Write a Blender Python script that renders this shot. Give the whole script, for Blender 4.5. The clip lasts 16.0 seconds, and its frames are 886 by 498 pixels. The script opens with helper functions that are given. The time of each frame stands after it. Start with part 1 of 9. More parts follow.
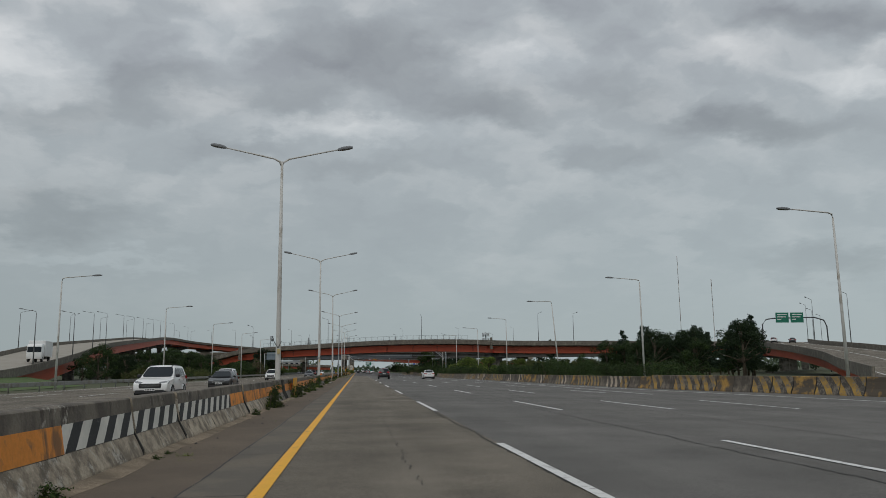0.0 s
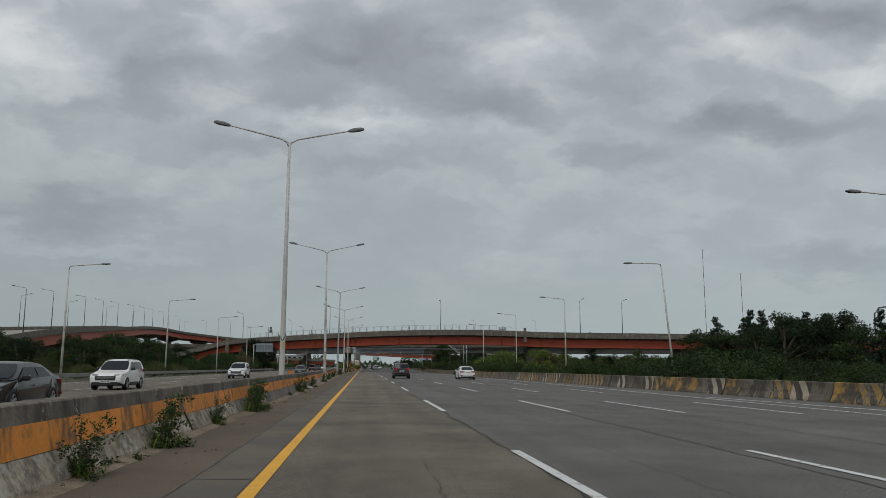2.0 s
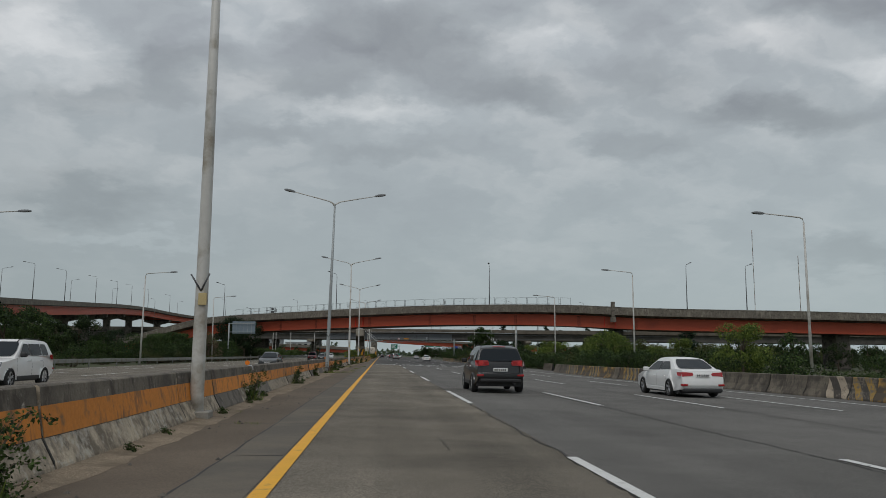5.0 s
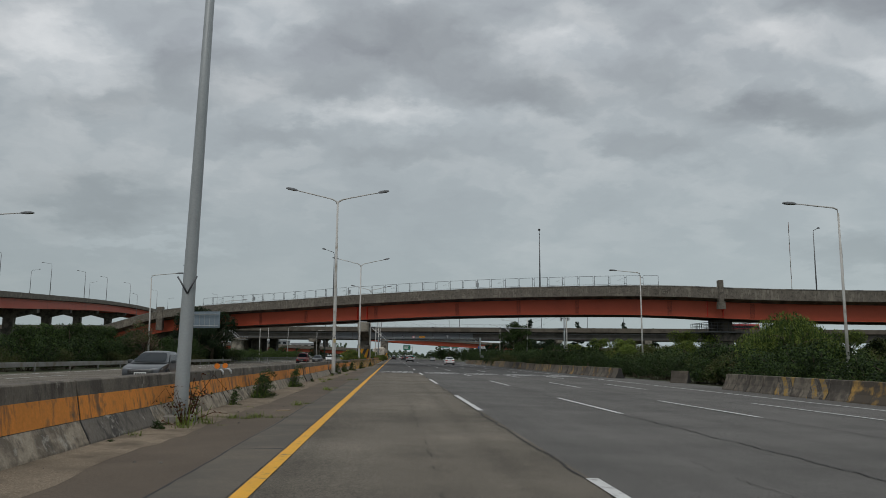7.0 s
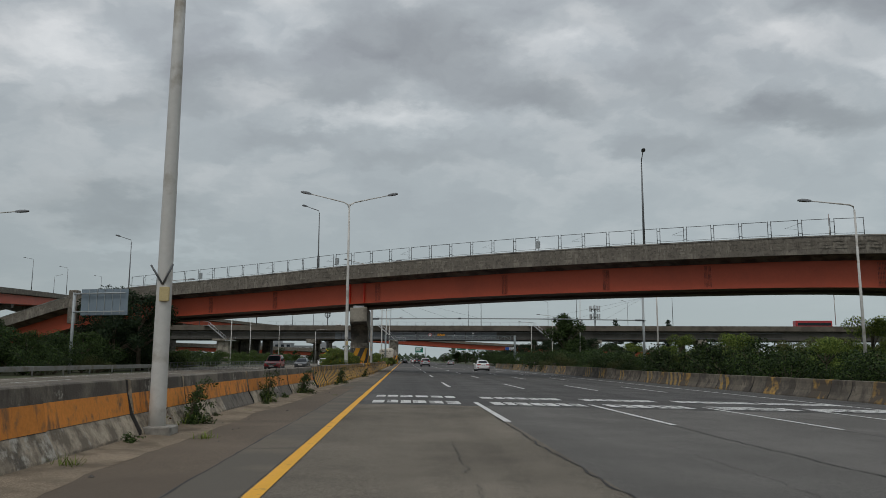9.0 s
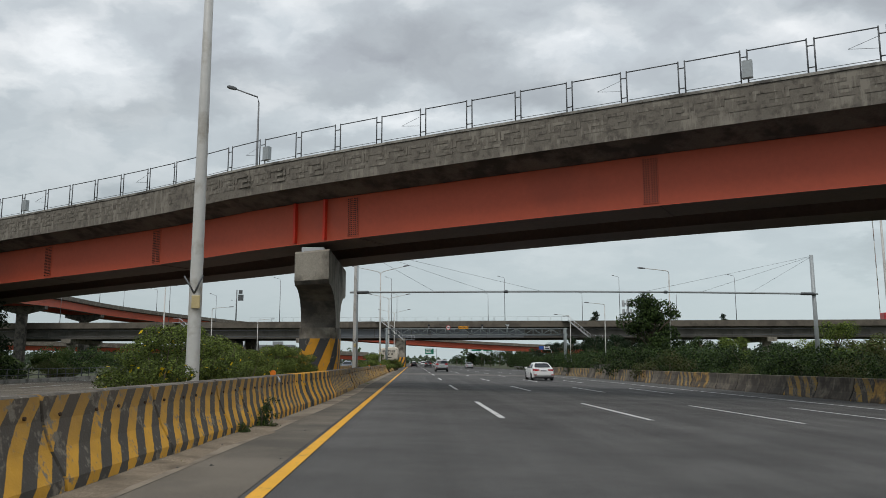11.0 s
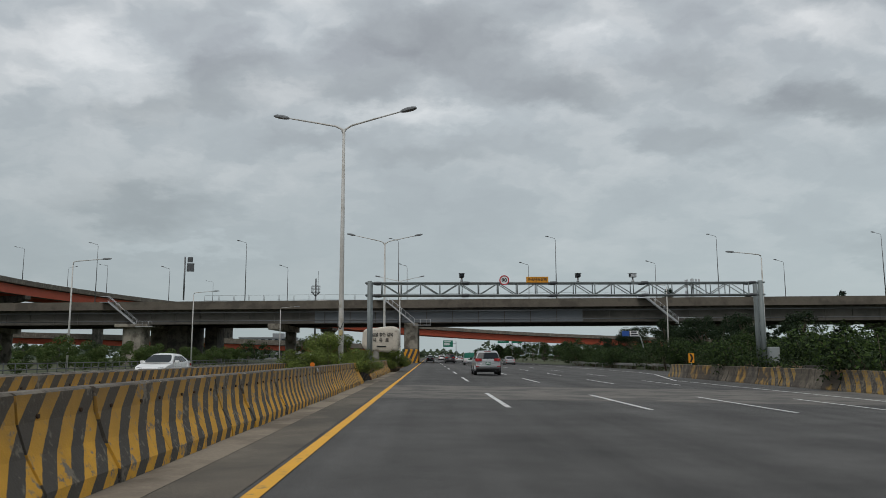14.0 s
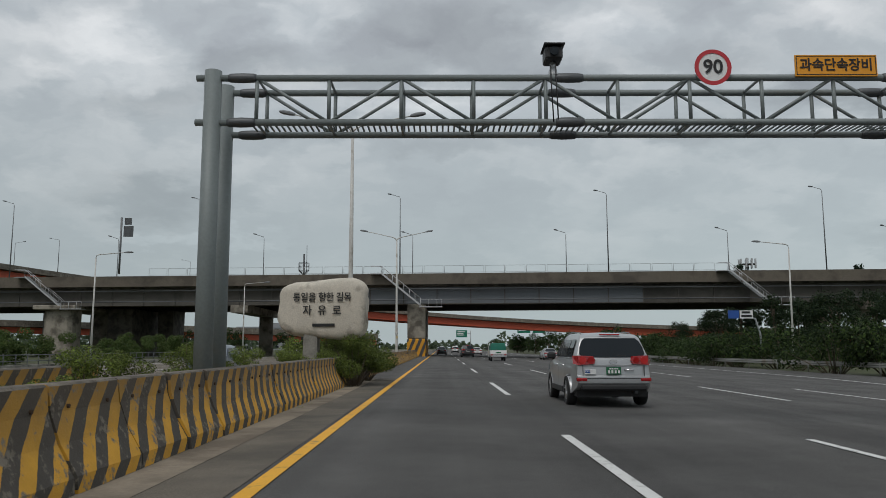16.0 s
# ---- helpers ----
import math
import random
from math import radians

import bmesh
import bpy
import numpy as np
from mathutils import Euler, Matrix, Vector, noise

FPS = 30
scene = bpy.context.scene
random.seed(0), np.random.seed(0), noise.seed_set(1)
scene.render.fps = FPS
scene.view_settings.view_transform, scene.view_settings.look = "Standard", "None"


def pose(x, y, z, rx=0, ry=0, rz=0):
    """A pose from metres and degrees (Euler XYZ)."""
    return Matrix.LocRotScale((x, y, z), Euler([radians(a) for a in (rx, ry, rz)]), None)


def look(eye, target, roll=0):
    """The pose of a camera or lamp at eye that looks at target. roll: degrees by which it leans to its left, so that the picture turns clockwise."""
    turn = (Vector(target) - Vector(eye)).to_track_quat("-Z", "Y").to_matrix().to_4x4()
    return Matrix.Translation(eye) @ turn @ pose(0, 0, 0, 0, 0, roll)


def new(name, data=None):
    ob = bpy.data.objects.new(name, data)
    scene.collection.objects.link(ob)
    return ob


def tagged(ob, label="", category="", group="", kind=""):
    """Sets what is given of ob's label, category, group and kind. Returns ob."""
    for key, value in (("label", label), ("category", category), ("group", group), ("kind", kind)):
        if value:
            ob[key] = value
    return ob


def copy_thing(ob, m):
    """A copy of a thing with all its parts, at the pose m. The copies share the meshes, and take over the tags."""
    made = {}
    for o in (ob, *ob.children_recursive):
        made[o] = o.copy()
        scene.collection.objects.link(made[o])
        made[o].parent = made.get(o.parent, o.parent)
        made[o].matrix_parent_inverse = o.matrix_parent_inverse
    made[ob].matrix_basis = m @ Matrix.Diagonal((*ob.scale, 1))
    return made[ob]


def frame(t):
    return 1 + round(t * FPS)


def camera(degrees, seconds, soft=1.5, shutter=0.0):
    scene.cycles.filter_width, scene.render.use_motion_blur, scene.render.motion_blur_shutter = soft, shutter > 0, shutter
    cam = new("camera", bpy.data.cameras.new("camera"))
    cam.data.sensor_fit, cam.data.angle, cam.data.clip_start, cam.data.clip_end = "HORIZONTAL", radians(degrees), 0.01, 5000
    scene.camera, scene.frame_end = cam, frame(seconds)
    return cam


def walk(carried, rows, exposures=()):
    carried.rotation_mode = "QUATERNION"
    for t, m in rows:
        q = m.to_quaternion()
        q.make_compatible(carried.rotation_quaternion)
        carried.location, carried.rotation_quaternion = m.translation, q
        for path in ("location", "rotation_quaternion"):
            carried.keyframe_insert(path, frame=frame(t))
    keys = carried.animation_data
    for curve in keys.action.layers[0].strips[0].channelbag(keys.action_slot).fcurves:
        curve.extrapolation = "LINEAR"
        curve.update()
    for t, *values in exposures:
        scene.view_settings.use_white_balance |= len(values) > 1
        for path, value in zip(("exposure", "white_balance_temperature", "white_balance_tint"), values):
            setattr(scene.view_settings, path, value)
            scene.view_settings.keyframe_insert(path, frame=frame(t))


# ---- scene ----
cam = camera(60.0, 16.0, soft=0.5, shutter=0.02)
# seconds, eye, point looked at, lean
PATH = [
    (0, (-0.056, -0.669, 1.297), (0.165, 1.294, 1.608), -0.7),
    (0.5, (0.018, 9.249, 1.292), (0.24, 11.215, 1.588), -1.9),
    (1, (0.099, 19.033, 1.329), (0.311, 20.999, 1.625), -2.4),
    (1.5, (0.129, 28.943, 1.355), (0.337, 30.91, 1.652), -0.9),
    (2, (0.064, 38.817, 1.32), (0.265, 40.784, 1.622), -0.0),
    (2.5, (0.058, 48.548, 1.266), (0.251, 50.517, 1.56), 0.4),
    (3, (-0.021, 58.07, 1.281), (0.167, 60.044, 1.545), 0.7),
    (3.5, (-0.065, 67.622, 1.265), (0.114, 69.596, 1.53), 0.5),
    (4, (-0.112, 77.525, 1.269), (0.06, 79.5, 1.538), 0.5),
    (6.5, (0.241, 126.863, 1.303), (0.373, 128.839, 1.58), 0.4),
    (7, (0.278, 136.754, 1.289), (0.404, 138.73, 1.567), 0.4),
    (7.5, (0.273, 146.67, 1.28), (0.392, 148.647, 1.561), 0.4),
    (8, (0.285, 156.532, 1.257), (0.398, 158.508, 1.54), 0.1),
    (8.5, (0.261, 166.828, 1.25), (0.366, 168.804, 1.535), 0.2),
    (11, (0.382, 218.472, 1.262), (0.459, 220.449, 1.554), -0.1),
    (11.5, (0.364, 228.46, 1.23), (0.442, 230.436, 1.53), 0.3),
    (12, (0.387, 238.223, 1.232), (0.461, 240.204, 1.492), 0.2),
    (12.5, (0.376, 247.921, 1.198), (0.443, 249.902, 1.465), 0.5),
    (13, (0.402, 257.739, 1.263), (0.456, 259.723, 1.513), -0.0),
    (13.5, (0.443, 267.495, 1.239), (0.485, 269.477, 1.506), -0.3),
    (14, (0.49, 276.774, 1.245), (0.526, 278.755, 1.522), -0.2),
    (14.5, (0.505, 285.886, 1.207), (0.539, 287.865, 1.493), 0.0),
    (15, (0.585, 294.676, 1.239), (0.61, 296.658, 1.503), -0.2),
    (15.5, (0.614, 303.699, 1.237), (0.623, 305.68, 1.509), -0.2),
    (16, (0.613, 312.564, 1.28), (0.618, 314.548, 1.535), -0.1),
]
walk(cam, [(t, look(e, g, r)) for t, e, g, r in PATH],
     exposures=[(0, -0.25), (4.2, -0.25), (8.7, -0.19), (10.8, 0.16), (11.5, 0.56), (12.0, 0.76), (12.5, 0.74), (13.0, 0.47), (13.6, 0.05), (14.2, -0.05), (16.0, -0.05)])

# ---- sky and sun: a broken overcast ----
SUN_EL, SUN_AZ = 55.0, 200.0
world = bpy.data.worlds.new("overcast")
scene.world = world
world.use_nodes = True
wn, wl = world.node_tree.nodes, world.node_tree.links
wn.clear()
w_out = wn.new("ShaderNodeOutputWorld")
w_bg = wn.new("ShaderNodeBackground")
w_geo = wn.new("ShaderNodeTexCoord")
w_sep = wn.new("ShaderNodeSeparateXYZ")
wl.new(w_geo.outputs["Generated"], w_sep.inputs[0])


def wmath(op, a, b=0.0, clamp=False):
    n = wn.new("ShaderNodeMath")
    n.operation, n.use_clamp = op, clamp
    for i, v in enumerate((a, b)):
        if isinstance(v, (int, float)):
            n.inputs[i].default_value = v
        else:
            wl.new(v, n.inputs[i])
    return n.outputs[0]


# the cloud layer is a flat sheet seen in perspective
up = wmath("MAXIMUM", w_sep.outputs["Z"], 0.0)
high = wmath("ADD", up, 0.24)
w_comb = wn.new("ShaderNodeCombineXYZ")
wl.new(wmath("DIVIDE", w_sep.outputs["X"], high), w_comb.inputs[0])
wl.new(wmath("DIVIDE", w_sep.outputs["Y"], high), w_comb.inputs[1])


def wnoise(scale, detail, rough, dist, offset):
    mp = wn.new("ShaderNodeMapping")
    mp.inputs["Location"].default_value = offset
    wl.new(w_comb.outputs[0], mp.inputs[0])
    n = wn.new("ShaderNodeTexNoise")
    n.inputs["Scale"].default_value, n.inputs["Detail"].default_value = scale, detail
    n.inputs["Roughness"].default_value, n.inputs["Distortion"].default_value = rough, dist
    wl.new(mp.outputs[0], n.inputs["Vector"])
    return n


def wvec(op, a, b):
    n = wn.new("ShaderNodeVectorMath")
    n.operation = op
    for i, v in enumerate((a, b)):
        if isinstance(v, tuple):
            n.inputs[i].default_value = v
        else:
            wl.new(v, n.inputs[i])
    return n.outputs["Value" if op == "DOT_PRODUCT" else "Vector"]


# broad cloud banks: bearing, height, half width, half height, weight; their outlines are ragged
BELLIES = [
    (0.022, 0.407, 0.110, 0.041, 0.85), (0.175, 0.347, 0.070, 0.027, 0.85), (-0.107, 0.355, 0.055, 0.021, 0.55),
    (-0.268, 0.372, 0.070, 0.025, 0.65), (-0.313, 0.332, 0.085, 0.016, 0.55), (-0.404, 0.312, 0.066, 0.016, 0.40),
    (0.548, 0.329, 0.129, 0.022, 0.95), (0.353, 0.373, 0.063, 0.024, 0.55), (0.678, 0.491, 0.125, 0.025, 0.75),
    (0.003, 0.261, 0.081, 0.013, 0.40), (0.358, 0.283, 0.066, 0.018, 0.50), (-0.376, 0.196, 0.085, 0.028, 0.70),
    (0.644, 0.137, 0.081, 0.021, 0.50), (-0.151, 0.292, 0.066, 0.013, 0.35)]
BREAKS = [
    (-0.188, 0.439, 0.066, 0.031, 0.45), (0.211, 0.415, 0.081, 0.024, 0.50), (-0.424, 0.388, 0.066, 0.044, 0.40),
    (0.020, 0.309, 0.140, 0.016, 0.40), (0.711, 0.402, 0.081, 0.018, 0.40), (-0.319, 0.137, 0.096, 0.009, 0.50)]
ahead = wmath("ADD", wmath("ABSOLUTE", w_sep.outputs["Y"]), 0.02)
w_flat = wn.new("ShaderNodeCombineXYZ")
wl.new(wmath("DIVIDE", w_sep.outputs["X"], ahead), w_flat.inputs[0])
wl.new(wmath("DIVIDE", up, ahead), w_flat.inputs[1])
ragged = wvec("ADD", wvec("MULTIPLY", wvec("SUBTRACT", wnoise(6.0, 5, 0.6, 0.0, (2.3, 0.7, 0)).outputs["Color"], (0.5, 0.5, 0.5)), (0.14, 0.09, 0.0)), w_flat.outputs[0])
banks = 0.0
for rows, sign in ((BELLIES, 1.0), (BREAKS, -1.0)):
    for cx, cy, rx, ry, weight in rows:
        q = wvec("MULTIPLY", wvec("SUBTRACT", ragged, (cx, cy, 0.0)), (1 / rx, 1 / ry, 0.0))
        fall = wmath("EXPONENT", wmath("MULTIPLY", wmath("POWER", wvec("DOT_PRODUCT", q, q), 1.5), -0.6))
        banks = wmath("ADD", wmath("MULTIPLY", fall, weight * sign), banks)
# billows are light on their upper rims and grey below
def billow(scale, detail, rough, at):
    n = wn.new("ShaderNodeTexNoise")
    n.inputs["Scale"].default_value, n.inputs["Detail"].default_value = scale, detail
    n.inputs["Roughness"].default_value, n.inputs["Distortion"].default_value = rough, 0.1
    wl.new(wvec("ADD", wvec("MULTIPLY", ragged, (1.0, 1.5, 0.0)), at), n.inputs["Vector"])
    return n.outputs[0]


here, above = billow(6.4, 5, 0.47, (4.1, 2.2, 0.0)), billow(6.4, 5, 0.47, (4.1, 2.24, 0.0))
wide = wnoise(1.1, 2, 0.5, 0.0, (3.1, 1.7, 0)).outputs[0]
cloud = wmath("ADD", 0.58, wmath("MULTIPLY", wmath("SUBTRACT", here, above), 0.75))
cloud = wmath("SUBTRACT", cloud, wmath("MULTIPLY", wmath("SUBTRACT", here, 0.5), 0.38))
cloud = wmath("SUBTRACT", cloud, wmath("MULTIPLY", wmath("SUBTRACT", wide, 0.5), 0.22))
cloud = wmath("SUBTRACT", cloud, wmath("MULTIPLY", banks, 0.12))
ramp = wn.new("ShaderNodeValToRGB")
for e, (pos, col) in zip((ramp.color_ramp.elements[0], ramp.color_ramp.elements[1], ramp.color_ramp.elements.new(0.4), ramp.color_ramp.elements.new(0.55)),
                         ((0.12, (0.222, 0.236, 0.268, 1)), (0.86, (0.575, 0.605, 0.632, 1)), (0.36, (0.330, 0.355, 0.392, 1)), (0.56, (0.444, 0.484, 0.515, 1)))):
    e.position, e.color = pos, col
wl.new(cloud, ramp.inputs[0])
# towards the horizon the sheet turns even and grey
haze = wn.new("ShaderNodeMix")
haze.data_type = "RGBA"
wl.new(wmath("MULTIPLY", wmath("SUBTRACT", 0.37, up, True), 2.9, True), haze.inputs["Factor"])
wl.new(ramp.outputs[0], haze.inputs["A"])
w_side = wn.new("ShaderNodeHueSaturation")
w_side.inputs["Color"].default_value = (0.398, 0.462, 0.478, 1)
wl.new(wmath("ADD", 0.95, wmath("MULTIPLY", w_sep.outputs["X"], 0.2)), w_side.inputs["Value"])
wl.new(w_side.outputs[0], haze.inputs["B"])
w_bank = wn.new("ShaderNodeHueSaturation")
wl.new(haze.outputs["Result"], w_bank.inputs["Color"])
wl.new(wmath("SUBTRACT", 1.03, wmath("MULTIPLY", banks, 0.21)), w_bank.inputs["Value"])
# the clear sky above the clouds adds a little blue
w_sky = wn.new("ShaderNodeTexSky")
w_sky.sky_type, w_sky.sun_disc = "NISHITA", False
w_sky.sun_elevation, w_sky.sun_rotation = radians(SUN_EL), radians(SUN_AZ)
w_mix = wn.new("ShaderNodeMix")
w_mix.data_type, w_mix.blend_type = "RGBA", "ADD"
w_mix.inputs["Factor"].default_value = 0.004
wl.new(w_bank.outputs[0], w_mix.inputs["A"])
wl.new(w_sky.outputs[0], w_mix.inputs["B"])
wl.new(w_mix.outputs["Result"], w_bg.inputs[0])
w_bg.inputs[1].default_value = 1.0
wl.new(w_bg.outputs[0], w_out.inputs[0])

sun = new("sun", bpy.data.lights.new("sun", "SUN"))
sun.data.energy, sun.data.angle, sun.data.color = 1.15, radians(25), (1, 0.97, 0.93)
sun.matrix_world = look((0, 0, 50), (-50 * math.sin(radians(SUN_AZ)) * math.cos(radians(SUN_EL)), -50 * math.cos(radians(SUN_AZ)) * math.cos(radians(SUN_EL)), 50 - 50 * math.sin(radians(SUN_EL))))


# ---- materials ----
def mat(name, color, rough=0.7, metal=0.0, var=0.25, fine=60.0, coarse=1.5, bump=0.0, dirt=None, dirt_amount=0.0, dirt_scale=0.8, spec=0.5, random=0.0, coat=0.0, streak=0.0, runs=0.0, runs_color=(0.07, 0.058, 0.045), chips=0.0, grit=0.0):
    """A surface with a grain and broader stains, in metres of the object."""
    m = bpy.data.materials.new(name)
    m.use_nodes = True
    nt = m.node_tree
    n, l = nt.nodes, nt.links
    b = n["Principled BSDF"]
    b.inputs["Roughness"].default_value, b.inputs["Metallic"].default_value = rough, metal
    b.inputs["Specular IOR Level"].default_value = spec
    b.inputs["Coat Weight"].default_value = coat
    tc = n.new("ShaderNodeTexCoord")
    info = n.new("ShaderNodeObjectInfo")
    add = n.new("ShaderNodeVectorMath")
    add.operation = "MULTIPLY_ADD"
    add.inputs[1].default_value = (1, 1, 1)
    l.new(tc.outputs["Object"], add.inputs[0])
    rnd = n.new("ShaderNodeVectorMath")
    rnd.operation = "SCALE"
    rnd.inputs[0].default_value = (37, 19, 11)
    l.new(info.outputs["Random"], rnd.inputs["Scale"])
    l.new(rnd.outputs[0], add.inputs[2])
    out = add.outputs[0]

    def noise_tex(scale, detail=4.0):
        t = n.new("ShaderNodeTexNoise")
        t.inputs["Scale"].default_value, t.inputs["Detail"].default_value = scale, detail
        t.inputs["Roughness"].default_value = 0.6
        l.new(out, t.inputs["Vector"])
        return t.outputs[0]

    f1, f2 = noise_tex(fine), noise_tex(coarse, 6.0)
    mixf = n.new("ShaderNodeMath")
    mixf.operation = "ADD"
    l.new(f1, mixf.inputs[0])
    l.new(f2, mixf.inputs[1])
    mr = n.new("ShaderNodeMapRange")
    mr.inputs["From Min"].default_value, mr.inputs["From Max"].default_value = 0.6, 1.4
    mr.inputs["To Min"].default_value, mr.inputs["To Max"].default_value = 1 - var, 1 + var
    l.new(mixf.outputs[0], mr.inputs["Value"])
    hsv = n.new("ShaderNodeHueSaturation")
    hsv.inputs["Color"].default_value = (*color, 1)
    l.new(mr.outputs[0], hsv.inputs["Value"])
    col = hsv.outputs[0]
    if random:
        r2 = n.new("ShaderNodeMapRange")
        r2.inputs["To Min"].default_value, r2.inputs["To Max"].default_value = 1 - random, 1 + random
        l.new(info.outputs["Random"], r2.inputs["Value"])
        h2 = n.new("ShaderNodeHueSaturation")
        l.new(col, h2.inputs["Color"])
        l.new(r2.outputs[0], h2.inputs["Value"])
        col = h2.outputs[0]
    if grit:
        # stones of the aggregate, pale and dark, in a rough binder
        stones = n.new("ShaderNodeTexNoise")
        stones.inputs["Scale"].default_value, stones.inputs["Detail"].default_value, stones.inputs["Roughness"].default_value = 62.0, 2.0, 0.7
        l.new(out, stones.inputs["Vector"])
        patch = noise_tex(0.6, 3.0)
        gr = n.new("ShaderNodeMapRange")
        gr.inputs["From Min"].default_value, gr.inputs["From Max"].default_value = 0.36, 0.66
        gr.inputs["To Min"].default_value, gr.inputs["To Max"].default_value = 1 - grit, 1 + grit * 1.15
        l.new(stones.outputs[0], gr.inputs["Value"])
        pr = n.new("ShaderNodeMapRange")
        pr.inputs["From Min"].default_value, pr.inputs["From Max"].default_value = 0.3, 0.7
        pr.inputs["To Min"].default_value, pr.inputs["To Max"].default_value = 0.88, 1.10
        l.new(patch, pr.inputs["Value"])
        pm_ = n.new("ShaderNodeMath")
        pm_.operation = "MULTIPLY"
        l.new(gr.outputs[0], pm_.inputs[0])
        l.new(pr.outputs[0], pm_.inputs[1])
        hg = n.new("ShaderNodeHueSaturation")
        l.new(col, hg.inputs["Color"])
        l.new(pm_.outputs[0], hg.inputs["Value"])
        col = hg.outputs[0]
    if streak:
        # tyre tracks and paving lanes, drawn out along the road
        mp = n.new("ShaderNodeMapping")
        mp.inputs["Scale"].default_value = (1.1, 0.012, 1)
        l.new(out, mp.inputs[0])
        st = n.new("ShaderNodeTexNoise")
        st.inputs["Scale"].default_value, st.inputs["Detail"].default_value = 1.0, 5.0
        l.new(mp.outputs[0], st.inputs["Vector"])
        sr = n.new("ShaderNodeMapRange")
        sr.inputs["From Min"].default_value, sr.inputs["From Max"].default_value = 0.3, 0.7
        sr.inputs["To Min"].default_value, sr.inputs["To Max"].default_value = 1 - streak, 1 + streak
        l.new(st.outputs[0], sr.inputs["Value"])
        hs = n.new("ShaderNodeHueSaturation")
        l.new(col, hs.inputs["Color"])
        l.new(sr.outputs[0], hs.inputs["Value"])
        col = hs.outputs[0]
    if dirt:
        d = noise_tex(dirt_scale, 8.0)
        dr = n.new("ShaderNodeMapRange")
        dr.inputs["From Min"].default_value, dr.inputs["From Max"].default_value = 0.62 - 0.3 * dirt_amount, 0.78 - 0.3 * dirt_amount
        l.new(d, dr.inputs["Value"])
        mx = n.new("ShaderNodeMix")
        mx.data_type = "RGBA"
        l.new(dr.outputs[0], mx.inputs["Factor"])
        l.new(col, mx.inputs["A"])
        mx.inputs["B"].default_value = (*dirt, 1)
        col = mx.outputs["Result"]
    for amount, scale, tint in ((runs, (5.0, 5.0, 0.8), runs_color), (chips, (7.0, 7.0, 7.0), (0.46, 0.43, 0.37))):
        # dark water runs drawn down the face; pale chips where the skin has broken off
        if amount:
            mp = n.new("ShaderNodeMapping")
            mp.inputs["Scale"].default_value = scale
            l.new(out, mp.inputs[0])
            fine_, broad = n.new("ShaderNodeTexNoise"), noise_tex(0.9, 3.0)
            fine_.inputs["Scale"].default_value, fine_.inputs["Detail"].default_value, fine_.inputs["Roughness"].default_value = 1.0, 7.0, 0.7
            l.new(mp.outputs[0], fine_.inputs["Vector"])
            both = n.new("ShaderNodeMath")
            both.operation = "MULTIPLY_ADD"
            l.new(broad, both.inputs[0])
            both.inputs[1].default_value = 0.8
            l.new(fine_.outputs[0], both.inputs[2])
            rr = n.new("ShaderNodeMapRange")
            rr.inputs["From Min"].default_value, rr.inputs["From Max"].default_value = 1.10 - 0.3 * amount, 1.24 - 0.3 * amount
            rr.inputs["To Max"].default_value = 0.85
            l.new(both.outputs[0], rr.inputs["Value"])
            mx = n.new("ShaderNodeMix")
            mx.data_type = "RGBA"
            l.new(rr.outputs[0], mx.inputs["Factor"])
            l.new(col, mx.inputs["A"])
            mx.inputs["B"].default_value = (*tint, 1)
            col = mx.outputs["Result"]
    l.new(col, b.inputs["Base Color"])
    if bump:
        bp = n.new("ShaderNodeBump")
        bp.inputs["Strength"].default_value, bp.inputs["Distance"].default_value = min(1.0, bump), 0.02
        l.new(mixf.outputs[0], bp.inputs["Height"])
        l.new(bp.outputs[0], b.inputs["Normal"])
    return m


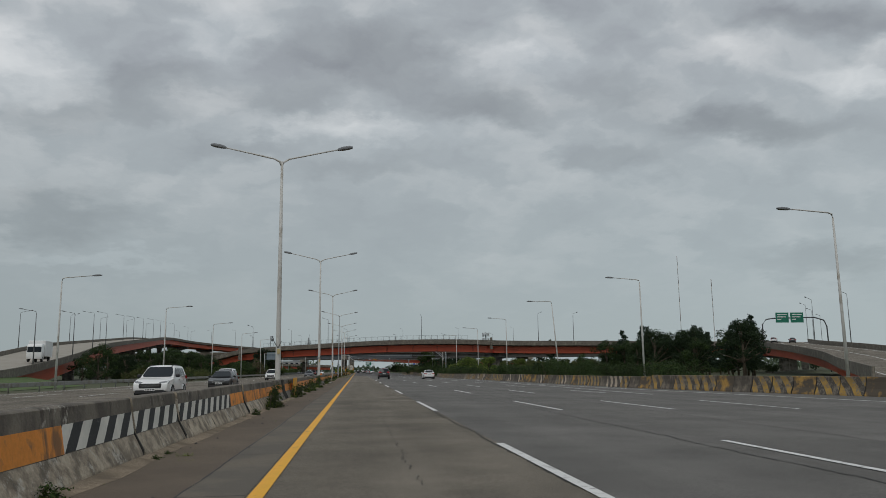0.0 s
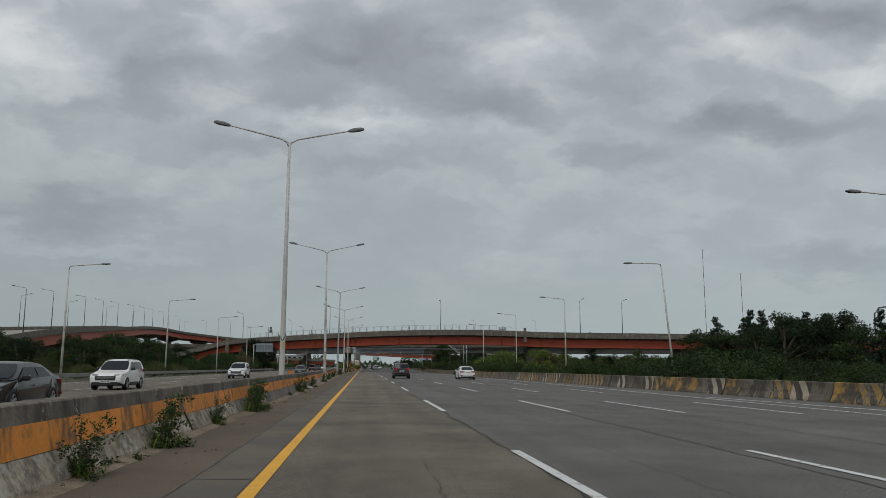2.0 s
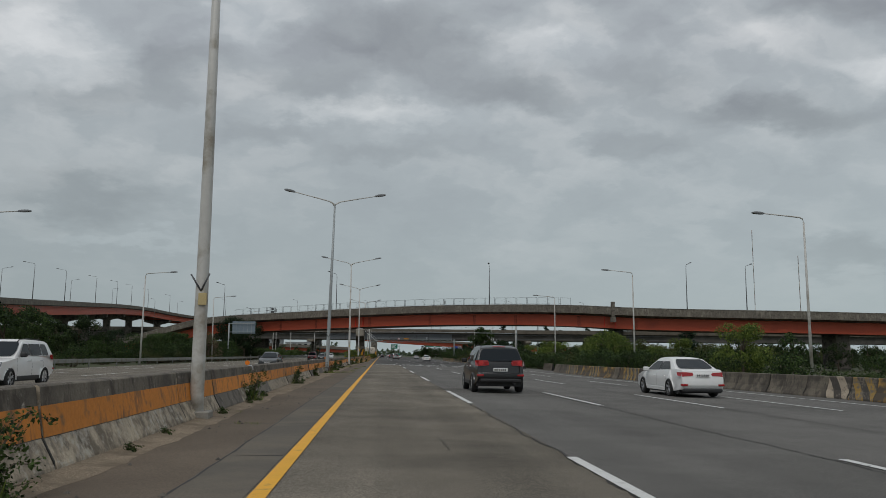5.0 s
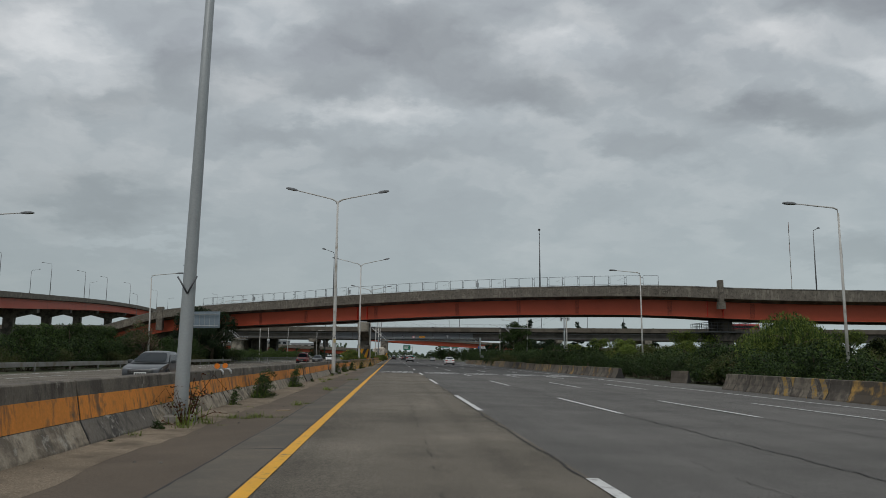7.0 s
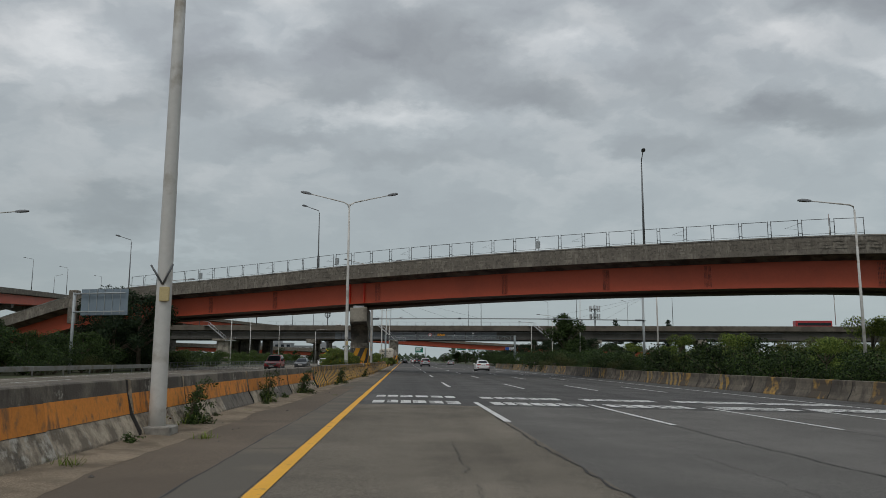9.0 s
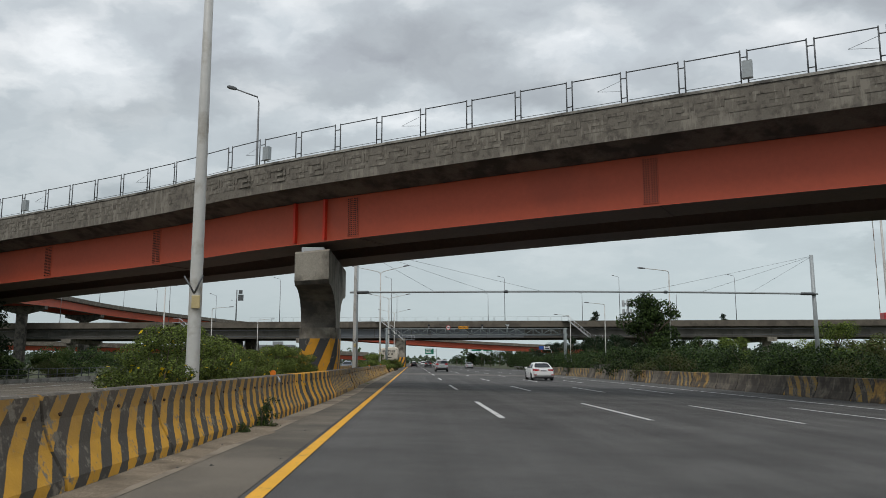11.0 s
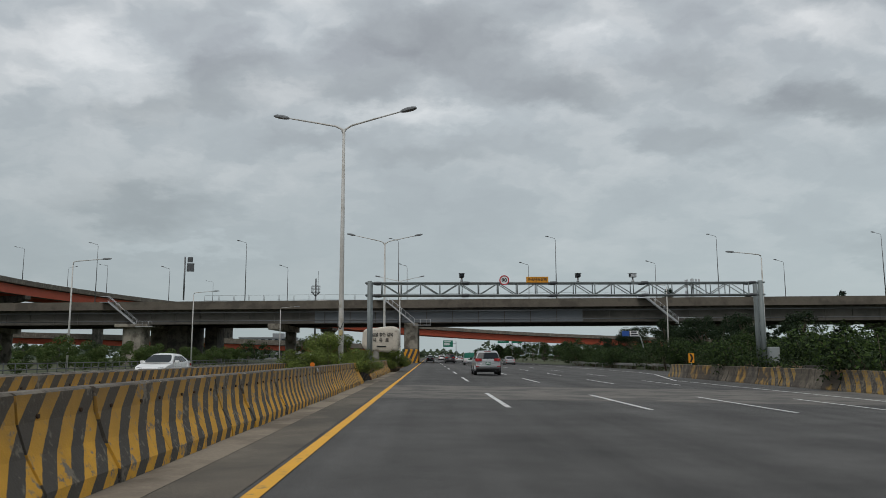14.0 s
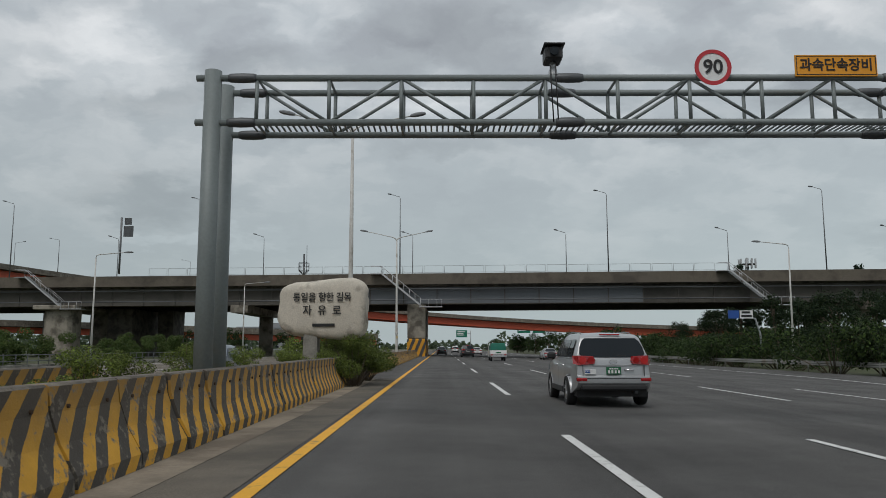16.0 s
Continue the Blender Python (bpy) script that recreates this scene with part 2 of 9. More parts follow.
def striped(name, dark, light, wide, lean, base=(0.34, 0.33, 0.30), worn=0.35, axis="Y", height="Z", shift=0.0, soot=0.0):
    """Paint in slanting bands, worn through to the concrete in patches."""
    m = mat(name, base, 0.85, var=0.3, fine=40, coarse=2.0, bump=0.3)
    n, l = m.node_tree.nodes, m.node_tree.links
    b = n["Principled BSDF"]
    ground = b.inputs["Base Color"].links[0].from_socket
    tc = n.new("ShaderNodeTexCoord")
    sep = n.new("ShaderNodeSeparateXYZ")
    geo = n.new("ShaderNodeNewGeometry")
    l.new(geo.outputs["Position"], sep.inputs[0])

    def mt(op, a, c=0.0, clamp=False):
        q = n.new("ShaderNodeMath")
        q.operation, q.use_clamp = op, clamp
        for i, v in enumerate((a, c)):
            if isinstance(v, (int, float)):
                q.inputs[i].default_value = v
            else:
                l.new(v, q.inputs[i])
        return q.outputs[0]

    def tex(scale, detail):
        t = n.new("ShaderNodeTexNoise")
        t.inputs["Scale"].default_value, t.inputs["Detail"].default_value = scale, detail
        t.inputs["Roughness"].default_value = 0.65
        l.new(geo.outputs["Position"], t.inputs["Vector"])
        return t.outputs[0]

    way = mt("ADD", sep.outputs["X"], sep.outputs["Y"]) if axis == "XY" else sep.outputs[axis]
    run = mt("ADD", mt("ADD", way, mt("MULTIPLY", sep.outputs[height], lean)), shift)
    run = mt("ADD", run, mt("MULTIPLY", tex(3.0, 3), 0.06))
    saw = mt("FRACT", mt("DIVIDE", run, wide * 2))
    pick = mt("GREATER_THAN", saw, 0.5)
    two = n.new("ShaderNodeMix")
    two.data_type = "RGBA"
    l.new(pick, two.inputs["Factor"])
    two.inputs["A"].default_value, two.inputs["B"].default_value = (*dark, 1), (*light, 1)
    grime = n.new("ShaderNodeHueSaturation")
    l.new(two.outputs["Result"], grime.inputs["Color"])
    l.new(mt("ADD", 0.62, mt("MULTIPLY", tex(2.2, 8), 0.75)), grime.inputs["Value"])
    paint = grime.outputs[0]
    if soot:
        # road grime clings to the upper half
        cover = n.new("ShaderNodeMapRange")
        cover.inputs["From Min"].default_value, cover.inputs["From Max"].default_value = 0.34, 1.0
        cover.inputs["To Max"].default_value = soot
        l.new(mt("ADD", sep.outputs[height], mt("MULTIPLY", mt("SUBTRACT", tex(1.7, 6), 0.5), 0.8)), cover.inputs["Value"])
        sooty = n.new("ShaderNodeMix")
        sooty.data_type = "RGBA"
        l.new(cover.outputs[0], sooty.inputs["Factor"])
        l.new(paint, sooty.inputs["A"])
        sooty.inputs["B"].default_value = (0.105, 0.082, 0.058, 1)
        paint = sooty.outputs["Result"]
    gone = n.new("ShaderNodeMapRange")
    gone.inputs["From Min"].default_value, gone.inputs["From Max"].default_value = 0.68 - 0.3 * worn, 0.74 - 0.3 * worn
    l.new(mt("ADD", mt("MULTIPLY", tex(2.6, 4), 0.45), mt("MULTIPLY", tex(11.0, 9), 0.55)), gone.inputs["Value"])
    last = n.new("ShaderNodeMix")
    last.data_type = "RGBA"
    l.new(gone.outputs[0], last.inputs["Factor"])
    l.new(paint, last.inputs["A"])
    l.new(ground, last.inputs["B"])
    l.new(last.outputs["Result"], b.inputs["Base Color"])
    return m


def glass(name, color=(0.02, 0.025, 0.03), rough=0.05):
    m = bpy.data.materials.new(name)
    m.use_nodes = True
    b = m.node_tree.nodes["Principled BSDF"]
    b.inputs["Base Color"].default_value, b.inputs["Roughness"].default_value = (*color, 1), rough
    b.inputs["Specular IOR Level"].default_value = 0.14
    return m


ASPHALT = mat("worn_asphalt", (0.156, 0.137, 0.110), 0.92, var=0.62, fine=75, coarse=0.35, bump=0.8, spec=0.25, streak=0.16, grit=0.5)
ASPHALT_SMOOTH = mat("smooth_grey_asphalt", (0.130, 0.124, 0.115), 0.9, var=0.36, fine=80, coarse=0.2, bump=0.5, spec=0.25, streak=0.1, grit=0.36)
ASPHALT_NEW = mat("fresh_asphalt", (0.092, 0.089, 0.086), 0.9, var=0.42, fine=75, coarse=0.4, bump=0.7, spec=0.25, streak=0.2, grit=0.22)
CONCRETE_ROAD = mat("concrete_slab", (0.165, 0.152, 0.136), 0.92, var=0.3, fine=20, coarse=0.5, bump=0.25, spec=0.25, dirt=(0.10, 0.096, 0.09), dirt_amount=0.6)
WALL_TOP = mat("grimy_wall_top", (0.165, 0.143, 0.115), 0.95, var=0.32, fine=22, coarse=1.1, bump=0.6, dirt=(0.085, 0.073, 0.06), dirt_amount=0.6, dirt_scale=1.3, random=0.12, runs=0.6, runs_color=(0.06, 0.05, 0.04), chips=0.2)
GUTTER_PALE = mat("tan_gutter_concrete", (0.275, 0.232, 0.180), 0.95, var=0.2, fine=18, coarse=0.6, bump=0.35, spec=0.2, dirt=(0.15, 0.125, 0.098), dirt_amount=0.6, dirt_scale=0.6)
GUTTER = mat("gutter_concrete", (0.164, 0.142, 0.114), 0.95, var=0.28, fine=30, coarse=0.5, bump=0.35, spec=0.2, dirt=(0.118, 0.106, 0.09), dirt_amount=0.8, dirt_scale=0.5)
EDGE_ASPHALT = mat("dusty_edge_asphalt", (0.150, 0.131, 0.107), 0.95, var=0.3, fine=40, coarse=0.5, bump=0.4, spec=0.2, dirt=(0.100, 0.090, 0.076), dirt_amount=0.6, dirt_scale=0.35, grit=0.25)
SHOULDER = mat("brown_shoulder_asphalt", (0.140, 0.112, 0.086), 0.95, var=0.3, fine=40, coarse=0.4, bump=0.4, spec=0.2, dirt=(0.112, 0.09, 0.07), dirt_amount=0.6, dirt_scale=0.3, grit=0.2)
GUTTER_DUST = mat("dusty_gutter_soil", (0.225, 0.182, 0.134), 0.95, var=0.3, fine=30, coarse=0.9, bump=0.5, spec=0.15, dirt=(0.14, 0.113, 0.084), dirt_amount=0.5, dirt_scale=1.4, grit=0.3)
CRACK = mat("crack_filler", (0.035, 0.033, 0.031), 0.9, var=0.2)
WHITE_LINE = mat("white_road_paint", (0.62, 0.62, 0.60), 0.7, var=0.12, fine=35, coarse=1.2, dirt=(0.22, 0.21, 0.20), dirt_amount=0.25, dirt_scale=6)
YELLOW_LINE = mat("yellow_road_paint", (0.74, 0.375, 0.022), 0.7, var=0.14, fine=35, coarse=1.2, dirt=(0.16, 0.13, 0.09), dirt_amount=0.12, dirt_scale=5)
CONCRETE = mat("weathered_concrete", (0.27, 0.255, 0.225), 0.9, var=0.28, fine=14, coarse=0.7, bump=0.3, dirt=(0.085, 0.078, 0.068), dirt_amount=0.55, dirt_scale=0.9, random=0.12)
CONCRETE_PALE = mat("pale_concrete", (0.385, 0.325, 0.245), 0.92, var=0.38, fine=22, coarse=1.6, bump=0.8, dirt=(0.17, 0.14, 0.105), dirt_amount=0.62, dirt_scale=3.4, random=0.12, runs=0.42, runs_color=(0.095, 0.083, 0.068), chips=0.45)
CONCRETE_DARK = mat("dark_stained_concrete", (0.14, 0.125, 0.105), 0.92, var=0.3, fine=14, coarse=0.8, bump=0.3, dirt=(0.055, 0.05, 0.045), dirt_amount=0.6, dirt_scale=1.0, random=0.1)
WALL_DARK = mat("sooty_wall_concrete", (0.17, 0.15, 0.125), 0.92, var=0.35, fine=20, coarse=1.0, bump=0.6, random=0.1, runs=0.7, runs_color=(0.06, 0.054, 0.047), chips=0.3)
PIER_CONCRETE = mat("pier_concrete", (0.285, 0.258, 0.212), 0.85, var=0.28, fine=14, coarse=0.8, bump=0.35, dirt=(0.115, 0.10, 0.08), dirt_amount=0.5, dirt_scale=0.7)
BRIDGE_EDGE = mat("brown_bridge_parapet", (0.14, 0.12, 0.095), 0.92, var=0.3, fine=8, coarse=0.35, bump=0.3, dirt=(0.085, 0.072, 0.058), dirt_amount=0.6, dirt_scale=0.35)
GREY_BRIDGE = mat("grey_bridge_concrete", (0.108, 0.10, 0.088), 0.9, var=0.18, fine=8, coarse=0.2, bump=0.2, dirt=(0.075, 0.07, 0.062), dirt_amount=0.5, dirt_scale=0.25)
GREY_STEEL = mat("grey_girder_paint", (0.14, 0.152, 0.165), 0.6, var=0.1, fine=8, coarse=0.2)
ORANGE_PAINT = mat("faded_orange_paint", (0.68, 0.245, 0.036), 0.8, var=0.2, fine=18, coarse=0.9, bump=0.2, dirt=(0.18, 0.105, 0.052), dirt_amount=0.24, dirt_scale=4.5, random=0.15, runs=0.62, runs_color=(0.15, 0.085, 0.045))
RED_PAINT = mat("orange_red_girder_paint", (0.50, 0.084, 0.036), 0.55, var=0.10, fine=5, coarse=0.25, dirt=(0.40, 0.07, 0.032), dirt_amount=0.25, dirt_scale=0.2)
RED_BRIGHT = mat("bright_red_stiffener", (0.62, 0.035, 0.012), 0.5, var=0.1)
# girder red with shade put into the colour, for undersides and inner faces
RED_SHADED = mat("shaded_girder_red", (0.125, 0.082, 0.066), 0.7, var=0.25, fine=6, coarse=0.3)
STRIPE = striped("black_yellow_stripes", (0.068, 0.060, 0.050), (0.62, 0.325, 0.035), 0.2625, -1.1, base=(0.19, 0.165, 0.13), worn=0.46, shift=-0.03, soot=0.6)
STRIPE_FADED = striped("faded_black_yellow_stripes", (0.085, 0.075, 0.062), (0.52, 0.29, 0.05), 0.2625, -1.1, base=(0.20, 0.172, 0.135), worn=0.5, shift=-0.03, soot=0.65)
STRIPE_FRESH = striped("fresh_black_yellow_stripes", (0.062, 0.060, 0.056), (0.66, 0.34, 0.03), 0.51, -0.68, base=(0.26, 0.25, 0.23), worn=0.36, shift=-0.12)
YELLOW_PAINT = mat("yellow_wall_paint", (0.60, 0.30, 0.022), 0.75, var=0.2, fine=20, coarse=1.5, bump=0.2, dirt=(0.25, 0.14, 0.04), dirt_amount=0.4, dirt_scale=3)
RUST = mat("rusty_stain", (0.24, 0.10, 0.025), 0.9, var=0.3, fine=18, coarse=2.5, bump=0.3, dirt=(0.09, 0.045, 0.02), dirt_amount=0.6, dirt_scale=3)
STRIPE_PIER = striped("pier_stripes", (0.055, 0.055, 0.055), (0.62, 0.29, 0.02), 0.48, -0.42, worn=0.36, base=(0.2, 0.18, 0.15), axis="XY", shift=0.35)
STRIPE_BW = striped("black_white_stripes", (0.03, 0.03, 0.03), (0.62, 0.60, 0.54), 0.36, -1.2, worn=0.22)
STRIPE_OLD = striped("faded_stripes", (0.06, 0.053, 0.046), (0.34, 0.21, 0.05), 0.42, -0.9, base=(0.17, 0.145, 0.115), worn=0.62, soot=0.75)
STRIPE_PINK = striped("faded_pink_stripes", (0.05, 0.048, 0.046), (0.46, 0.30, 0.20), 0.55, -0.5, base=(0.22, 0.19, 0.15), worn=0.3, axis="XY")
STRIPE_CREAM = striped("faded_cream_stripes", (0.06, 0.05, 0.042), (0.40, 0.33, 0.25), 0.5, -0.9, base=(0.17, 0.145, 0.115), worn=0.45, soot=0.4)
OLD_PLAIN = mat("grimy_brown_concrete", (0.172, 0.146, 0.113), 0.93, var=0.32, fine=12, coarse=0.9, bump=0.5, dirt=(0.075, 0.064, 0.052), dirt_amount=0.62, dirt_scale=1.1, random=0.22, runs=0.6, runs_color=(0.06, 0.05, 0.04))
OLD_OCHRE = mat("worn_ochre_paint", (0.40, 0.235, 0.06), 0.9, var=0.3, fine=12, coarse=1.2, bump=0.4, dirt=(0.085, 0.068, 0.05), dirt_amount=0.85, dirt_scale=1.6, random=0.15)
POLE = mat("white_painted_pole", (0.52, 0.51, 0.48), 0.5, var=0.1, fine=10, coarse=0.7, dirt=(0.30, 0.27, 0.22), dirt_amount=0.3, dirt_scale=1.5)
STEEL = mat("galvanised_steel", (0.33, 0.355, 0.36), 0.5, metal=0.15, var=0.12, fine=25, coarse=1.0)
POST_STEEL = mat("dull_post_steel", (0.185, 0.21, 0.208), 0.55, metal=0.1, var=0.15, fine=20, coarse=0.8)
STEEL_DARK = mat("dark_steel", (0.10, 0.105, 0.11), 0.5, metal=0.3, var=0.15)
RAIL_STEEL = mat("dull_rail_steel", (0.24, 0.24, 0.225), 0.6, metal=0.1, var=0.2, fine=10, coarse=0.8, dirt=(0.17, 0.145, 0.11), dirt_amount=0.4, dirt_scale=1.2)
STEEL_PALE = mat("pale_steel", (0.50, 0.51, 0.52), 0.45, metal=0.2, var=0.1)
LAMP_GREY = mat("lamp_grey", (0.16, 0.165, 0.17), 0.45, metal=0.2, var=0.1)
MOWN_GRASS = mat("mown_bank_grass", (0.062, 0.105, 0.024), 0.95, var=0.4, fine=14, coarse=0.3, bump=0.6, dirt=(0.085, 0.085, 0.04), dirt_amount=0.3, dirt_scale=0.3)
GRASS = mat("rough_grass", (0.052, 0.062, 0.024), 0.95, var=0.45, fine=9, coarse=0.12, bump=0.5, dirt=(0.072, 0.06, 0.036), dirt_amount=0.35, dirt_scale=0.15)
SOIL = mat("dry_soil", (0.16, 0.13, 0.09), 0.95, var=0.3, fine=14, coarse=0.6, bump=0.5)
BARK = mat("bark", (0.11, 0.085, 0.06), 0.9, var=0.3, fine=12, coarse=1.0, bump=0.5)
TYRE = mat("tyre_rubber", (0.018, 0.018, 0.018), 0.8, var=0.2)
RIM = mat("alloy_rim", (0.42, 0.42, 0.43), 0.35, metal=0.7, var=0.1)
CHROME = mat("chrome", (0.75, 0.75, 0.75), 0.15, metal=1.0, var=0.03)
BLACK_PLASTIC = mat("black_plastic", (0.022, 0.022, 0.023), 0.55, var=0.15)
CAR_GLASS = glass("tinted_car_glass")
CAR_GLASS_SIDE = glass("smoked_side_glass", (0.03, 0.034, 0.036))
RED_LENS = mat("red_lamp_lens", (0.34, 0.01, 0.012), 0.12, var=0.05, coat=0.6)
RED_GLOW = mat("bright_red_lens", (0.55, 0.03, 0.03), 0.15, var=0.05, coat=0.6)
CLEAR_LENS = mat("clear_lamp_lens", (0.26, 0.27, 0.285), 0.1, var=0.05, coat=0.6)
AMBER = mat("orange_reflector", (0.75, 0.20, 0.015), 0.35, var=0.08)
SIGN_GREEN = mat("green_sign_sheet", (0.01, 0.16, 0.10), 0.45, var=0.08)
SIGN_BLUE = mat("blue_sign_sheet", (0.02, 0.08, 0.32), 0.45, var=0.08)
SIGN_WHITE = mat("white_sign_sheet", (0.75, 0.75, 0.74), 0.5, var=0.06)
SIGN_RED = mat("red_sign_sheet", (0.50, 0.03, 0.04), 0.45, var=0.06)
SIGN_YELLOW = mat("orange_yellow_sign_sheet", (0.78, 0.32, 0.015), 0.45, var=0.06)
SIGN_BACK = mat("sign_back_sheet", (0.20, 0.25, 0.29), 0.5, metal=0.2, var=0.12)
INK = mat("black_ink", (0.015, 0.015, 0.016), 0.6, var=0.1)
STONE = mat("pale_granite", (0.56, 0.51, 0.43), 0.85, var=0.22, fine=22, coarse=1.4, bump=0.6, dirt=(0.25, 0.22, 0.18), dirt_amount=0.4, dirt_scale=1.5)
PLATE_GREEN = mat("green_plate", (0.015, 0.13, 0.055), 0.45, var=0.06)


def leaf_mat(name, color, spread=0.35):
    m = bpy.data.materials.new(name)
    m.use_nodes = True
    n, l = m.node_tree.nodes, m.node_tree.links
    b = n["Principled BSDF"]
    b.inputs["Roughness"].default_value = 0.7
    b.inputs["Specular IOR Level"].default_value = 0.15
    geo, info = n.new("ShaderNodeNewGeometry"), n.new("ShaderNodeObjectInfo")
    mr = n.new("ShaderNodeMapRange")
    mr.inputs["To Min"].default_value, mr.inputs["To Max"].default_value = 1 - spread, 1 + spread
    l.new(geo.outputs["Random Per Island"], mr.inputs["Value"])
    m2 = n.new("ShaderNodeMapRange")
    m2.inputs["To Min"].default_value, m2.inputs["To Max"].default_value = 0.75, 1.25
    l.new(info.outputs["Random"], m2.inputs["Value"])
    h = n.new("ShaderNodeHueSaturation")
    h.inputs["Color"].default_value = (*color, 1)
    mm = n.new("ShaderNodeMath")
    mm.operation = "MULTIPLY"
    l.new(mr.outputs[0], mm.inputs[0])
    l.new(m2.outputs[0], mm.inputs[1])
    l.new(mm.outputs[0], h.inputs["Value"])
    l.new(h.outputs[0], b.inputs["Base Color"])
    tr = n.new("ShaderNodeBsdfTranslucent")
    l.new(h.outputs[0], tr.inputs[0])
    ms = n.new("ShaderNodeMixShader")
    ms.inputs[0].default_value = 0.25
    l.new(b.outputs[0], ms.inputs[1])
    l.new(tr.outputs[0], ms.inputs[2])
    l.new(ms.outputs[0], n["Material Output"].inputs[0])
    return m


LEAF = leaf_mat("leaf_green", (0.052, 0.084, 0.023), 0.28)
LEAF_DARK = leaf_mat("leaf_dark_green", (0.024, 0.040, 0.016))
LEAF_LIGHT = leaf_mat("leaf_light_green", (0.165, 0.215, 0.048))
LEAF_DRY = leaf_mat("leaf_olive", (0.095, 0.092, 0.038))
LEAF_DUSTY = leaf_mat("leaf_dusty_green", (0.075, 0.098, 0.030), 0.28)
BLOSSOM = leaf_mat("faded_blossom", (0.135, 0.095, 0.066), 0.45)
NEEDLE = leaf_mat("pine_needles", (0.022, 0.038, 0.022))
FLOWER = leaf_mat("yellow_petals", (0.75, 0.55, 0.02), 0.1)
DRY_STALK = leaf_mat("dry_stalk", (0.10, 0.045, 0.025), 0.3)


# ---- mesh helpers ----
def lathe_dir(d):
    d = Vector(d).normalized()
    a = Vector((0, 0, 1)) if abs(d.z) < 0.9 else Vector((1, 0, 0))
    u = d.cross(a).normalized()
    return u, d.cross(u)


def cyl(bm, p0, p1, r0, r1=None, n=10, cap=True, mi=0):
    """A tapered tube between two points."""
    r1 = r0 if r1 is None else r1
    p0, p1 = Vector(p0), Vector(p1)
    u, v = lathe_dir(p1 - p0)
    rings = []
    for p, r in ((p0, r0), (p1, r1)):
        rings.append([bm.verts.new(p + (u * math.cos(a) + v * math.sin(a)) * r) for a in (2 * math.pi * i / n for i in range(n))])
    for i in range(n):
        f = bm.faces.new((rings[0][i], rings[0][(i + 1) % n], rings[1][(i + 1) % n], rings[1][i]))
        f.smooth, f.material_index = True, mi
    if cap:
        bm.faces.new(rings[0][::-1]).material_index = mi
        bm.faces.new(rings[1]).material_index = mi


def tube(bm, pts, radii, n=8, mi=0, cap=True):
    """A tube through several points."""
    pts = [Vector(p) for p in pts]
    if isinstance(radii, (int, float)):
        radii = [radii] * len(pts)
    rings = []
    for i, (p, r) in enumerate(zip(pts, radii)):
        d = pts[min(i + 1, len(pts) - 1)] - pts[max(i - 1, 0)]
        u, v = lathe_dir(d)
        rings.append([bm.verts.new(p + (u * math.cos(a) + v * math.sin(a)) * r) for a in (2 * math.pi * k / n for k in range(n))])
    for a, b in zip(rings, rings[1:]):
        for k in range(n):
            f = bm.faces.new((a[k], a[(k + 1) % n], b[(k + 1) % n], b[k]))
            f.smooth, f.material_index = True, mi
    if cap:
        bm.faces.new(rings[0][::-1]).material_index = mi
        bm.faces.new(rings[-1]).material_index = mi


def box(bm, x0, x1, y0, y1, z0, z1, mi=0, bevel=0.0):
    before = len(bm.faces)
    v = [bm.verts.new((x, y, z)) for z in (z0, z1) for y in (y0, y1) for x in (x0, x1)]
    fs = [bm.faces.new([v[i] for i in q]) for q in ((0, 2, 3, 1), (4, 5, 7, 6), (0, 1, 5, 4), (1, 3, 7, 5), (3, 2, 6, 7), (2, 0, 4, 6))]
    for f in fs:
        f.material_index = mi
    if bevel:
        es = list({e for f in fs for e in f.edges})
        bmesh.ops.bevel(bm, geom=es, offset=bevel, segments=1, affect="EDGES", material=mi)
    return v


def prism(bm, poly, p0, p1, right, upv=Vector((0, 0, 1)), mi=0, mats=None):
    """A closed outline (across, up) drawn from p0 to p1."""
    p0, p1, right = Vector(p0), Vector(p1), Vector(right)
    a = [bm.verts.new(p0 + right * u + upv * w) for u, w in poly]
    b = [bm.verts.new(p1 + right * u + upv * w) for u, w in poly]
    k = len(poly)
    for i in range(k):
        f = bm.faces.new((a[i], a[(i + 1) % k], b[(i + 1) % k], b[i]))
        f.material_index = mats[i] if mats else mi
    bm.faces.new(a[::-1]).material_index = mi
    bm.faces.new(b).material_index = mi


def sweep(bm, path, poly, mi=0, mats=None, ends=True):
    """A closed outline (across to the left of the way, up) swept along a path, upright."""
    path = [Vector(p) for p in path]
    rings = []
    for i, p in enumerate(path):
        d = path[min(i + 1, len(path) - 1)] - path[max(i - 1, 0)]
        left = Vector((-d.y, d.x, 0)).normalized()
        rings.append([bm.verts.new(p + left * u + Vector((0, 0, w))) for u, w in poly])
    k = len(poly)
    for a, b in zip(rings, rings[1:]):
        for i in range(k):
            bm.faces.new((a[i], a[(i + 1) % k], b[(i + 1) % k], b[i])).material_index = mats[i] if mats else mi
    if ends:
        bm.faces.new(rings[0][::-1]).material_index = mi
        bm.faces.new(rings[-1]).material_index = mi


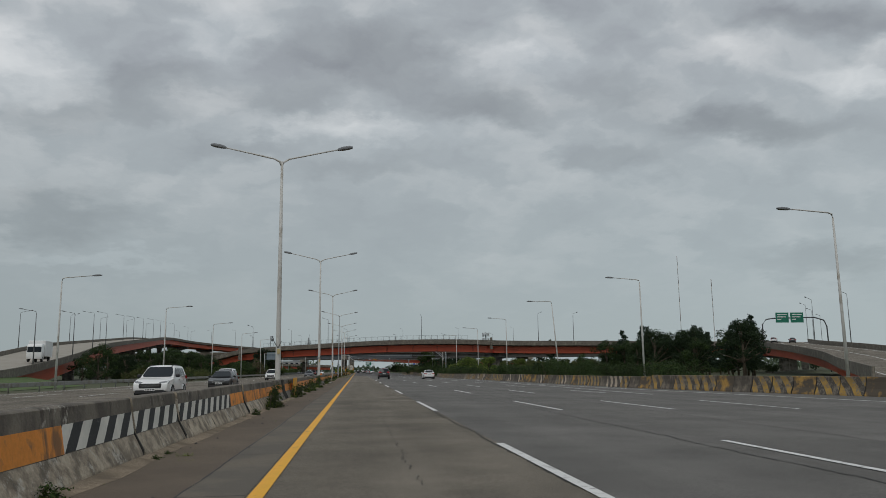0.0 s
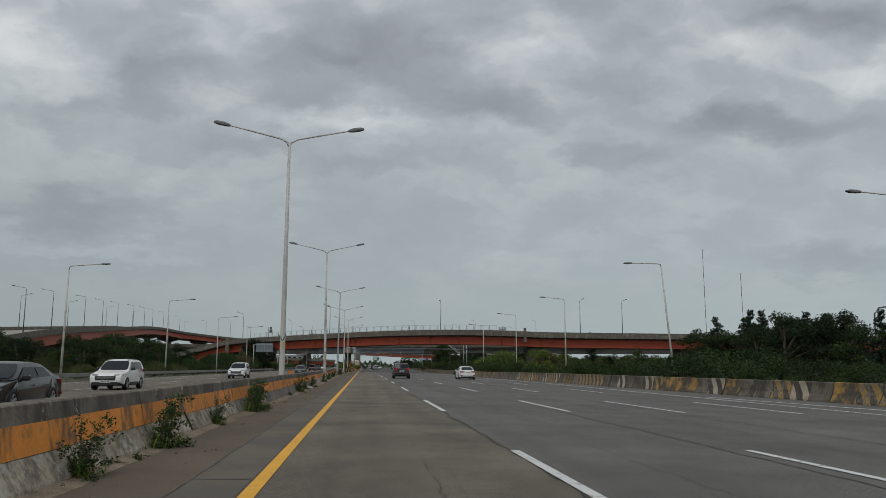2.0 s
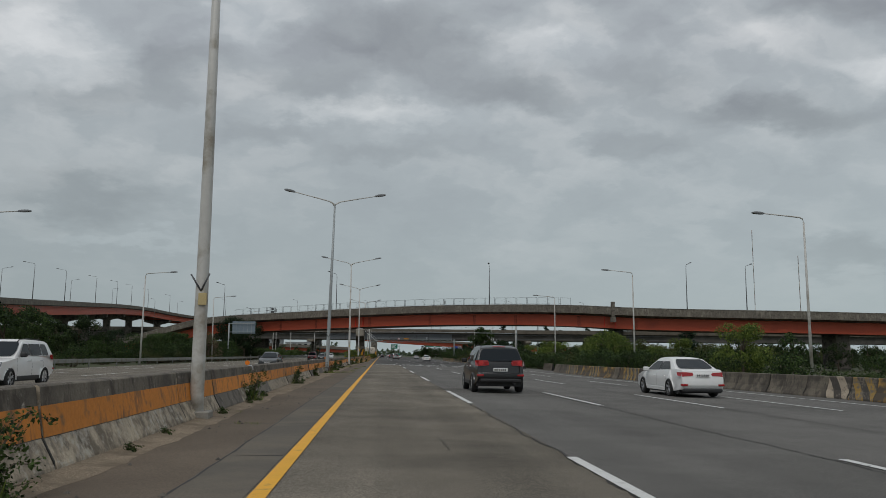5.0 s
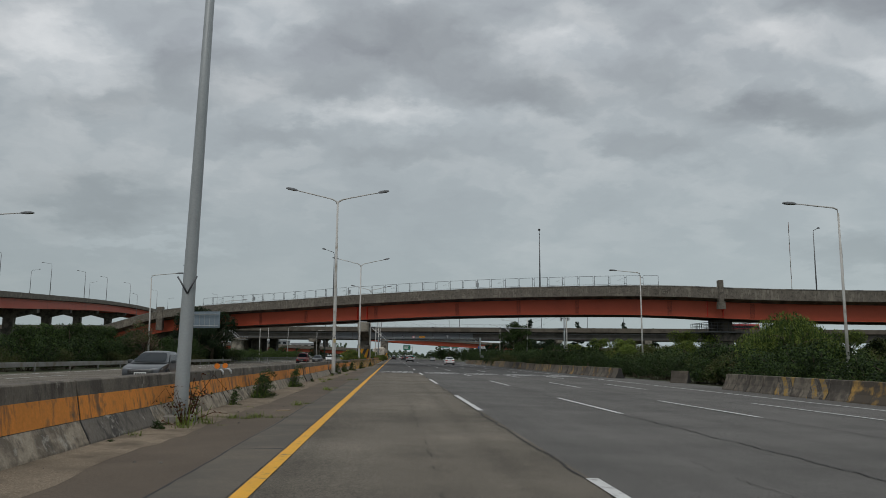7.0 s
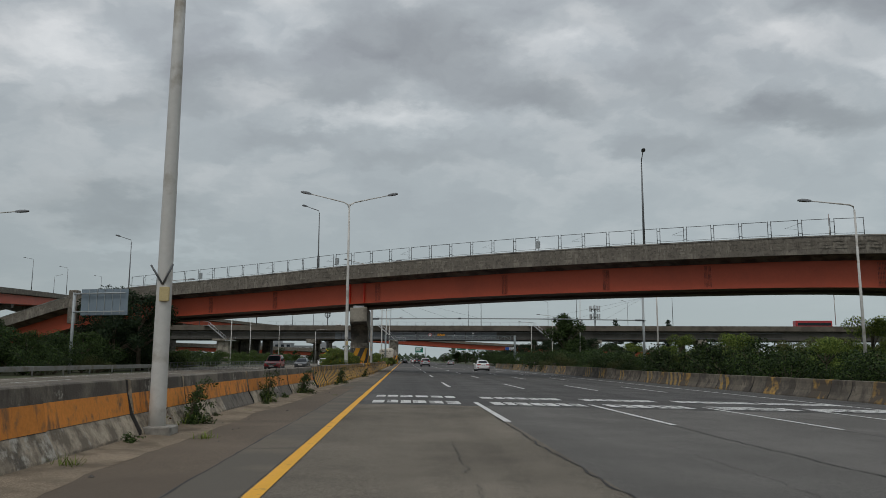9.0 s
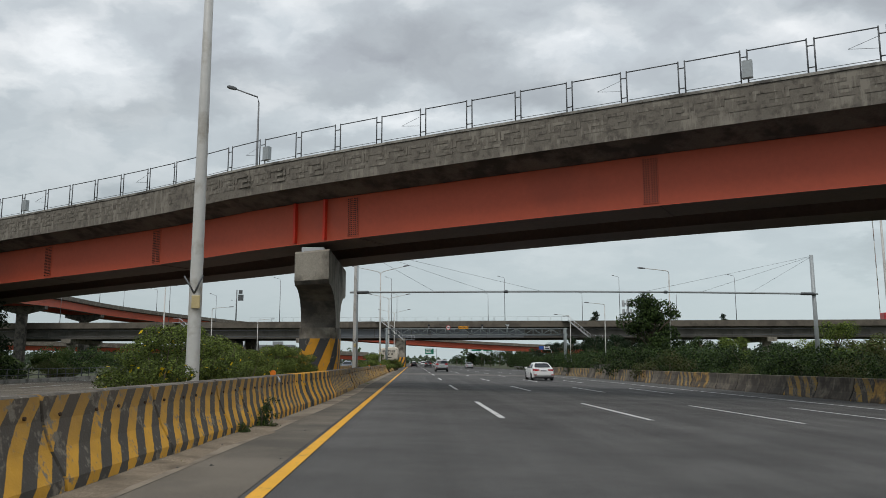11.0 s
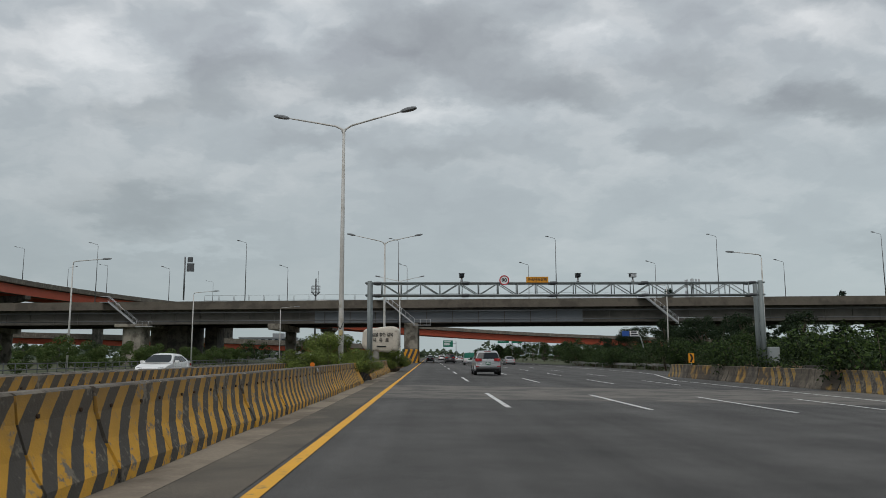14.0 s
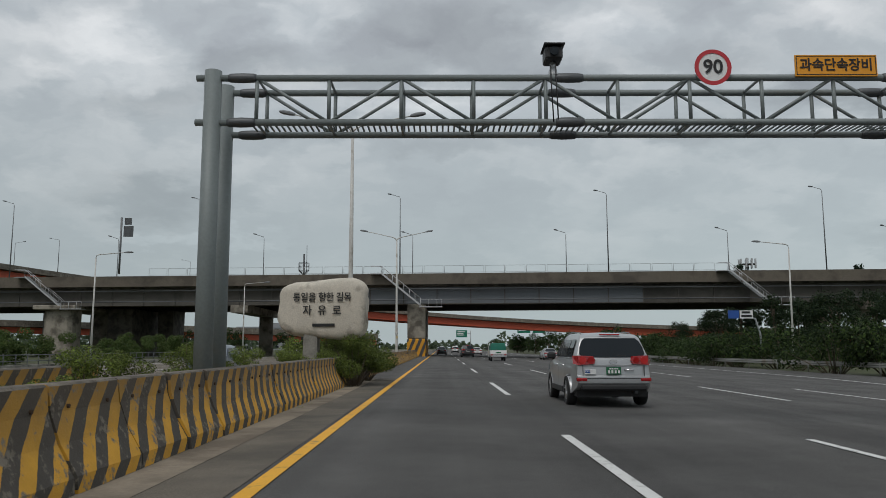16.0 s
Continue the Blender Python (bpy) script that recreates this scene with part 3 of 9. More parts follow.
def spline(pts, step):
    """A smooth path through the points, in even steps of the plan."""
    pts = [Vector(p) for p in pts]
    q = [pts[0] * 2 - pts[1], *pts, pts[-1] * 2 - pts[-2]]
    dense = []
    for i in range(1, len(q) - 2):
        a, b, c, d = q[i - 1:i + 3]
        for k in range(24):
            t = k / 24
            dense.append(0.5 * (2 * b + (c - a) * t + (2 * a - 5 * b + 4 * c - d) * t * t + (3 * b - a - 3 * c + d) * t ** 3))
    dense.append(pts[-1])
    out, gone = [dense[0]], 0.0
    for a, b in zip(dense, dense[1:]):
        gone += (b - a).length
        if gone >= step:
            out.append(b)
            gone = 0.0
    if (out[-1] - pts[-1]).length > 0.2:
        out.append(pts[-1])
    return out


def offset(path, u, w=0.0):
    out = []
    for i, p in enumerate(path):
        d = path[min(i + 1, len(path) - 1)] - path[max(i - 1, 0)]
        left = Vector((-d.y, d.x, 0)).normalized()
        out.append(p + left * u + Vector((0, 0, w)))
    return out


def mesh_of(name, bm, mats):
    bmesh.ops.recalc_face_normals(bm, faces=bm.faces[:])
    me = bpy.data.meshes.new(name)
    bm.to_mesh(me)
    bm.free()
    for m in mats if isinstance(mats, (list, tuple)) else [mats]:
        me.materials.append(m)
    return me


def part(name, bm, mats, parent=None, label=""):
    ob = new(name, bm if isinstance(bm, bpy.types.Mesh) else mesh_of(name, bm, mats))
    if parent is not None:
        ob.parent = parent
    return tagged(ob, label)


def thing(name, label, category, group="", kind="", at=(0, 0, 0), turn=0.0):
    ob = new(name)
    ob.empty_display_size = 0.3
    ob.matrix_basis = pose(*at, 0, 0, turn)
    return tagged(ob, label, category, group, kind)


def solid(name, bm, mats, label, category="", group="", kind="", at=None):
    ob = part(name, bm, mats)
    if at is not None:
        ob.matrix_basis = at
    return tagged(ob, label, category, group, kind)


def slope(y):
    return 0.01 + 0.01 * min(1.0, max(0.0, (y - 110) / 50))


def gz(x, y):
    """Height of the carriageway, which falls to the right."""
    return -slope(y) * min(max(x, 0.0), 30.0)


def strip(bm, x0, x1, y0, y1, lift, step=10.0, mi=0, thick=0.0):
    """A strip of road surface between two x that may depend on y."""
    f0 = x0 if callable(x0) else (lambda y: x0)
    f1 = x1 if callable(x1) else (lambda y: x1)
    n = max(1, int(math.ceil((y1 - y0) / step)))
    rows = []
    for i in range(n + 1):
        y = y0 + (y1 - y0) * i / n
        a, b = f0(y), f1(y)
        cuts = [a] + ([0.0] if a < 0 < b else []) + [b]
        if not (a < 0 < b):
            cuts = [a, (a + b) / 2, b]
        rows.append([bm.verts.new((x, y, gz(x, y) + lift)) for x in cuts])
    for p, q in zip(rows, rows[1:]):
        for k in range(2):
            bm.faces.new((p[k], p[k + 1], q[k + 1], q[k])).material_index = mi


# ---- ground and carriageways ----
def lerp(pts, y):
    if y <= pts[0][0]:
        return pts[0][1]
    for (a, u), (b, v) in zip(pts, pts[1:]):
        if y <= b:
            return u + (v - u) * (y - a) / (b - a)
    return pts[-1][1]


def right_wall(y):
    return lerp([(20, 28.6), (34, 25.6), (46.5, 22.4), (57, 20.6), (76, 19.8), (84, 19.3), (101, 18.4), (142, 17.7), (175, 18.5), (197, 18.9), (240, 18.9), (275, 19.4), (338, 19.6)], y)


def road_right(y):
    return lerp([(20, 30.0), (46.5, 24.0), (60, 21.9), (120, 19.6), (142, 19.2), (170, 20.2), (335, 22.0), (348, 28.4), (380, 27.4), (420, 25.8), (700, 22.0)], y)


def median(y):
    """The middle of the wall between the carriageways."""
    return lerp([(0, -3.72), (100, -3.75), (140, -4.3), (196, -4.3), (238, -3.0), (247, -2.85), (258, -2.85), (260, -3.05), (345, -3.0), (700, -3.0)], y)


bm = bmesh.new()
xs = [-2500, -900, -300, -120, -60, -30, -25, -10, 0, 10, 20, 26, 30, 45, 70, 130, 320, 1000, 2500]
ys = [-400, -100, 0, 60, 110, 135, 160, 220, 300, 400, 520, 700, 1100, 2000, 3500]
grid = [[bm.verts.new((x, y, gz(x, y) - 0.09)) for x in xs] for y in ys]
for a, b in zip(grid, grid[1:]):
    for i in range(len(xs) - 1):
        bm.faces.new((a[i], a[i + 1], b[i + 1], b[i]))
solid("ground", bm, GRASS, "rough green verge reaching to the horizon", "ground", kind="structure")

bm = bmesh.new()
strip(bm, lambda y: median(y) - 0.6, 2.5, -60, 199.5, 0.0)
solid("road_near", bm, ASPHALT, "worn coarse grey-brown asphalt of the inner lane", "road", kind="structure")
bm = bmesh.new()
strip(bm, 2.5, road_right, -60, 199.5, 0.0)
solid("road_lanes", bm, ASPHALT_SMOOTH, "smoother grey asphalt of the outer lanes", "road", kind="structure")
bm = bmesh.new()
strip(bm, lambda y: median(y) - 0.6, road_right, 199.5, 900, 0.0)
solid("road_far", bm, ASPHALT_NEW, "dark fresh asphalt carriageway", "road", kind="structure")
bm = bmesh.new()
strip(bm, -1.9, lambda y: road_right(y) - 0.6, 300.2, 310.8, 0.004, 2.0)
solid("road_slab", bm, CONCRETE_ROAD, "pale patched slab across the dark carriageway", "road", kind="structure")
bm = bmesh.new()
strip(bm, -24.6, lambda y: lerp([(0, -4.0), (130, -4.6), (200, -4.6), (240, -6.5), (700, -6.5)], y), -60, 900, 0.0)
solid("road_opposite", bm, ASPHALT, "grey carriageway for oncoming traffic", "road", kind="structure")
bm = bmesh.new()
strip(bm, lambda y: median(y) + 0.35, -1.95, -20, 214, 0.005)
solid("shoulder", bm, SHOULDER, "brownish paved shoulder beside the median wall", "road", kind="structure")
bm = bmesh.new()
strip(bm, -1.95, -1.22, -20, 214, 0.006)
solid("gutter", bm, GUTTER, "stained concrete gutter strip along the yellow line", "road", kind="structure")
bm = bmesh.new()
strip(bm, lambda y: median(y) + 0.3, lambda y: median(y) + 0.96, 214, 345, 0.011)
solid("gutter_tan", bm, GUTTER_PALE, "tan concrete strip along the foot of the striped wall", "road", kind="structure")
bm = bmesh.new()
strip(bm, lambda y: median(y) + 0.96, -1.26, 214, 345, 0.007)
solid("gutter_dark", bm, EDGE_ASPHALT, "dusty dark asphalt strip between the tan gutter and the yellow line", "road", kind="structure")
bm = bmesh.new()
strip(bm, lambda y: lerp([(200, -5.2), (238, -6.4), (700, -6.6)], y), lambda y: median(y) - 0.2, 236, 700, 0.012)
solid("median_bed", bm, SOIL, "dry soil bed between the two median walls", "ground", kind="structure")

bm = bmesh.new()
strip(bm, -1.19, -1.02, -20, 700, 0.010)
solid("edge_line_yellow", bm, YELLOW_LINE, "continuous yellow line beside the median", "road marking", kind="structure")
bm = bmesh.new()
strip(bm, 15.75, 15.9, 40, 325, 0.010)
strip(bm, lambda y: lerp([(325, 15.75), (350, 21.4), (380, 21.4), (500, 19.5)], y), lambda y: lerp([(325, 15.9), (350, 21.6), (380, 21.6), (500, 19.7)], y), 325, 700, 0.010)
strip(bm, lambda y: lerp([(-20, 27.5), (40, 20.0), (75, 16.5)], y), lambda y: lerp([(-20, 27.7), (40, 20.2), (75, 16.7)], y), -20, 75, 0.011)
strip(bm, -5.35, -5.2, -20, 200, 0.010)
strip(bm, -7.35, -7.2, 240, 700, 0.010)
strip(bm, -23.2, -23.05, -20, 700, 0.010)
solid("edge_line_white", bm, WHITE_LINE, "continuous white line at the carriageway's edge", "road marking", kind="structure")
DASH_Y = [-13.0, 5.7, 24.7, 43.7, 62.3, 81.3, 99.9, 118.8, 137.8, 156.3, 175.3, 193.8, 214.6, 236.9, 256.0, 275.8, 296.5, 316.9, 334.5, 354, 374, 393, 412, 432, 452, 472, 492, 512, 532]
dash = thing("lane_marking", "broken white lane line painted on the asphalt", "road marking", kind="structure")
LANES = {6.1: [(20, 6.72), (32, 6.62), (50, 6.42), (80, 6.3), (150, 6.1), (280, 6.05), (325, 6.22)], 9.6: [(20, 10.6), (45, 10.1), (66, 9.85), (90, 9.6), (290, 9.6), (336, 10.3)], 12.85: [(30, 14.7), (44, 14.2), (52, 13.7), (80, 13.2), (110, 12.85), (290, 12.85), (338, 13.7)]}
for lx, shift in ((2.5, 0.0), (6.1, 0.0), (9.6, -0.3), (12.85, -0.6), (-8.9, 3.0), (-12.5, 3.0), (-16.1, 3.0), (-19.7, 3.0)):
    for y in DASH_Y:
        bm = bmesh.new()
        lane_x = lambda v, lx=lx: lerp(LANES[lx], v) if lx in LANES else lx
        strip(bm, lambda v: lane_x(v) - 0.075, lambda v: lane_x(v) + 0.075, y + shift, y + shift + 7.6, 0.0105)
        part("dash", bm, WHITE_LINE, dash)
# sealed joints and cracks along the lanes
rng = random.Random(5)
bm = bmesh.new()


def crack(x, y0, y1, wide, wander, step=0.5, slant=0.0):
    y, dx, last = y0, 0.0, None
    while y < y1:
        dx += rng.uniform(-wander, wander) - dx * 0.15 + slant * step
        w = wide * rng.uniform(0.5, 1.3)
        row = [bm.verts.new((x + dx + s * w / 2, y, gz(x + dx, y) + 0.0075)) for s in (-1, 1)]
        if last and (wide > 0.02 or noise.noise(Vector((x * 3.1, y * 1.3, 1.0))) > -0.12):
            bm.faces.new((last[0], last[1], row[1], row[0]))
        last = row
        y += step


for x, a, b, w in ((2.42, -10, 199, 0.07), (6.02, -10, 199, 0.06), (9.5, 0, 199, 0.05), (12.7, 20, 199, 0.05)):
    crack(x, a, b, w * 0.5, 0.03, 0.12)
crack(-1.93, -10, 213, 0.03, 0.012, 0.3)
for a, b in ((8, 22), (36, 50), (52, 60), (70, 86), (108, 122), (130, 160), (165, 190)):
    crack(0.75 + rng.uniform(-0.2, 0.3), a, b, 0.011, 0.028, 0.06)
    crack(4.2 + rng.uniform(-0.3, 0.3), a + 5, b + 9, 0.010, 0.028, 0.06)
    crack(7.8 + rng.uniform(-0.6, 0.6), a + 2, b + 3, 0.010, 0.022, 0.08)
for y in range(0, 212, 4):
    yy = y + rng.uniform(-1, 1)
    x0, x1 = (-1.95, -1.23)
    v = [bm.verts.new(p) for p in ((x0, yy, 0.0082), (x1, yy + rng.uniform(-0.1, 0.1), 0.0085), (x1, yy + rng.uniform(-0.02, 0.03), 0.0085), (x0, yy + 0.012, 0.0082))]
    bm.faces.new(v)
for yc in (33, 58, 71, 96, 112, 125, 138, 153.2, 166.6, 178.9, 205):
    x, last = median(yc) + 0.5, None
    while x < -1.25:
        yy = yc + 0.06 * noise.noise(Vector((x * 2.1, yc, 0)))
        row = [bm.verts.new((x, yy + s * 0.012 * rng.uniform(0.5, 1.4), 0.0086)) for s in (-1, 1)]
        if last:
            bm.faces.new((last[1], last[0], row[0], row[1]))
        last = row
        x += 0.07
for _ in range(16):
    y = rng.uniform(300.6, 308)
    crack(rng.uniform(-0.8, 14), y, y + rng.uniform(0.8, 2.6), 0.014, 0.012, 0.1, rng.uniform(-0.3, 0.45))
solid("road_cracks", bm, CRACK, "dark sealed joints and cracks in the asphalt", "road", kind="structure")

# ---- worn rows of block lettering painted across the lanes, unreadable ----
bm = bmesh.new()
rng = random.Random(9)
for lane in (0.7, 4.3, 7.85, 11.2, 14.3):
    for row, (ya, yb) in enumerate(((200.2, 201.6), (203.8, 205.0))):
        x = lane - 1.35
        while x < lane + 1.2:
            w = rng.uniform(0.22, 0.42)
            for k in range(3):
                y0 = ya + (yb - ya - 0.3) * (k / 2) + rng.uniform(-0.08, 0.08)
                strip(bm, x, x + w, y0, y0 + 0.34, 0.0112 + rng.uniform(0, 0.002))
            strip(bm, x + w * rng.choice((0.0, 0.4, 0.7)), x + w * 0.7 + 0.13, ya, yb, 0.0145)
            x += w + 0.12
solid("road_lettering", bm, WHITE_LINE, "rows of white painted bars across the lanes", "road marking", kind="structure")


# ---- median and side walls, cast in units ----
def wall_unit(length, half, top, height, faces):
    """One cast unit with a stepped foot. faces: materials up the near and far side."""
    bm = bmesh.new()
    k, f = (0.43, 0.15) if half > 0.43 else (0.36, 0.07)
    poly = [(-half, 0), (half, 0), (half - 0.015, f), (half * 0.60, k), (top + 0.03, 0.70), (top, height - 0.02), (top - 0.03, height), (-top + 0.03, height), (-top, height - 0.02), (-top - 0.03, 0.70), (-half * 0.60, k), (-half + 0.015, f)]
    prism(bm, poly, (0, 0.02, 0), (0, length - 0.02, 0), (1, 0, 0), mats=faces)
    return bm


PLAIN = [0] * 12
TOPPED = [0] * 5 + [1] * 3 + [0] * 4
#        bottom, foot, slope, band, top side, chamfer, top, ...
BAND = [0, 0, 0, 1, 1, 1, 1, 1, 1, 1, 0, 0]
unit_meshes = {}


def unit_mesh(key, *args):
    if key not in unit_meshes:
        bm = wall_unit(*args[:5])
        unit_meshes[key] = mesh_of("wall_unit", bm, args[5])
    return unit_meshes[key]


def band_mesh(kind, length):
    """A skin of paint on both upper faces of a unit."""
    key = ("band", kind, length)
    if key not in unit_meshes:
        bm = bmesh.new()
        for s in (-1, 1):
            x0, x1 = s * (0.42 * 0.60 + 0.003), s * (0.19 + 0.003)
            q = [(x0, 0.37), (x1, 0.70), (x1 - s * 0.01, 0.70), (x0 - s * 0.01, 0.37)]
            prism(bm, q, (0, 0.02, 0), (0, length - 0.02, 0), (1, 0, 0))
        unit_meshes[key] = mesh_of("painted_band", bm, STRIPE_BW if kind == "bw" else ORANGE_PAINT)
    return unit_meshes[key]


def hole_mesh():
    """A dark plugged hole."""
    if "hole" not in unit_meshes:
        bm = bmesh.new()
        cyl(bm, (-0.05, 0, 0), (-0.008, 0, 0), 0.02, n=8)
        unit_meshes["hole"] = mesh_of("lifting_hole", bm, RUST_DARK)
    return unit_meshes["hole"]


def joint_mesh(key, half, top):
    """The dark filling between two units, a little behind their faces."""
    if key not in unit_meshes:
        bm = bmesh.new()
        a, b, h = half - 0.035, top - 0.03, 0.91
        prism(bm, [(-a, 0), (a, 0), (a, 0.12), (half * 0.54, 0.40), (b + 0.02, 0.70), (b, h), (-b, h), (-b - 0.02, 0.70), (-half * 0.54, 0.40), (-a, 0.12)], (0, -0.018, 0), (0, 0.018, 0), (1, 0, 0))
        unit_meshes[key] = mesh_of("joint", bm, CRACK)
    return unit_meshes[key]


RUST_DARK = mat("dark_rust", (0.05, 0.028, 0.015), 0.9, var=0.3)
rng = random.Random(3)
UNIT_LABELS = {
    "orange": "concrete median wall unit with a faded orange band",
    "pale": "bare pale concrete median wall unit with an orange band",
    "bw": "concrete median wall unit with a black and white striped band",
    "stripe": "concrete wall unit with worn black and yellow stripes",
    "fresh": "concrete wall unit with bold fresh yellow and black stripes",
    "faded": "grimy concrete wall unit with faded yellow and black stripes",
    "yellow": "solid yellow end unit of the median wall",
    "plain": "grimy bare brown concrete roadside wall unit",
    "ochre": "roadside wall unit with blotchy worn ochre paint",
    "cream": "roadside wall unit with faded cream and dark stripes",
    "old": "stained concrete roadside wall unit with faded yellow and black paint",
}


def lay_unit(kind, x, y, length, turn=0.0, lean=0.0):
    if kind == "orange":
        me = unit_mesh(("o", length), length, 0.42, 0.16, 0.92, BAND, [WALL_DARK, WALL_TOP])
    elif kind == "pale":
        me = unit_mesh(("p", length), length, 0.42, 0.16, 0.92, BAND, [CONCRETE_PALE, WALL_TOP])
    elif kind == "bw":
        me = unit_mesh(("b", length), length, 0.42, 0.16, 0.92, BAND, [CONCRETE_PALE, WALL_TOP])
    elif kind == "stripe":
        me = unit_mesh(("s", length), length, 0.45, 0.14, 0.95, TOPPED, [STRIPE, WALL_TOP])
    elif kind == "faded":
        me = unit_mesh(("d", length), length, 0.45, 0.14, 0.95, TOPPED, [STRIPE_FADED, WALL_TOP])
    elif kind == "fresh":
        me = unit_mesh(("f", length), length, 0.45, 0.14, 0.95, TOPPED, [STRIPE_FRESH, YELLOW_PAINT])
    elif kind == "yellow":
        me = unit_mesh(("y", length), length, 0.45, 0.14, 0.95, PLAIN, [YELLOW_PAINT])
    else:
        me = unit_mesh((kind, length), length, 0.42, 0.13, 0.95, PLAIN, [{"old": STRIPE_OLD, "plain": OLD_PLAIN, "ochre": OLD_OCHRE, "cream": STRIPE_CREAM}[kind]])
    ob = new("roadside_barrier" if kind in ("old", "plain", "ochre", "cream") else "barrier_unit", me)
    low = 0.88 if kind in ("old", "plain", "ochre", "cream") and 52 < y < 245 else 1.0
    ob.matrix_basis = pose(x, y, gz(x, y) + 0.008, 0, lean, turn) @ Matrix.Diagonal((1, 1, low, 1))
    slim = kind not in ("stripe", "faded", "fresh", "yellow")
    part("joint", joint_mesh(("joint", slim), 0.42 if slim else 0.45, 0.14), None, ob, "dark joint against the next unit")
    if kind in ("orange", "pale", "bw"):
        part("painted_band", band_mesh(kind, length), None, ob, "black and white striped band" if kind == "bw" else "faded orange band")
    if kind in ("stripe", "fresh", "faded") and y < 345:
        for s in (0.22, 0.78):
            part("lifting_hole", hole_mesh(), None, ob, "small rusty lifting hole").location = (0.195, length * s, 0.74)
    return tagged(ob, UNIT_LABELS[kind], "barrier", "units of the " + ("roadside wall" if kind in ("old", "plain", "ochre", "cream") else "median wall"))


def lay_wall(y0, y1, length, line, kinds, gaps=()):
    y = y0
    while y + length <= y1 + 0.01:
        if not any(a < y + length / 2 < b for a, b in gaps):
            x, x2 = line(y), line(y + length)
            lay_unit(kinds(y), x + rng.uniform(-0.025, 0.025), y, length, -math.degrees(math.atan2(x2 - x, length)) + rng.uniform(-0.7, 0.7), rng.uniform(-0.6, 0.6))
        y += length


def median_kind(y):
    if 8.9 < y < 20.7:
        return "bw"
    if y < 30:
        return "pale"
    if 64 < y < 78:
        return "orange"
    return "orange" if (int(y / 3) * 7) % 9 in (1, 5) else "pale"


lay_wall(-18, 37.2, 3.0, median, median_kind)
lay_wall(40.0, 211.5, 3.0, median, median_kind)
lay_wall(211.2, 258.2, 1.5, median, lambda y: "fresh" if 239 < y < 247 else ("faded" if y > 247 else "stripe"))
lay_wall(259.2, 314.6, 1.5, median, lambda y: "yellow" if y > 311 else ("faded" if y < 271 or 296 < y < 301 else "stripe"))
for y in (259.2, 310.2, 318.0):
    bm = bmesh.new()
    prism(bm, [(-0.44, 0), (0.44, 0), (0.42, 0.15), (0.26, 0.43), (0.17, 0.7), (0.13, 0.93), (-0.13, 0.93), (-0.17, 0.7), (-0.26, 0.43), (-0.42, 0.15)], (0, -0.006, 0), (0, 0.012, 0), (1, 0, 0))
    solid("rusty_end_plate", bm, RUST, "rust-brown plate on the end of a wall unit", "plate").location = (median(y) + 0.02, y, 0.008)
lay_wall(318.0, 341.5, 1.5, median, lambda y: "yellow" if y > 339 else "stripe")
lay_wall(347.0, 420, 3.0, median, lambda y: "stripe")
lay_wall(262, 330, 3.0, lambda y: -6.35, lambda y: "stripe")
side_rng = random.Random(44)


def side_kind(y):
    """Stretches of painted units among bare ones."""
    w = noise.noise(Vector((y * 0.045, 2.3, 0)))
    q = side_rng.random()
    if 30 < y < 56:
        return "old" if q < 0.42 else ("cream" if q < 0.52 else ("ochre" if q < 0.74 else "plain"))
    if 56 < y < 125:
        return "old" if q < 0.3 else ("cream" if q < 0.48 else ("ochre" if q < 0.68 else "plain"))
    if y > 305:
        return "old" if q < 0.35 else ("ochre" if q < 0.6 else "plain")
    if 190 < y < 216:
        return "ochre" if q < 0.3 else "plain"
    if w > 0.08:
        return "old" if q < 0.4 else ("ochre" if q < 0.65 else "plain")
    if w < -0.22:
        return "cream" if q < 0.4 else "plain"
    return "plain" if q < 0.72 else ("ochre" if q < 0.86 else "old")


lay_wall(-20, 178, 1.5, right_wall, side_kind, gaps=((-30, 18),))
lay_unit("plain", 20.6, 189.0, 1.2, 50)
lay_wall(199.5, 338, 1.5, right_wall, side_kind)

# an end plate in yellow stands at the gap by a lamp post
bm = bmesh.new()
prism(bm, [(-0.02, 0.1), (0.02, 0.1), (0.02, 0.98), (-0.02, 0.98)], (-3.30, 40.1, 0), (-3.30, 42.1, 0), (1, 0, 0))
solid("end_plate", bm, mat("yellow_plate_paint", (0.64, 0.30, 0.015), 0.6, var=0.2, dirt=(0.3, 0.15, 0.025), dirt_amount=0.4), "bent yellow steel plate fixed over the wall's end", "plate")
lay_unit("orange", median(37.6), 37.6, 2.4, 0.4)


# ---- guard rail on the far side of the opposite carriageway ----
def guard_rail(name, pts, label):
    path = spline(pts, 2.0)
    g = thing(name, label, "guard rail")
    bm = bmesh.new()
    sweep(bm, path, [(0, 0.42), (0.05, 0.46), (0.02, 0.55), (0.06, 0.62), (0.02, 0.69), (0.04, 0.74), (0, 0.76), (-0.02, 0.74), (-0.02, 0.44)])
    part("rail", bm, RAIL_STEEL, g)
    pm = None
    for i, p in enumerate(path[::2]):
        if pm is None:
            bm = bmesh.new()
            cyl(bm, (0, 0, -0.1), (0, 0, 0.72), 0.06, n=8)
            pm = mesh_of("post", bm, RAIL_STEEL)
        o = part("post", pm, None, g)
        o.location = p + Vector((0, 0, 0))
    return g


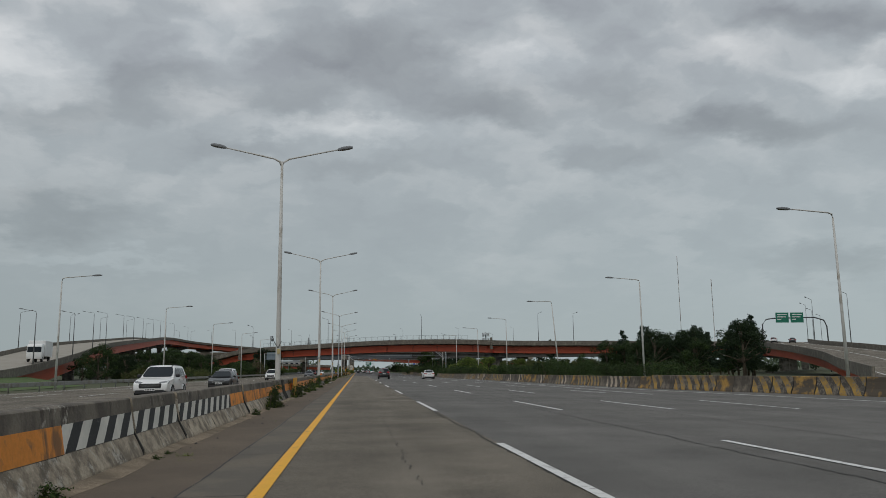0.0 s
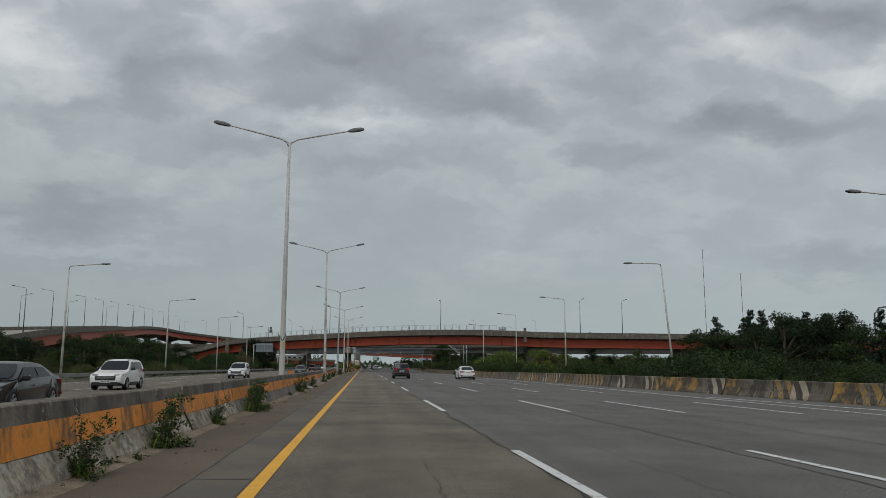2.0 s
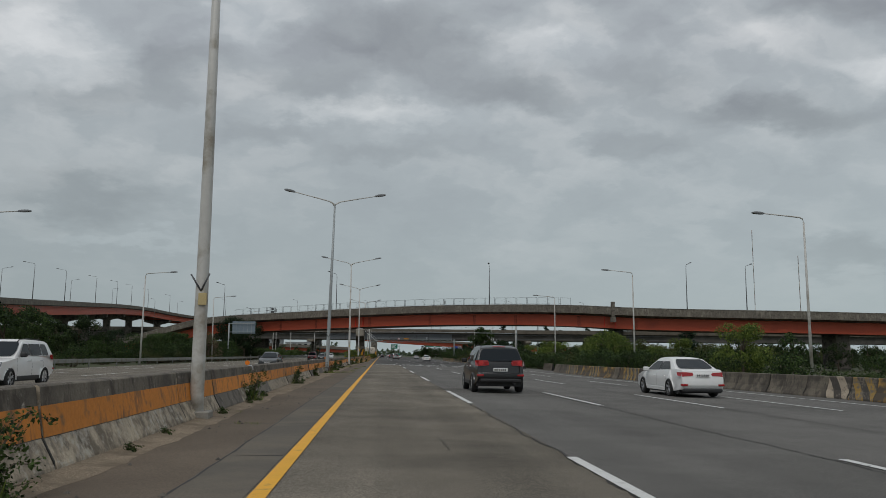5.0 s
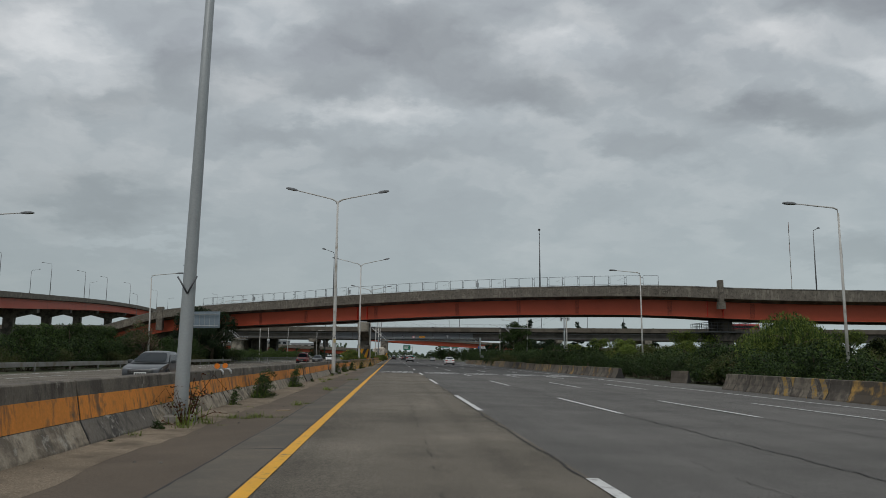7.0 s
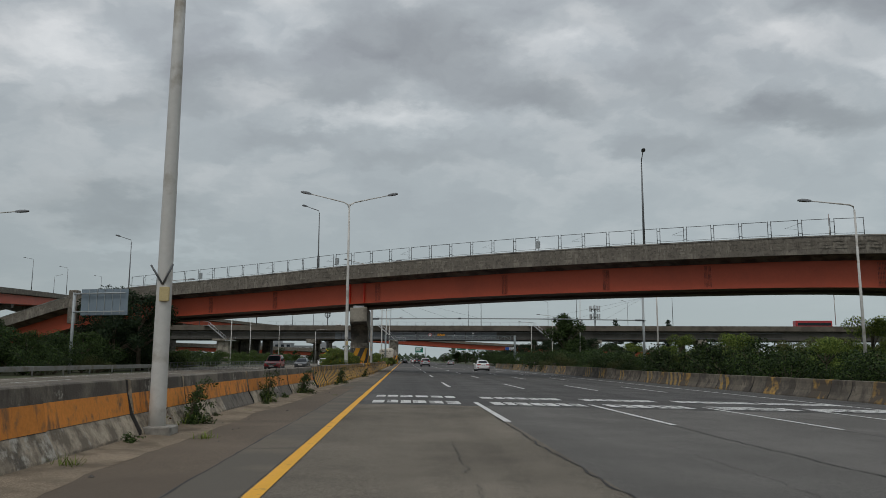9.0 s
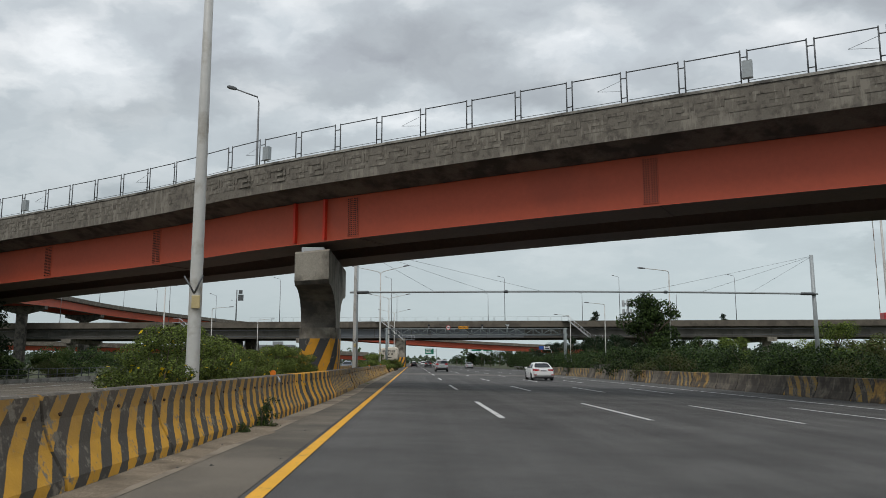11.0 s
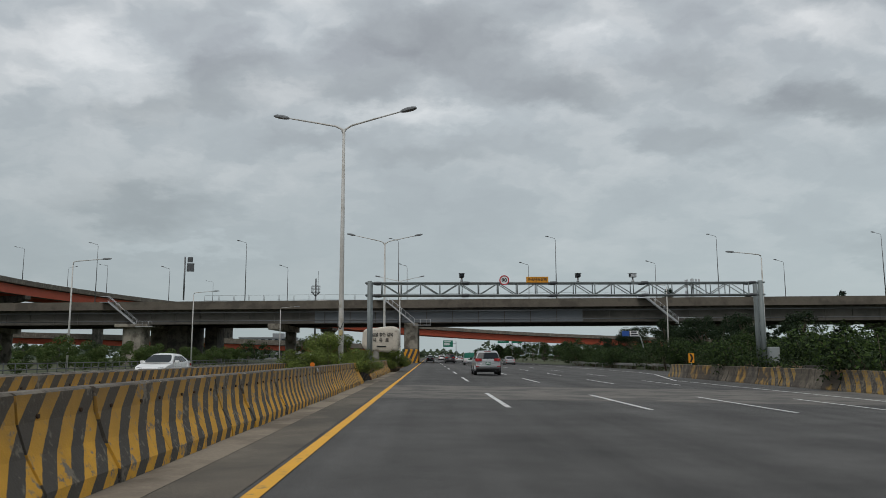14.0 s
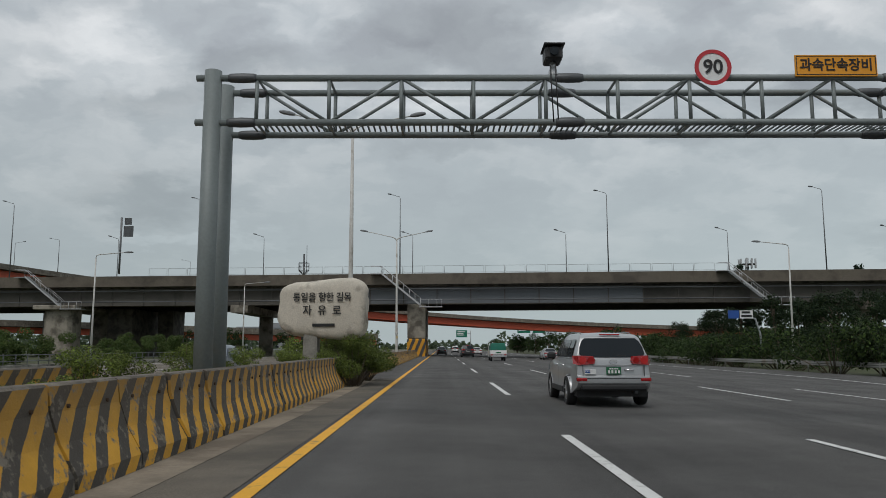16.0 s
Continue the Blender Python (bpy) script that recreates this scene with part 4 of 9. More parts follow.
guard_rail("guard_rail", [(-25.6, -20, -0.05), (-25.6, 60, -0.05), (-25.4, 120, -0.05), (-25.2, 200, -0.05), (-25.4, 262, -0.05)], "pale steel guard rail along the opposite carriageway")
bf = thing("picket_fence", "low dark steel picket fence along the opposite verge", "fence")
bm = bmesh.new()
cyl(bm, (0, 0, 0), (0, 0, 1.0), 0.035, n=5)
picket = mesh_of("picket", bm, STEEL_DARK)
for k in range(106):
    o = part("picket", picket, None, bf)
    o.location = (-25.8 - 1.6 * k / 106, 264 + 1.45 * k, -0.1)
for z in (0.45, 0.85):
    bm = bmesh.new()
    cyl(bm, (-25.8, 264, z), (-27.4, 264 + 1.45 * 106, z), 0.03, n=5)
    part("rail", bm, STEEL_DARK, bf)
bm = bmesh.new()
prism(bm, [(-0.2, 0), (0.2, 0), (0.18, 0.3), (-0.18, 0.3)], (-25.3, 263, -0.08), (-26.9, 419, -0.08), (1, 0, 0))
part("kerb", bm, CONCRETE, bf)
guard_rail("guard_rail", [(29.7, 345, -0.5), (29.0, 362, -0.5), (28.0, 375, -0.5), (27.0, 392, -0.5), (26.6, 420, -0.5)], "pale steel guard rail beside the widened carriageway")


# ---- the orange-red ramp bridge ----
B_PATH = spline([(-92, 296, -3.2), (-70, 289.5, -0.9), (-58, 284.3, 1.3), (-48, 279.4, 3.55), (-40, 275.4, 5.25), (-30, 269.8, 5.95), (-13.6, 260.4, 6.5), (-5.2, 254.6, 6.74), (9.4, 246.7, 7.08), (24.4, 237.6, 6.95), (34.6, 230.7, 6.52), (47, 227.5, 5.95), (80, 224, 5.5), (115, 228, 5.0), (160, 246, 2.6), (205, 272, -2.2)], 2.0)


def near(x, path=B_PATH):
    """The place on the girder's near lower edge at that x."""
    for a, b in zip(path, path[1:]):
        if a.x <= x <= b.x:
            return a.lerp(b, (x - a.x) / (b.x - a.x))
    return path[-1]


def along(x):
    d = near(x + 0.8) - near(x - 0.8)
    return d.normalized(), Vector((-d.y, d.x, 0)).normalized()


bridge = thing("ramp_bridge", "curved road bridge with orange-red steel box girders and stained concrete parapets", "bridge", kind="structure")
# two box girders; 1 is painted shade: undersides, and the second girder's near side
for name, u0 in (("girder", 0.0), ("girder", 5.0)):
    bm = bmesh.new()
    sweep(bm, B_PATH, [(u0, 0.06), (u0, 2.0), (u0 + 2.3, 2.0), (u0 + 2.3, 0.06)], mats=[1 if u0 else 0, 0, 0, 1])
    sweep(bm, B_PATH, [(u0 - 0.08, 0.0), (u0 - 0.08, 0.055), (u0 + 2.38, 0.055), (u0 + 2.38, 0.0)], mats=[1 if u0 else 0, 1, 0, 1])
    part(name, bm, [RED_PAINT, RED_SHADED], bridge)
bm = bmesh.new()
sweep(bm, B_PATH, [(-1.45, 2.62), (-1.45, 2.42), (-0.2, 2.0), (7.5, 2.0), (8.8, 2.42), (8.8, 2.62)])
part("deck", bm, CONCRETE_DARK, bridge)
# cross beams between the girders are coloured as in shade
bm = bmesh.new()
for k in range(0, len(B_PATH) - 1, 3):
    p = B_PATH[k]
    d = (B_PATH[k + 1] - p).normalized()
    left = Vector((-d.y, d.x, 0)).normalized()
    prism(bm, [(0, 0.5), (0.16, 0.5), (0.16, 1.9), (0, 1.9)], p + left * 2.3, p + left * 5.0, d)
part("cross_beam", bm, RED_SHADED, bridge)
PARAPET = mat("stained_parapet_concrete", (0.155, 0.137, 0.112), 0.9, var=0.25, fine=16, coarse=1.2, bump=0.3, dirt=(0.088, 0.076, 0.062), dirt_amount=0.45, dirt_scale=3.5, runs=0.6, runs_color=(0.25, 0.225, 0.185))
for u0, u1 in ((-1.62, -1.32), (8.67, 8.97)):
    bm = bmesh.new()
    sweep(bm, B_PATH, [(u0, 2.3), (u0, 3.55), (u0 + 0.03, 3.6), (u1 - 0.03, 3.6), (u1, 3.55), (u1, 2.5), (u1, 2.4)])
    part("parapet", bm, PARAPET, bridge, "streaked concrete parapet")
bm = bmesh.new()
sweep(bm, B_PATH, [(-1.66, 3.58), (-1.66, 3.68), (-1.28, 3.68), (-1.28, 3.58)])
part("coping", bm, CONCRETE, bridge)
# raised key pattern on the outside of the parapet
bm = bmesh.new()
rng = random.Random(12)
x = -44.0
while x < 33:
    p = near(x)
    d, left = along(x)
    q = p - left * 1.62

    def bar(s0, s1, z0, z1):
        prism(bm, [(0.0, z0), (-0.018, z0), (-0.018, z1), (0.0, z1)], q + d * s0, q + d * s1, left)

    for k in range(2):
        s = k * 1.04
        bar(s, s + 0.80, 3.22, 3.34)
        bar(s, s + 0.12, 2.98, 3.22)
        bar(s + 0.24, s + 1.0, 2.72, 2.84)
        bar(s + 0.40, s + 0.52, 2.84, 3.08)
        bar(s + 0.52, s + 0.84, 2.97, 3.08)
        bar(s + 0.92, s + 1.0, 2.96, 3.34)
    x += 2.08 * abs(d.x) + 0.005
part("relief", bm, PARAPET, bridge, "raised meander pattern")
BOLT = mat("dark_red_bolts", (0.045, 0.013, 0.009), 0.6, var=0.2)
# bolted splices on the near web, and stiffeners over the pier
for x in (-30.0, -21.5, -13.6, -2.36, 9.4, 17.5, 24.6, 34.7, 44):
    p = near(x)
    d, left = along(x)
    bm = bmesh.new()
    prism(bm, [(0, 0.12), (-0.03, 0.12), (-0.03, 1.92), (0, 1.92)], p - d * 0.30, p + d * 0.30, left)
    for r in range(19):
        for s in (-0.24, -0.15, -0.06, 0.06, 0.15, 0.24):
            c = p + d * s + Vector((0, 0, 0.19 + r * 0.092))
            cyl(bm, c - left * 0.03, c - left * 0.055, 0.03, n=5, mi=1)
    part("splice", bm, [RED_PAINT, BOLT], bridge, "bolted splice plate")
    # the plate below the girder has the shade in its colour too
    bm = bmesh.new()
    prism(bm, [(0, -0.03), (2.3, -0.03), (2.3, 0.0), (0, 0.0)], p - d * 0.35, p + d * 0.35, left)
    part("splice", bm, RED_SHADED, bridge, "splice plate under the girder in a shaded colour")
for x in (-5.16, -3.67, 38.8, 40.6):
    p = near(x)
    d, left = along(x)
    bm = bmesh.new()
    prism(bm, [(0, 0.07), (-0.20, 0.07), (-0.20, 1.98), (0, 1.98)], p - d * 0.06, p + d * 0.06, left)
    part("stiffener", bm, RED_BRIGHT, bridge, "bright red vertical stiffener")

# guard fence on the near parapet
fence = thing("bridge_fence", "thin steel guard fence in framed panels on the bridge parapet", "fence")
x = 10.77
while x > -31.0:
    x -= 2.12 * abs(along(x)[0].x)
k = 0
while x < 32.4:
    d, left = along(x)
    q = near(x) - left * 1.47 + Vector((0, 0, 3.68))
    step = 2.12
    bm = bmesh.new()
    for s in (0.12, step - 0.12):
        cyl(bm, q + d * s, q + d * s + Vector((0, 0, 1.27)), 0.028, n=5)
    cyl(bm, q + d * 0.12 + Vector((0, 0, 1.22)), q + d * (step - 0.12) + Vector((0, 0, 1.22)), 0.024, n=5)
    cyl(bm, q + d * 0.12 + Vector((0, 0, 0.14)), q + d * (step - 0.12) + Vector((0, 0, 0.14)), 0.012, n=4)
    for z in (0.24, 1.0):
        cyl(bm, q - d * 0.12 + Vector((0, 0, z)), q + d * 0.12 + Vector((0, 0, z)), 0.024, n=5)
    if k % 4 == 1:
        cyl(bm, q + d * 1.1 + Vector((0, 0, 0.65)), q + d * (step - 0.15) + Vector((0, 0, 0.92)), 0.008, n=4)
        cyl(bm, q + d * 1.1 + Vector((0, 0, 0.65)), q + d * (step - 0.15) + Vector((0, 0, 0.52)), 0.008, n=4)
    part("panel", bm, STEEL_DARK, fence)
    x += step * abs(d.x)
    k += 1
for x in (12.7, -5.7, -21.8):
    d, left = along(x)
    q = near(x) - left * 1.5 + Vector((0, 0, 3.9))
    bm = bmesh.new()
    prism(bm, [(-0.1, 0), (0.12, 0), (0.12, 0.62), (-0.1, 0.62)], q - d * 0.17, q + d * 0.17, left)
    solid("junction_box", bm, STEEL, "small grey box on the bridge fence", "box")

# hammerhead pier in the median
pier = thing("median_pier", "concrete hammerhead pier with yellow and black stripes round its foot", "pier", kind="structure")
bm = bmesh.new()
for x0, x1 in ((-5.12, -3.42),):
    pts = []
    for y, z in ((253.5, 4.98), (253.5, 6.26), (253.66, 6.36), (261.5, 6.36), (261.7, 6.26), (261.7, 4.98)):
        pts.append((y, z))
    for k in range(9):
        a = k / 8 * math.pi / 2
        pts.append((258.5 + 3.0 * (1 - math.sin(a)) ** 1.2, 4.8 - 2.0 * (1 - math.cos(a))))
    pts += [(258.5, 2.7), (256.5, 2.7)]
    for k in range(9):
        a = (8 - k) / 8 * math.pi / 2
        pts.append((256.5 - 2.8 * (1 - math.sin(a)) ** 1.2, 4.8 - 2.0 * (1 - math.cos(a))))
    # the front face stands square to the bridge
    skew = lambda y: 0.55 * min(1.0, max(0.0, (256.5 - y) / 3.0))
    f = [bm.verts.new((x0, y + skew(y), z)) for y, z in pts]
    g = [bm.verts.new((x1, y - skew(y), z)) for y, z in pts]
    n = len(pts)
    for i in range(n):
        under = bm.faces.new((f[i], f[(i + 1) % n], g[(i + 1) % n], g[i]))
        # the cap's bottom and front curve take the darker concrete
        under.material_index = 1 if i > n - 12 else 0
    bm.faces.new(f[::-1])
    bm.faces.new(g)
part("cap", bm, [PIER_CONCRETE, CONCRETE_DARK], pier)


def oct_column(bm, x0, x1, y0, y1, z0, z1, c=0.32):
    poly = [(x0 + c, y0), (x1 - c, y0), (x1, y0 + c), (x1, y1 - c), (x1 - c, y1), (x0 + c, y1), (x0, y1 - c), (x0, y0 + c)]
    a = [bm.verts.new((x, y, z0)) for x, y in poly]
    b = [bm.verts.new((x, y, z1)) for x, y in poly]
    for i in range(8):
        bm.faces.new((a[i], a[(i + 1) % 8], b[(i + 1) % 8], b[i]))
    bm.faces.new(a[::-1])
    bm.faces.new(b)


bm = bmesh.new()
oct_column(bm, -5.2, -3.34, 256.3, 258.65, 2.42, 2.95)
part("column", bm, PIER_CONCRETE, pier)
bm = bmesh.new()
oct_column(bm, -5.2, -3.34, 256.3, 258.65, 0.0, 2.42)
part("striped_foot", bm, STRIPE_PIER, pier, "foot painted in worn yellow and black diagonal stripes")
for y in (254.3, 260.6):
    bm = bmesh.new()
    box(bm, -4.8, -3.75, y - 0.4, y + 0.45, 6.3, 6.56, bevel=0.03)
    part("bearing", bm, STEEL_PALE, pier, "pale bearing pad")

# pier behind the right-hand trees, with a service platform round its head
pier2 = thing("side_pier", "concrete pier with a railed service platform, half hidden by trees", "pier", kind="structure")
pr = near(39.7)
d, left = along(39.7)
c = pr + left * 3.4
c = Vector((c.x + 1.2, c.y, 0))
bm = bmesh.new()
box(bm, c.x - 1.1, c.x + 1.1, c.y - 1.5, c.y + 1.5, -0.4, 3.5, bevel=0.15)
part("column", bm, CONCRETE_DARK, pier2)
bm = bmesh.new()
prism(bm, [(-1.1, 3.45), (1.1, 3.45), (1.9, 4.3), (1.9, 4.6), (-1.9, 4.6), (-1.9, 4.3)], (c.x, c.y - 1.8, 0), (c.x, c.y + 1.8, 0), (1, 0, 0))
box(bm, c.x - 0.9, c.x + 0.9, c.y - 1.6, c.y + 1.6, 4.55, pr.z - 0.05, bevel=0.05)
part("cap", bm, CONCRETE_DARK, pier2)
bm = bmesh.new()
x0, x1, y0, y1 = c.x - 2.9, c.x + 2.9, c.y - 2.5, c.y + 2.5
for p0, p1, q0, q1 in ((x0, x1, y0, c.y - 1.85), (x0, x1, c.y + 1.85, y1), (x0, c.x - 1.95, c.y - 1.85, c.y + 1.85), (c.x + 1.95, x1, c.y - 1.85, c.y + 1.85)):
    box(bm, p0, p1, q0, q1, 4.5, 4.64)
for k in range(9):
    for y in (y0 + 0.05, y1 - 0.05):
        x = x0 + 0.05 + (x1 - x0 - 0.1) * k / 8
        cyl(bm, (x, y, 4.6), (x, y, 5.7), 0.035, n=5)
for k in range(1, 7):
    for x in (x0 + 0.05, x1 - 0.05):
        y = y0 + (y1 - y0) * k / 7
        cyl(bm, (x, y, 4.6), (x, y, 5.7), 0.035, n=5)
for z in (4.95, 5.32, 5.7):
    for y in (y0 + 0.05, y1 - 0.05):
        cyl(bm, (x0, y, z), (x1, y, z), 0.032, n=5)
    for x in (x0 + 0.05, x1 - 0.05):
        cyl(bm, (x, y0, z), (x, y1, z), 0.032, n=5)
part("platform", bm, STEEL_DARK, pier2)
bm = bmesh.new()
box(bm, 39.5, 40.05, pr.y - 2.0, pr.y - 1.2, pr.z + 1.9, pr.z + 4.5, bevel=0.06)
prism(bm, [(-0.42, 0.6), (0.42, 0.6), (0.36, 1.5), (-0.36, 1.5)], (39.8, pr.y - 2.0, pr.z + 0.4), (39.8, pr.y - 1.2, pr.z + 0.4), (1, 0, 0))
part("joint_cover", bm, PARAPET, bridge, "grey concrete cover over the expansion joint")
p = near(-40.4)
bm = bmesh.new()
box(bm, -40.9, -39.8, p.y - 2.2, p.y - 1.2, p.z + 0.3, p.z + 4.4, bevel=0.08)
part("joint_cover", bm, PARAPET, bridge, "grey concrete cover over the expansion joint")
for px_, py_ in ((-40.0, 280.0), (80, 228)):
    bm = bmesh.new()
    q = near(px_)
    box(bm, px_ - 1.3, px_ + 1.3, q.y + 1.5, q.y + 6.0, -0.5, q.z + 0.02, bevel=0.1)
    solid("bridge_column", bm, CONCRETE_DARK, "dark concrete column under the ramp bridge", "pier", kind="structure")


# ---- other viaducts, all on one plan: girder, deck, two parapets ----
def viaduct(name, path, label, girder_mat, depth=2.0, wide=10.0, parapet=1.2, deck=0.5, piers=(), fence_from=None, inset=1.2):
    v = thing(name, label, "bridge", kind="structure")
    h = wide / 2
    bm = bmesh.new()
    # bottom faces take index 1: painted shade for red girders, dark concrete for grey
    for c in (-h + inset + 1.0, h - inset - 1.0):
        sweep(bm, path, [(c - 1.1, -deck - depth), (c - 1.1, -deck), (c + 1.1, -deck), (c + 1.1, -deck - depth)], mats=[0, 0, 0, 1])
    part("girder", bm, [girder_mat, RED_SHADED if girder_mat is RED_PAINT else CONCRETE_DARK], v)
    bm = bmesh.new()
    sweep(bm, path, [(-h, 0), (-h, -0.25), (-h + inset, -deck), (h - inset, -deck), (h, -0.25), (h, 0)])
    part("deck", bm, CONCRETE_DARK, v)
    for s in (-1, 1):
        bm = bmesh.new()
        a, b = sorted((s * h, s * (h + 0.25)))
        sweep(bm, path, [(a, -0.35), (a, parapet), (b, parapet), (b, -0.35)])
        part("parapet", bm, PARAPET if girder_mat is RED_PAINT else BRIDGE_EDGE, v)
    for k, (fx, half, mat_) in enumerate(piers):
        p = path[int(fx * (len(path) - 1))]
        if -27 < p.x < 26:
            continue
        q = path[min(int(fx * (len(path) - 1)) + 1, len(path) - 1)]
        d = (q - p).normalized()
        left = Vector((-d.y, d.x, 0)).normalized()
        bm = bmesh.new()
        top = p.z - deck - depth
        prism(bm, [(-half, -0.4), (half, -0.4), (half, top - 2.2), (h - 1.0, top - 0.9), (h - 1.0, top), (-h + 1.0, top), (-h + 1.0, top - 0.9), (-half, top - 2.2)],
              Vector((p.x, p.y, 0)) - d * 0.95, Vector((p.x, p.y, 0)) + d * 0.95, left)
        part("pier", bm, mat_, v)
    return v


# the long ramp that climbs on the left, bends behind the grey bridge and comes down on the right
A_PATH = spline([(-45.5, 75, 0.2), (-53.2, 112, 1.7), (-60, 149, 4.1), (-70.8, 203.5, 8.1), (-82.5, 270, 11.7), (-92.2, 333, 15.0), (-97.6, 365, 16.7), (-103, 400, 18.3), (-107, 440, 19.5), (-104, 476, 19.0), (-90, 512, 17.9), (-62, 545, 16.0), (-20, 570, 13.0), (25, 580, 10.2), (75, 572, 7.6), (130, 560, 5.5)], 4.0)
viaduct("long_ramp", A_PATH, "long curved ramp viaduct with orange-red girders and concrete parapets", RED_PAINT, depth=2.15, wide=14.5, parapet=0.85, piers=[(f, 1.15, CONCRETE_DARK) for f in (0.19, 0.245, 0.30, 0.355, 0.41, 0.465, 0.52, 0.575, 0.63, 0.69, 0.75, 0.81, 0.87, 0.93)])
bm = bmesh.new()
sweep(bm, A_PATH, [(-7.0, 0.004), (-7.0, 0.02), (7.0, 0.02), (7.0, 0.004)])
solid("ramp_deck", bm, mat("pale_ramp_concrete", (0.31, 0.285, 0.245), 0.9, var=0.2, fine=10, coarse=0.3, bump=0.2, spec=0.25), "pale concrete surface of the long ramp", "road", kind="structure")
C_PATH = spline([(-190, 470, 8.6), (-130, 500, 7.6), (-70, 520, 6.0), (-20, 545, 4.2)], 4.0)
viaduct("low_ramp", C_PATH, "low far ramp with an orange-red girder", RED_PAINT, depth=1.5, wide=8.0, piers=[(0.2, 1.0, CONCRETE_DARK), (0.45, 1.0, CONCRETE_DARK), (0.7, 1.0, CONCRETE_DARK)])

# the straight grey bridge
G_PATH = [Vector((x, 437.5 - 0.085 * x, 10.9)) for x in range(-260, 300, 10)]
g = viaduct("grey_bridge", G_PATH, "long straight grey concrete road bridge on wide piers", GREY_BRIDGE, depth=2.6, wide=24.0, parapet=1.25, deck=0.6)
bm = bmesh.new()
for x in (-30, 62, 95, -95, -130):
    for dy in ((7.5,) if x == -30 else (-7.5, 7.5)):
        cyl(bm, (x, 437.5 - 0.085 * x + dy, -0.5), (x, 437.5 - 0.085 * x + dy, 7.2), 1.2, n=14)
    prism(bm, [(-11.0, 6.6), (11.0, 6.6), (11.0, 7.75), (-11.0, 7.75)], (x - 1.3, 437.5 - 0.085 * x, 0), (x + 1.3, 437.5 - 0.085 * x, 0), (0, 1, 0))
part("side_piers", bm, PIER_CONCRETE, g)
bm = bmesh.new()
oct_column(bm, -60.4, -56.0, 430.5, 434.5, -0.4, 7.2, 0.6)
oct_column(bm, -60.4, -56.0, 446.0, 450.0, -0.4, 7.2, 0.6)
box(bm, -61.5, -55.0, 429.5, 452.5, 7.1, 7.78, bevel=0.1)
part("side_pier", bm, PIER_CONCRETE, g)
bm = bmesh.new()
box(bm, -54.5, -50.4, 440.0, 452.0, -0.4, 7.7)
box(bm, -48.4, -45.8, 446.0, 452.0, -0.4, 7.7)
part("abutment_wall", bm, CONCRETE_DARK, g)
bm = bmesh.new()
box(bm, -4.4, -1.7, 426.8, 448.5, 2.6, 7.75, bevel=0.15)
part("median_pier_wall", bm, PIER_CONCRETE, g)
bm = bmesh.new()
box(bm, -4.45, -1.65, 426.7, 448.6, -0.2, 2.6, bevel=0.15)
part("median_pier_foot", bm, STRIPE_PIER, g, "foot with worn yellow and black stripes")
bm = bmesh.new()
for x0, x1 in ((-22, 30),):
    sweep(bm, [Vector((x, 437.5 - 0.085 * x - 12.06 + 1.15, 10.3)) for x in (x0, x1)], [(0, -2.5), (0, -0.15), (-0.04, -0.15), (-0.04, -2.5)])
part("painted_girder", bm, GREY_STEEL, g, "smooth blue-grey painted girder over the carriageway")
for z, o in ((9.9, 0.35), (8.25, -0.05)):
    bm = bmesh.new()
    cyl(bm, (-120, 437.5 + 0.085 * 120 - 12.2 + o, z), (120, 437.5 - 0.085 * 120 - 12.2 + o, z), 0.09, n=6)
    part("conduit", bm, STEEL_DARK, g, "thin service pipe along the girder")
bm = bmesh.new()
for k in range(-20, 26):
    x = k * 5.0
    y = 437.5 - 0.085 * x - 10.96
    box(bm, x - 0.07, x + 0.07, y - 0.14, y, 7.75, 10.25)
part("web_rib", bm, GREY_BRIDGE, g)
gf = thing("bridge_fence", "thin steel guard fence on the grey bridge", "fence")
for x0 in range(-44, 40, 3):
    y = 437.5 - 0.085 * x0 - 12.1
    bm = bmesh.new()
    for s in (0.1, 2.9):
        cyl(bm, (x0 + s, y - 0.085 * s, 12.15), (x0 + s, y - 0.085 * s, 13.3), 0.03, n=5)
    for z in (12.3, 13.28):
        cyl(bm, (x0 + 0.1, y, z), (x0 + 2.9, y - 0.255, z), 0.026, n=5)
    part("panel", bm, STEEL, gf)


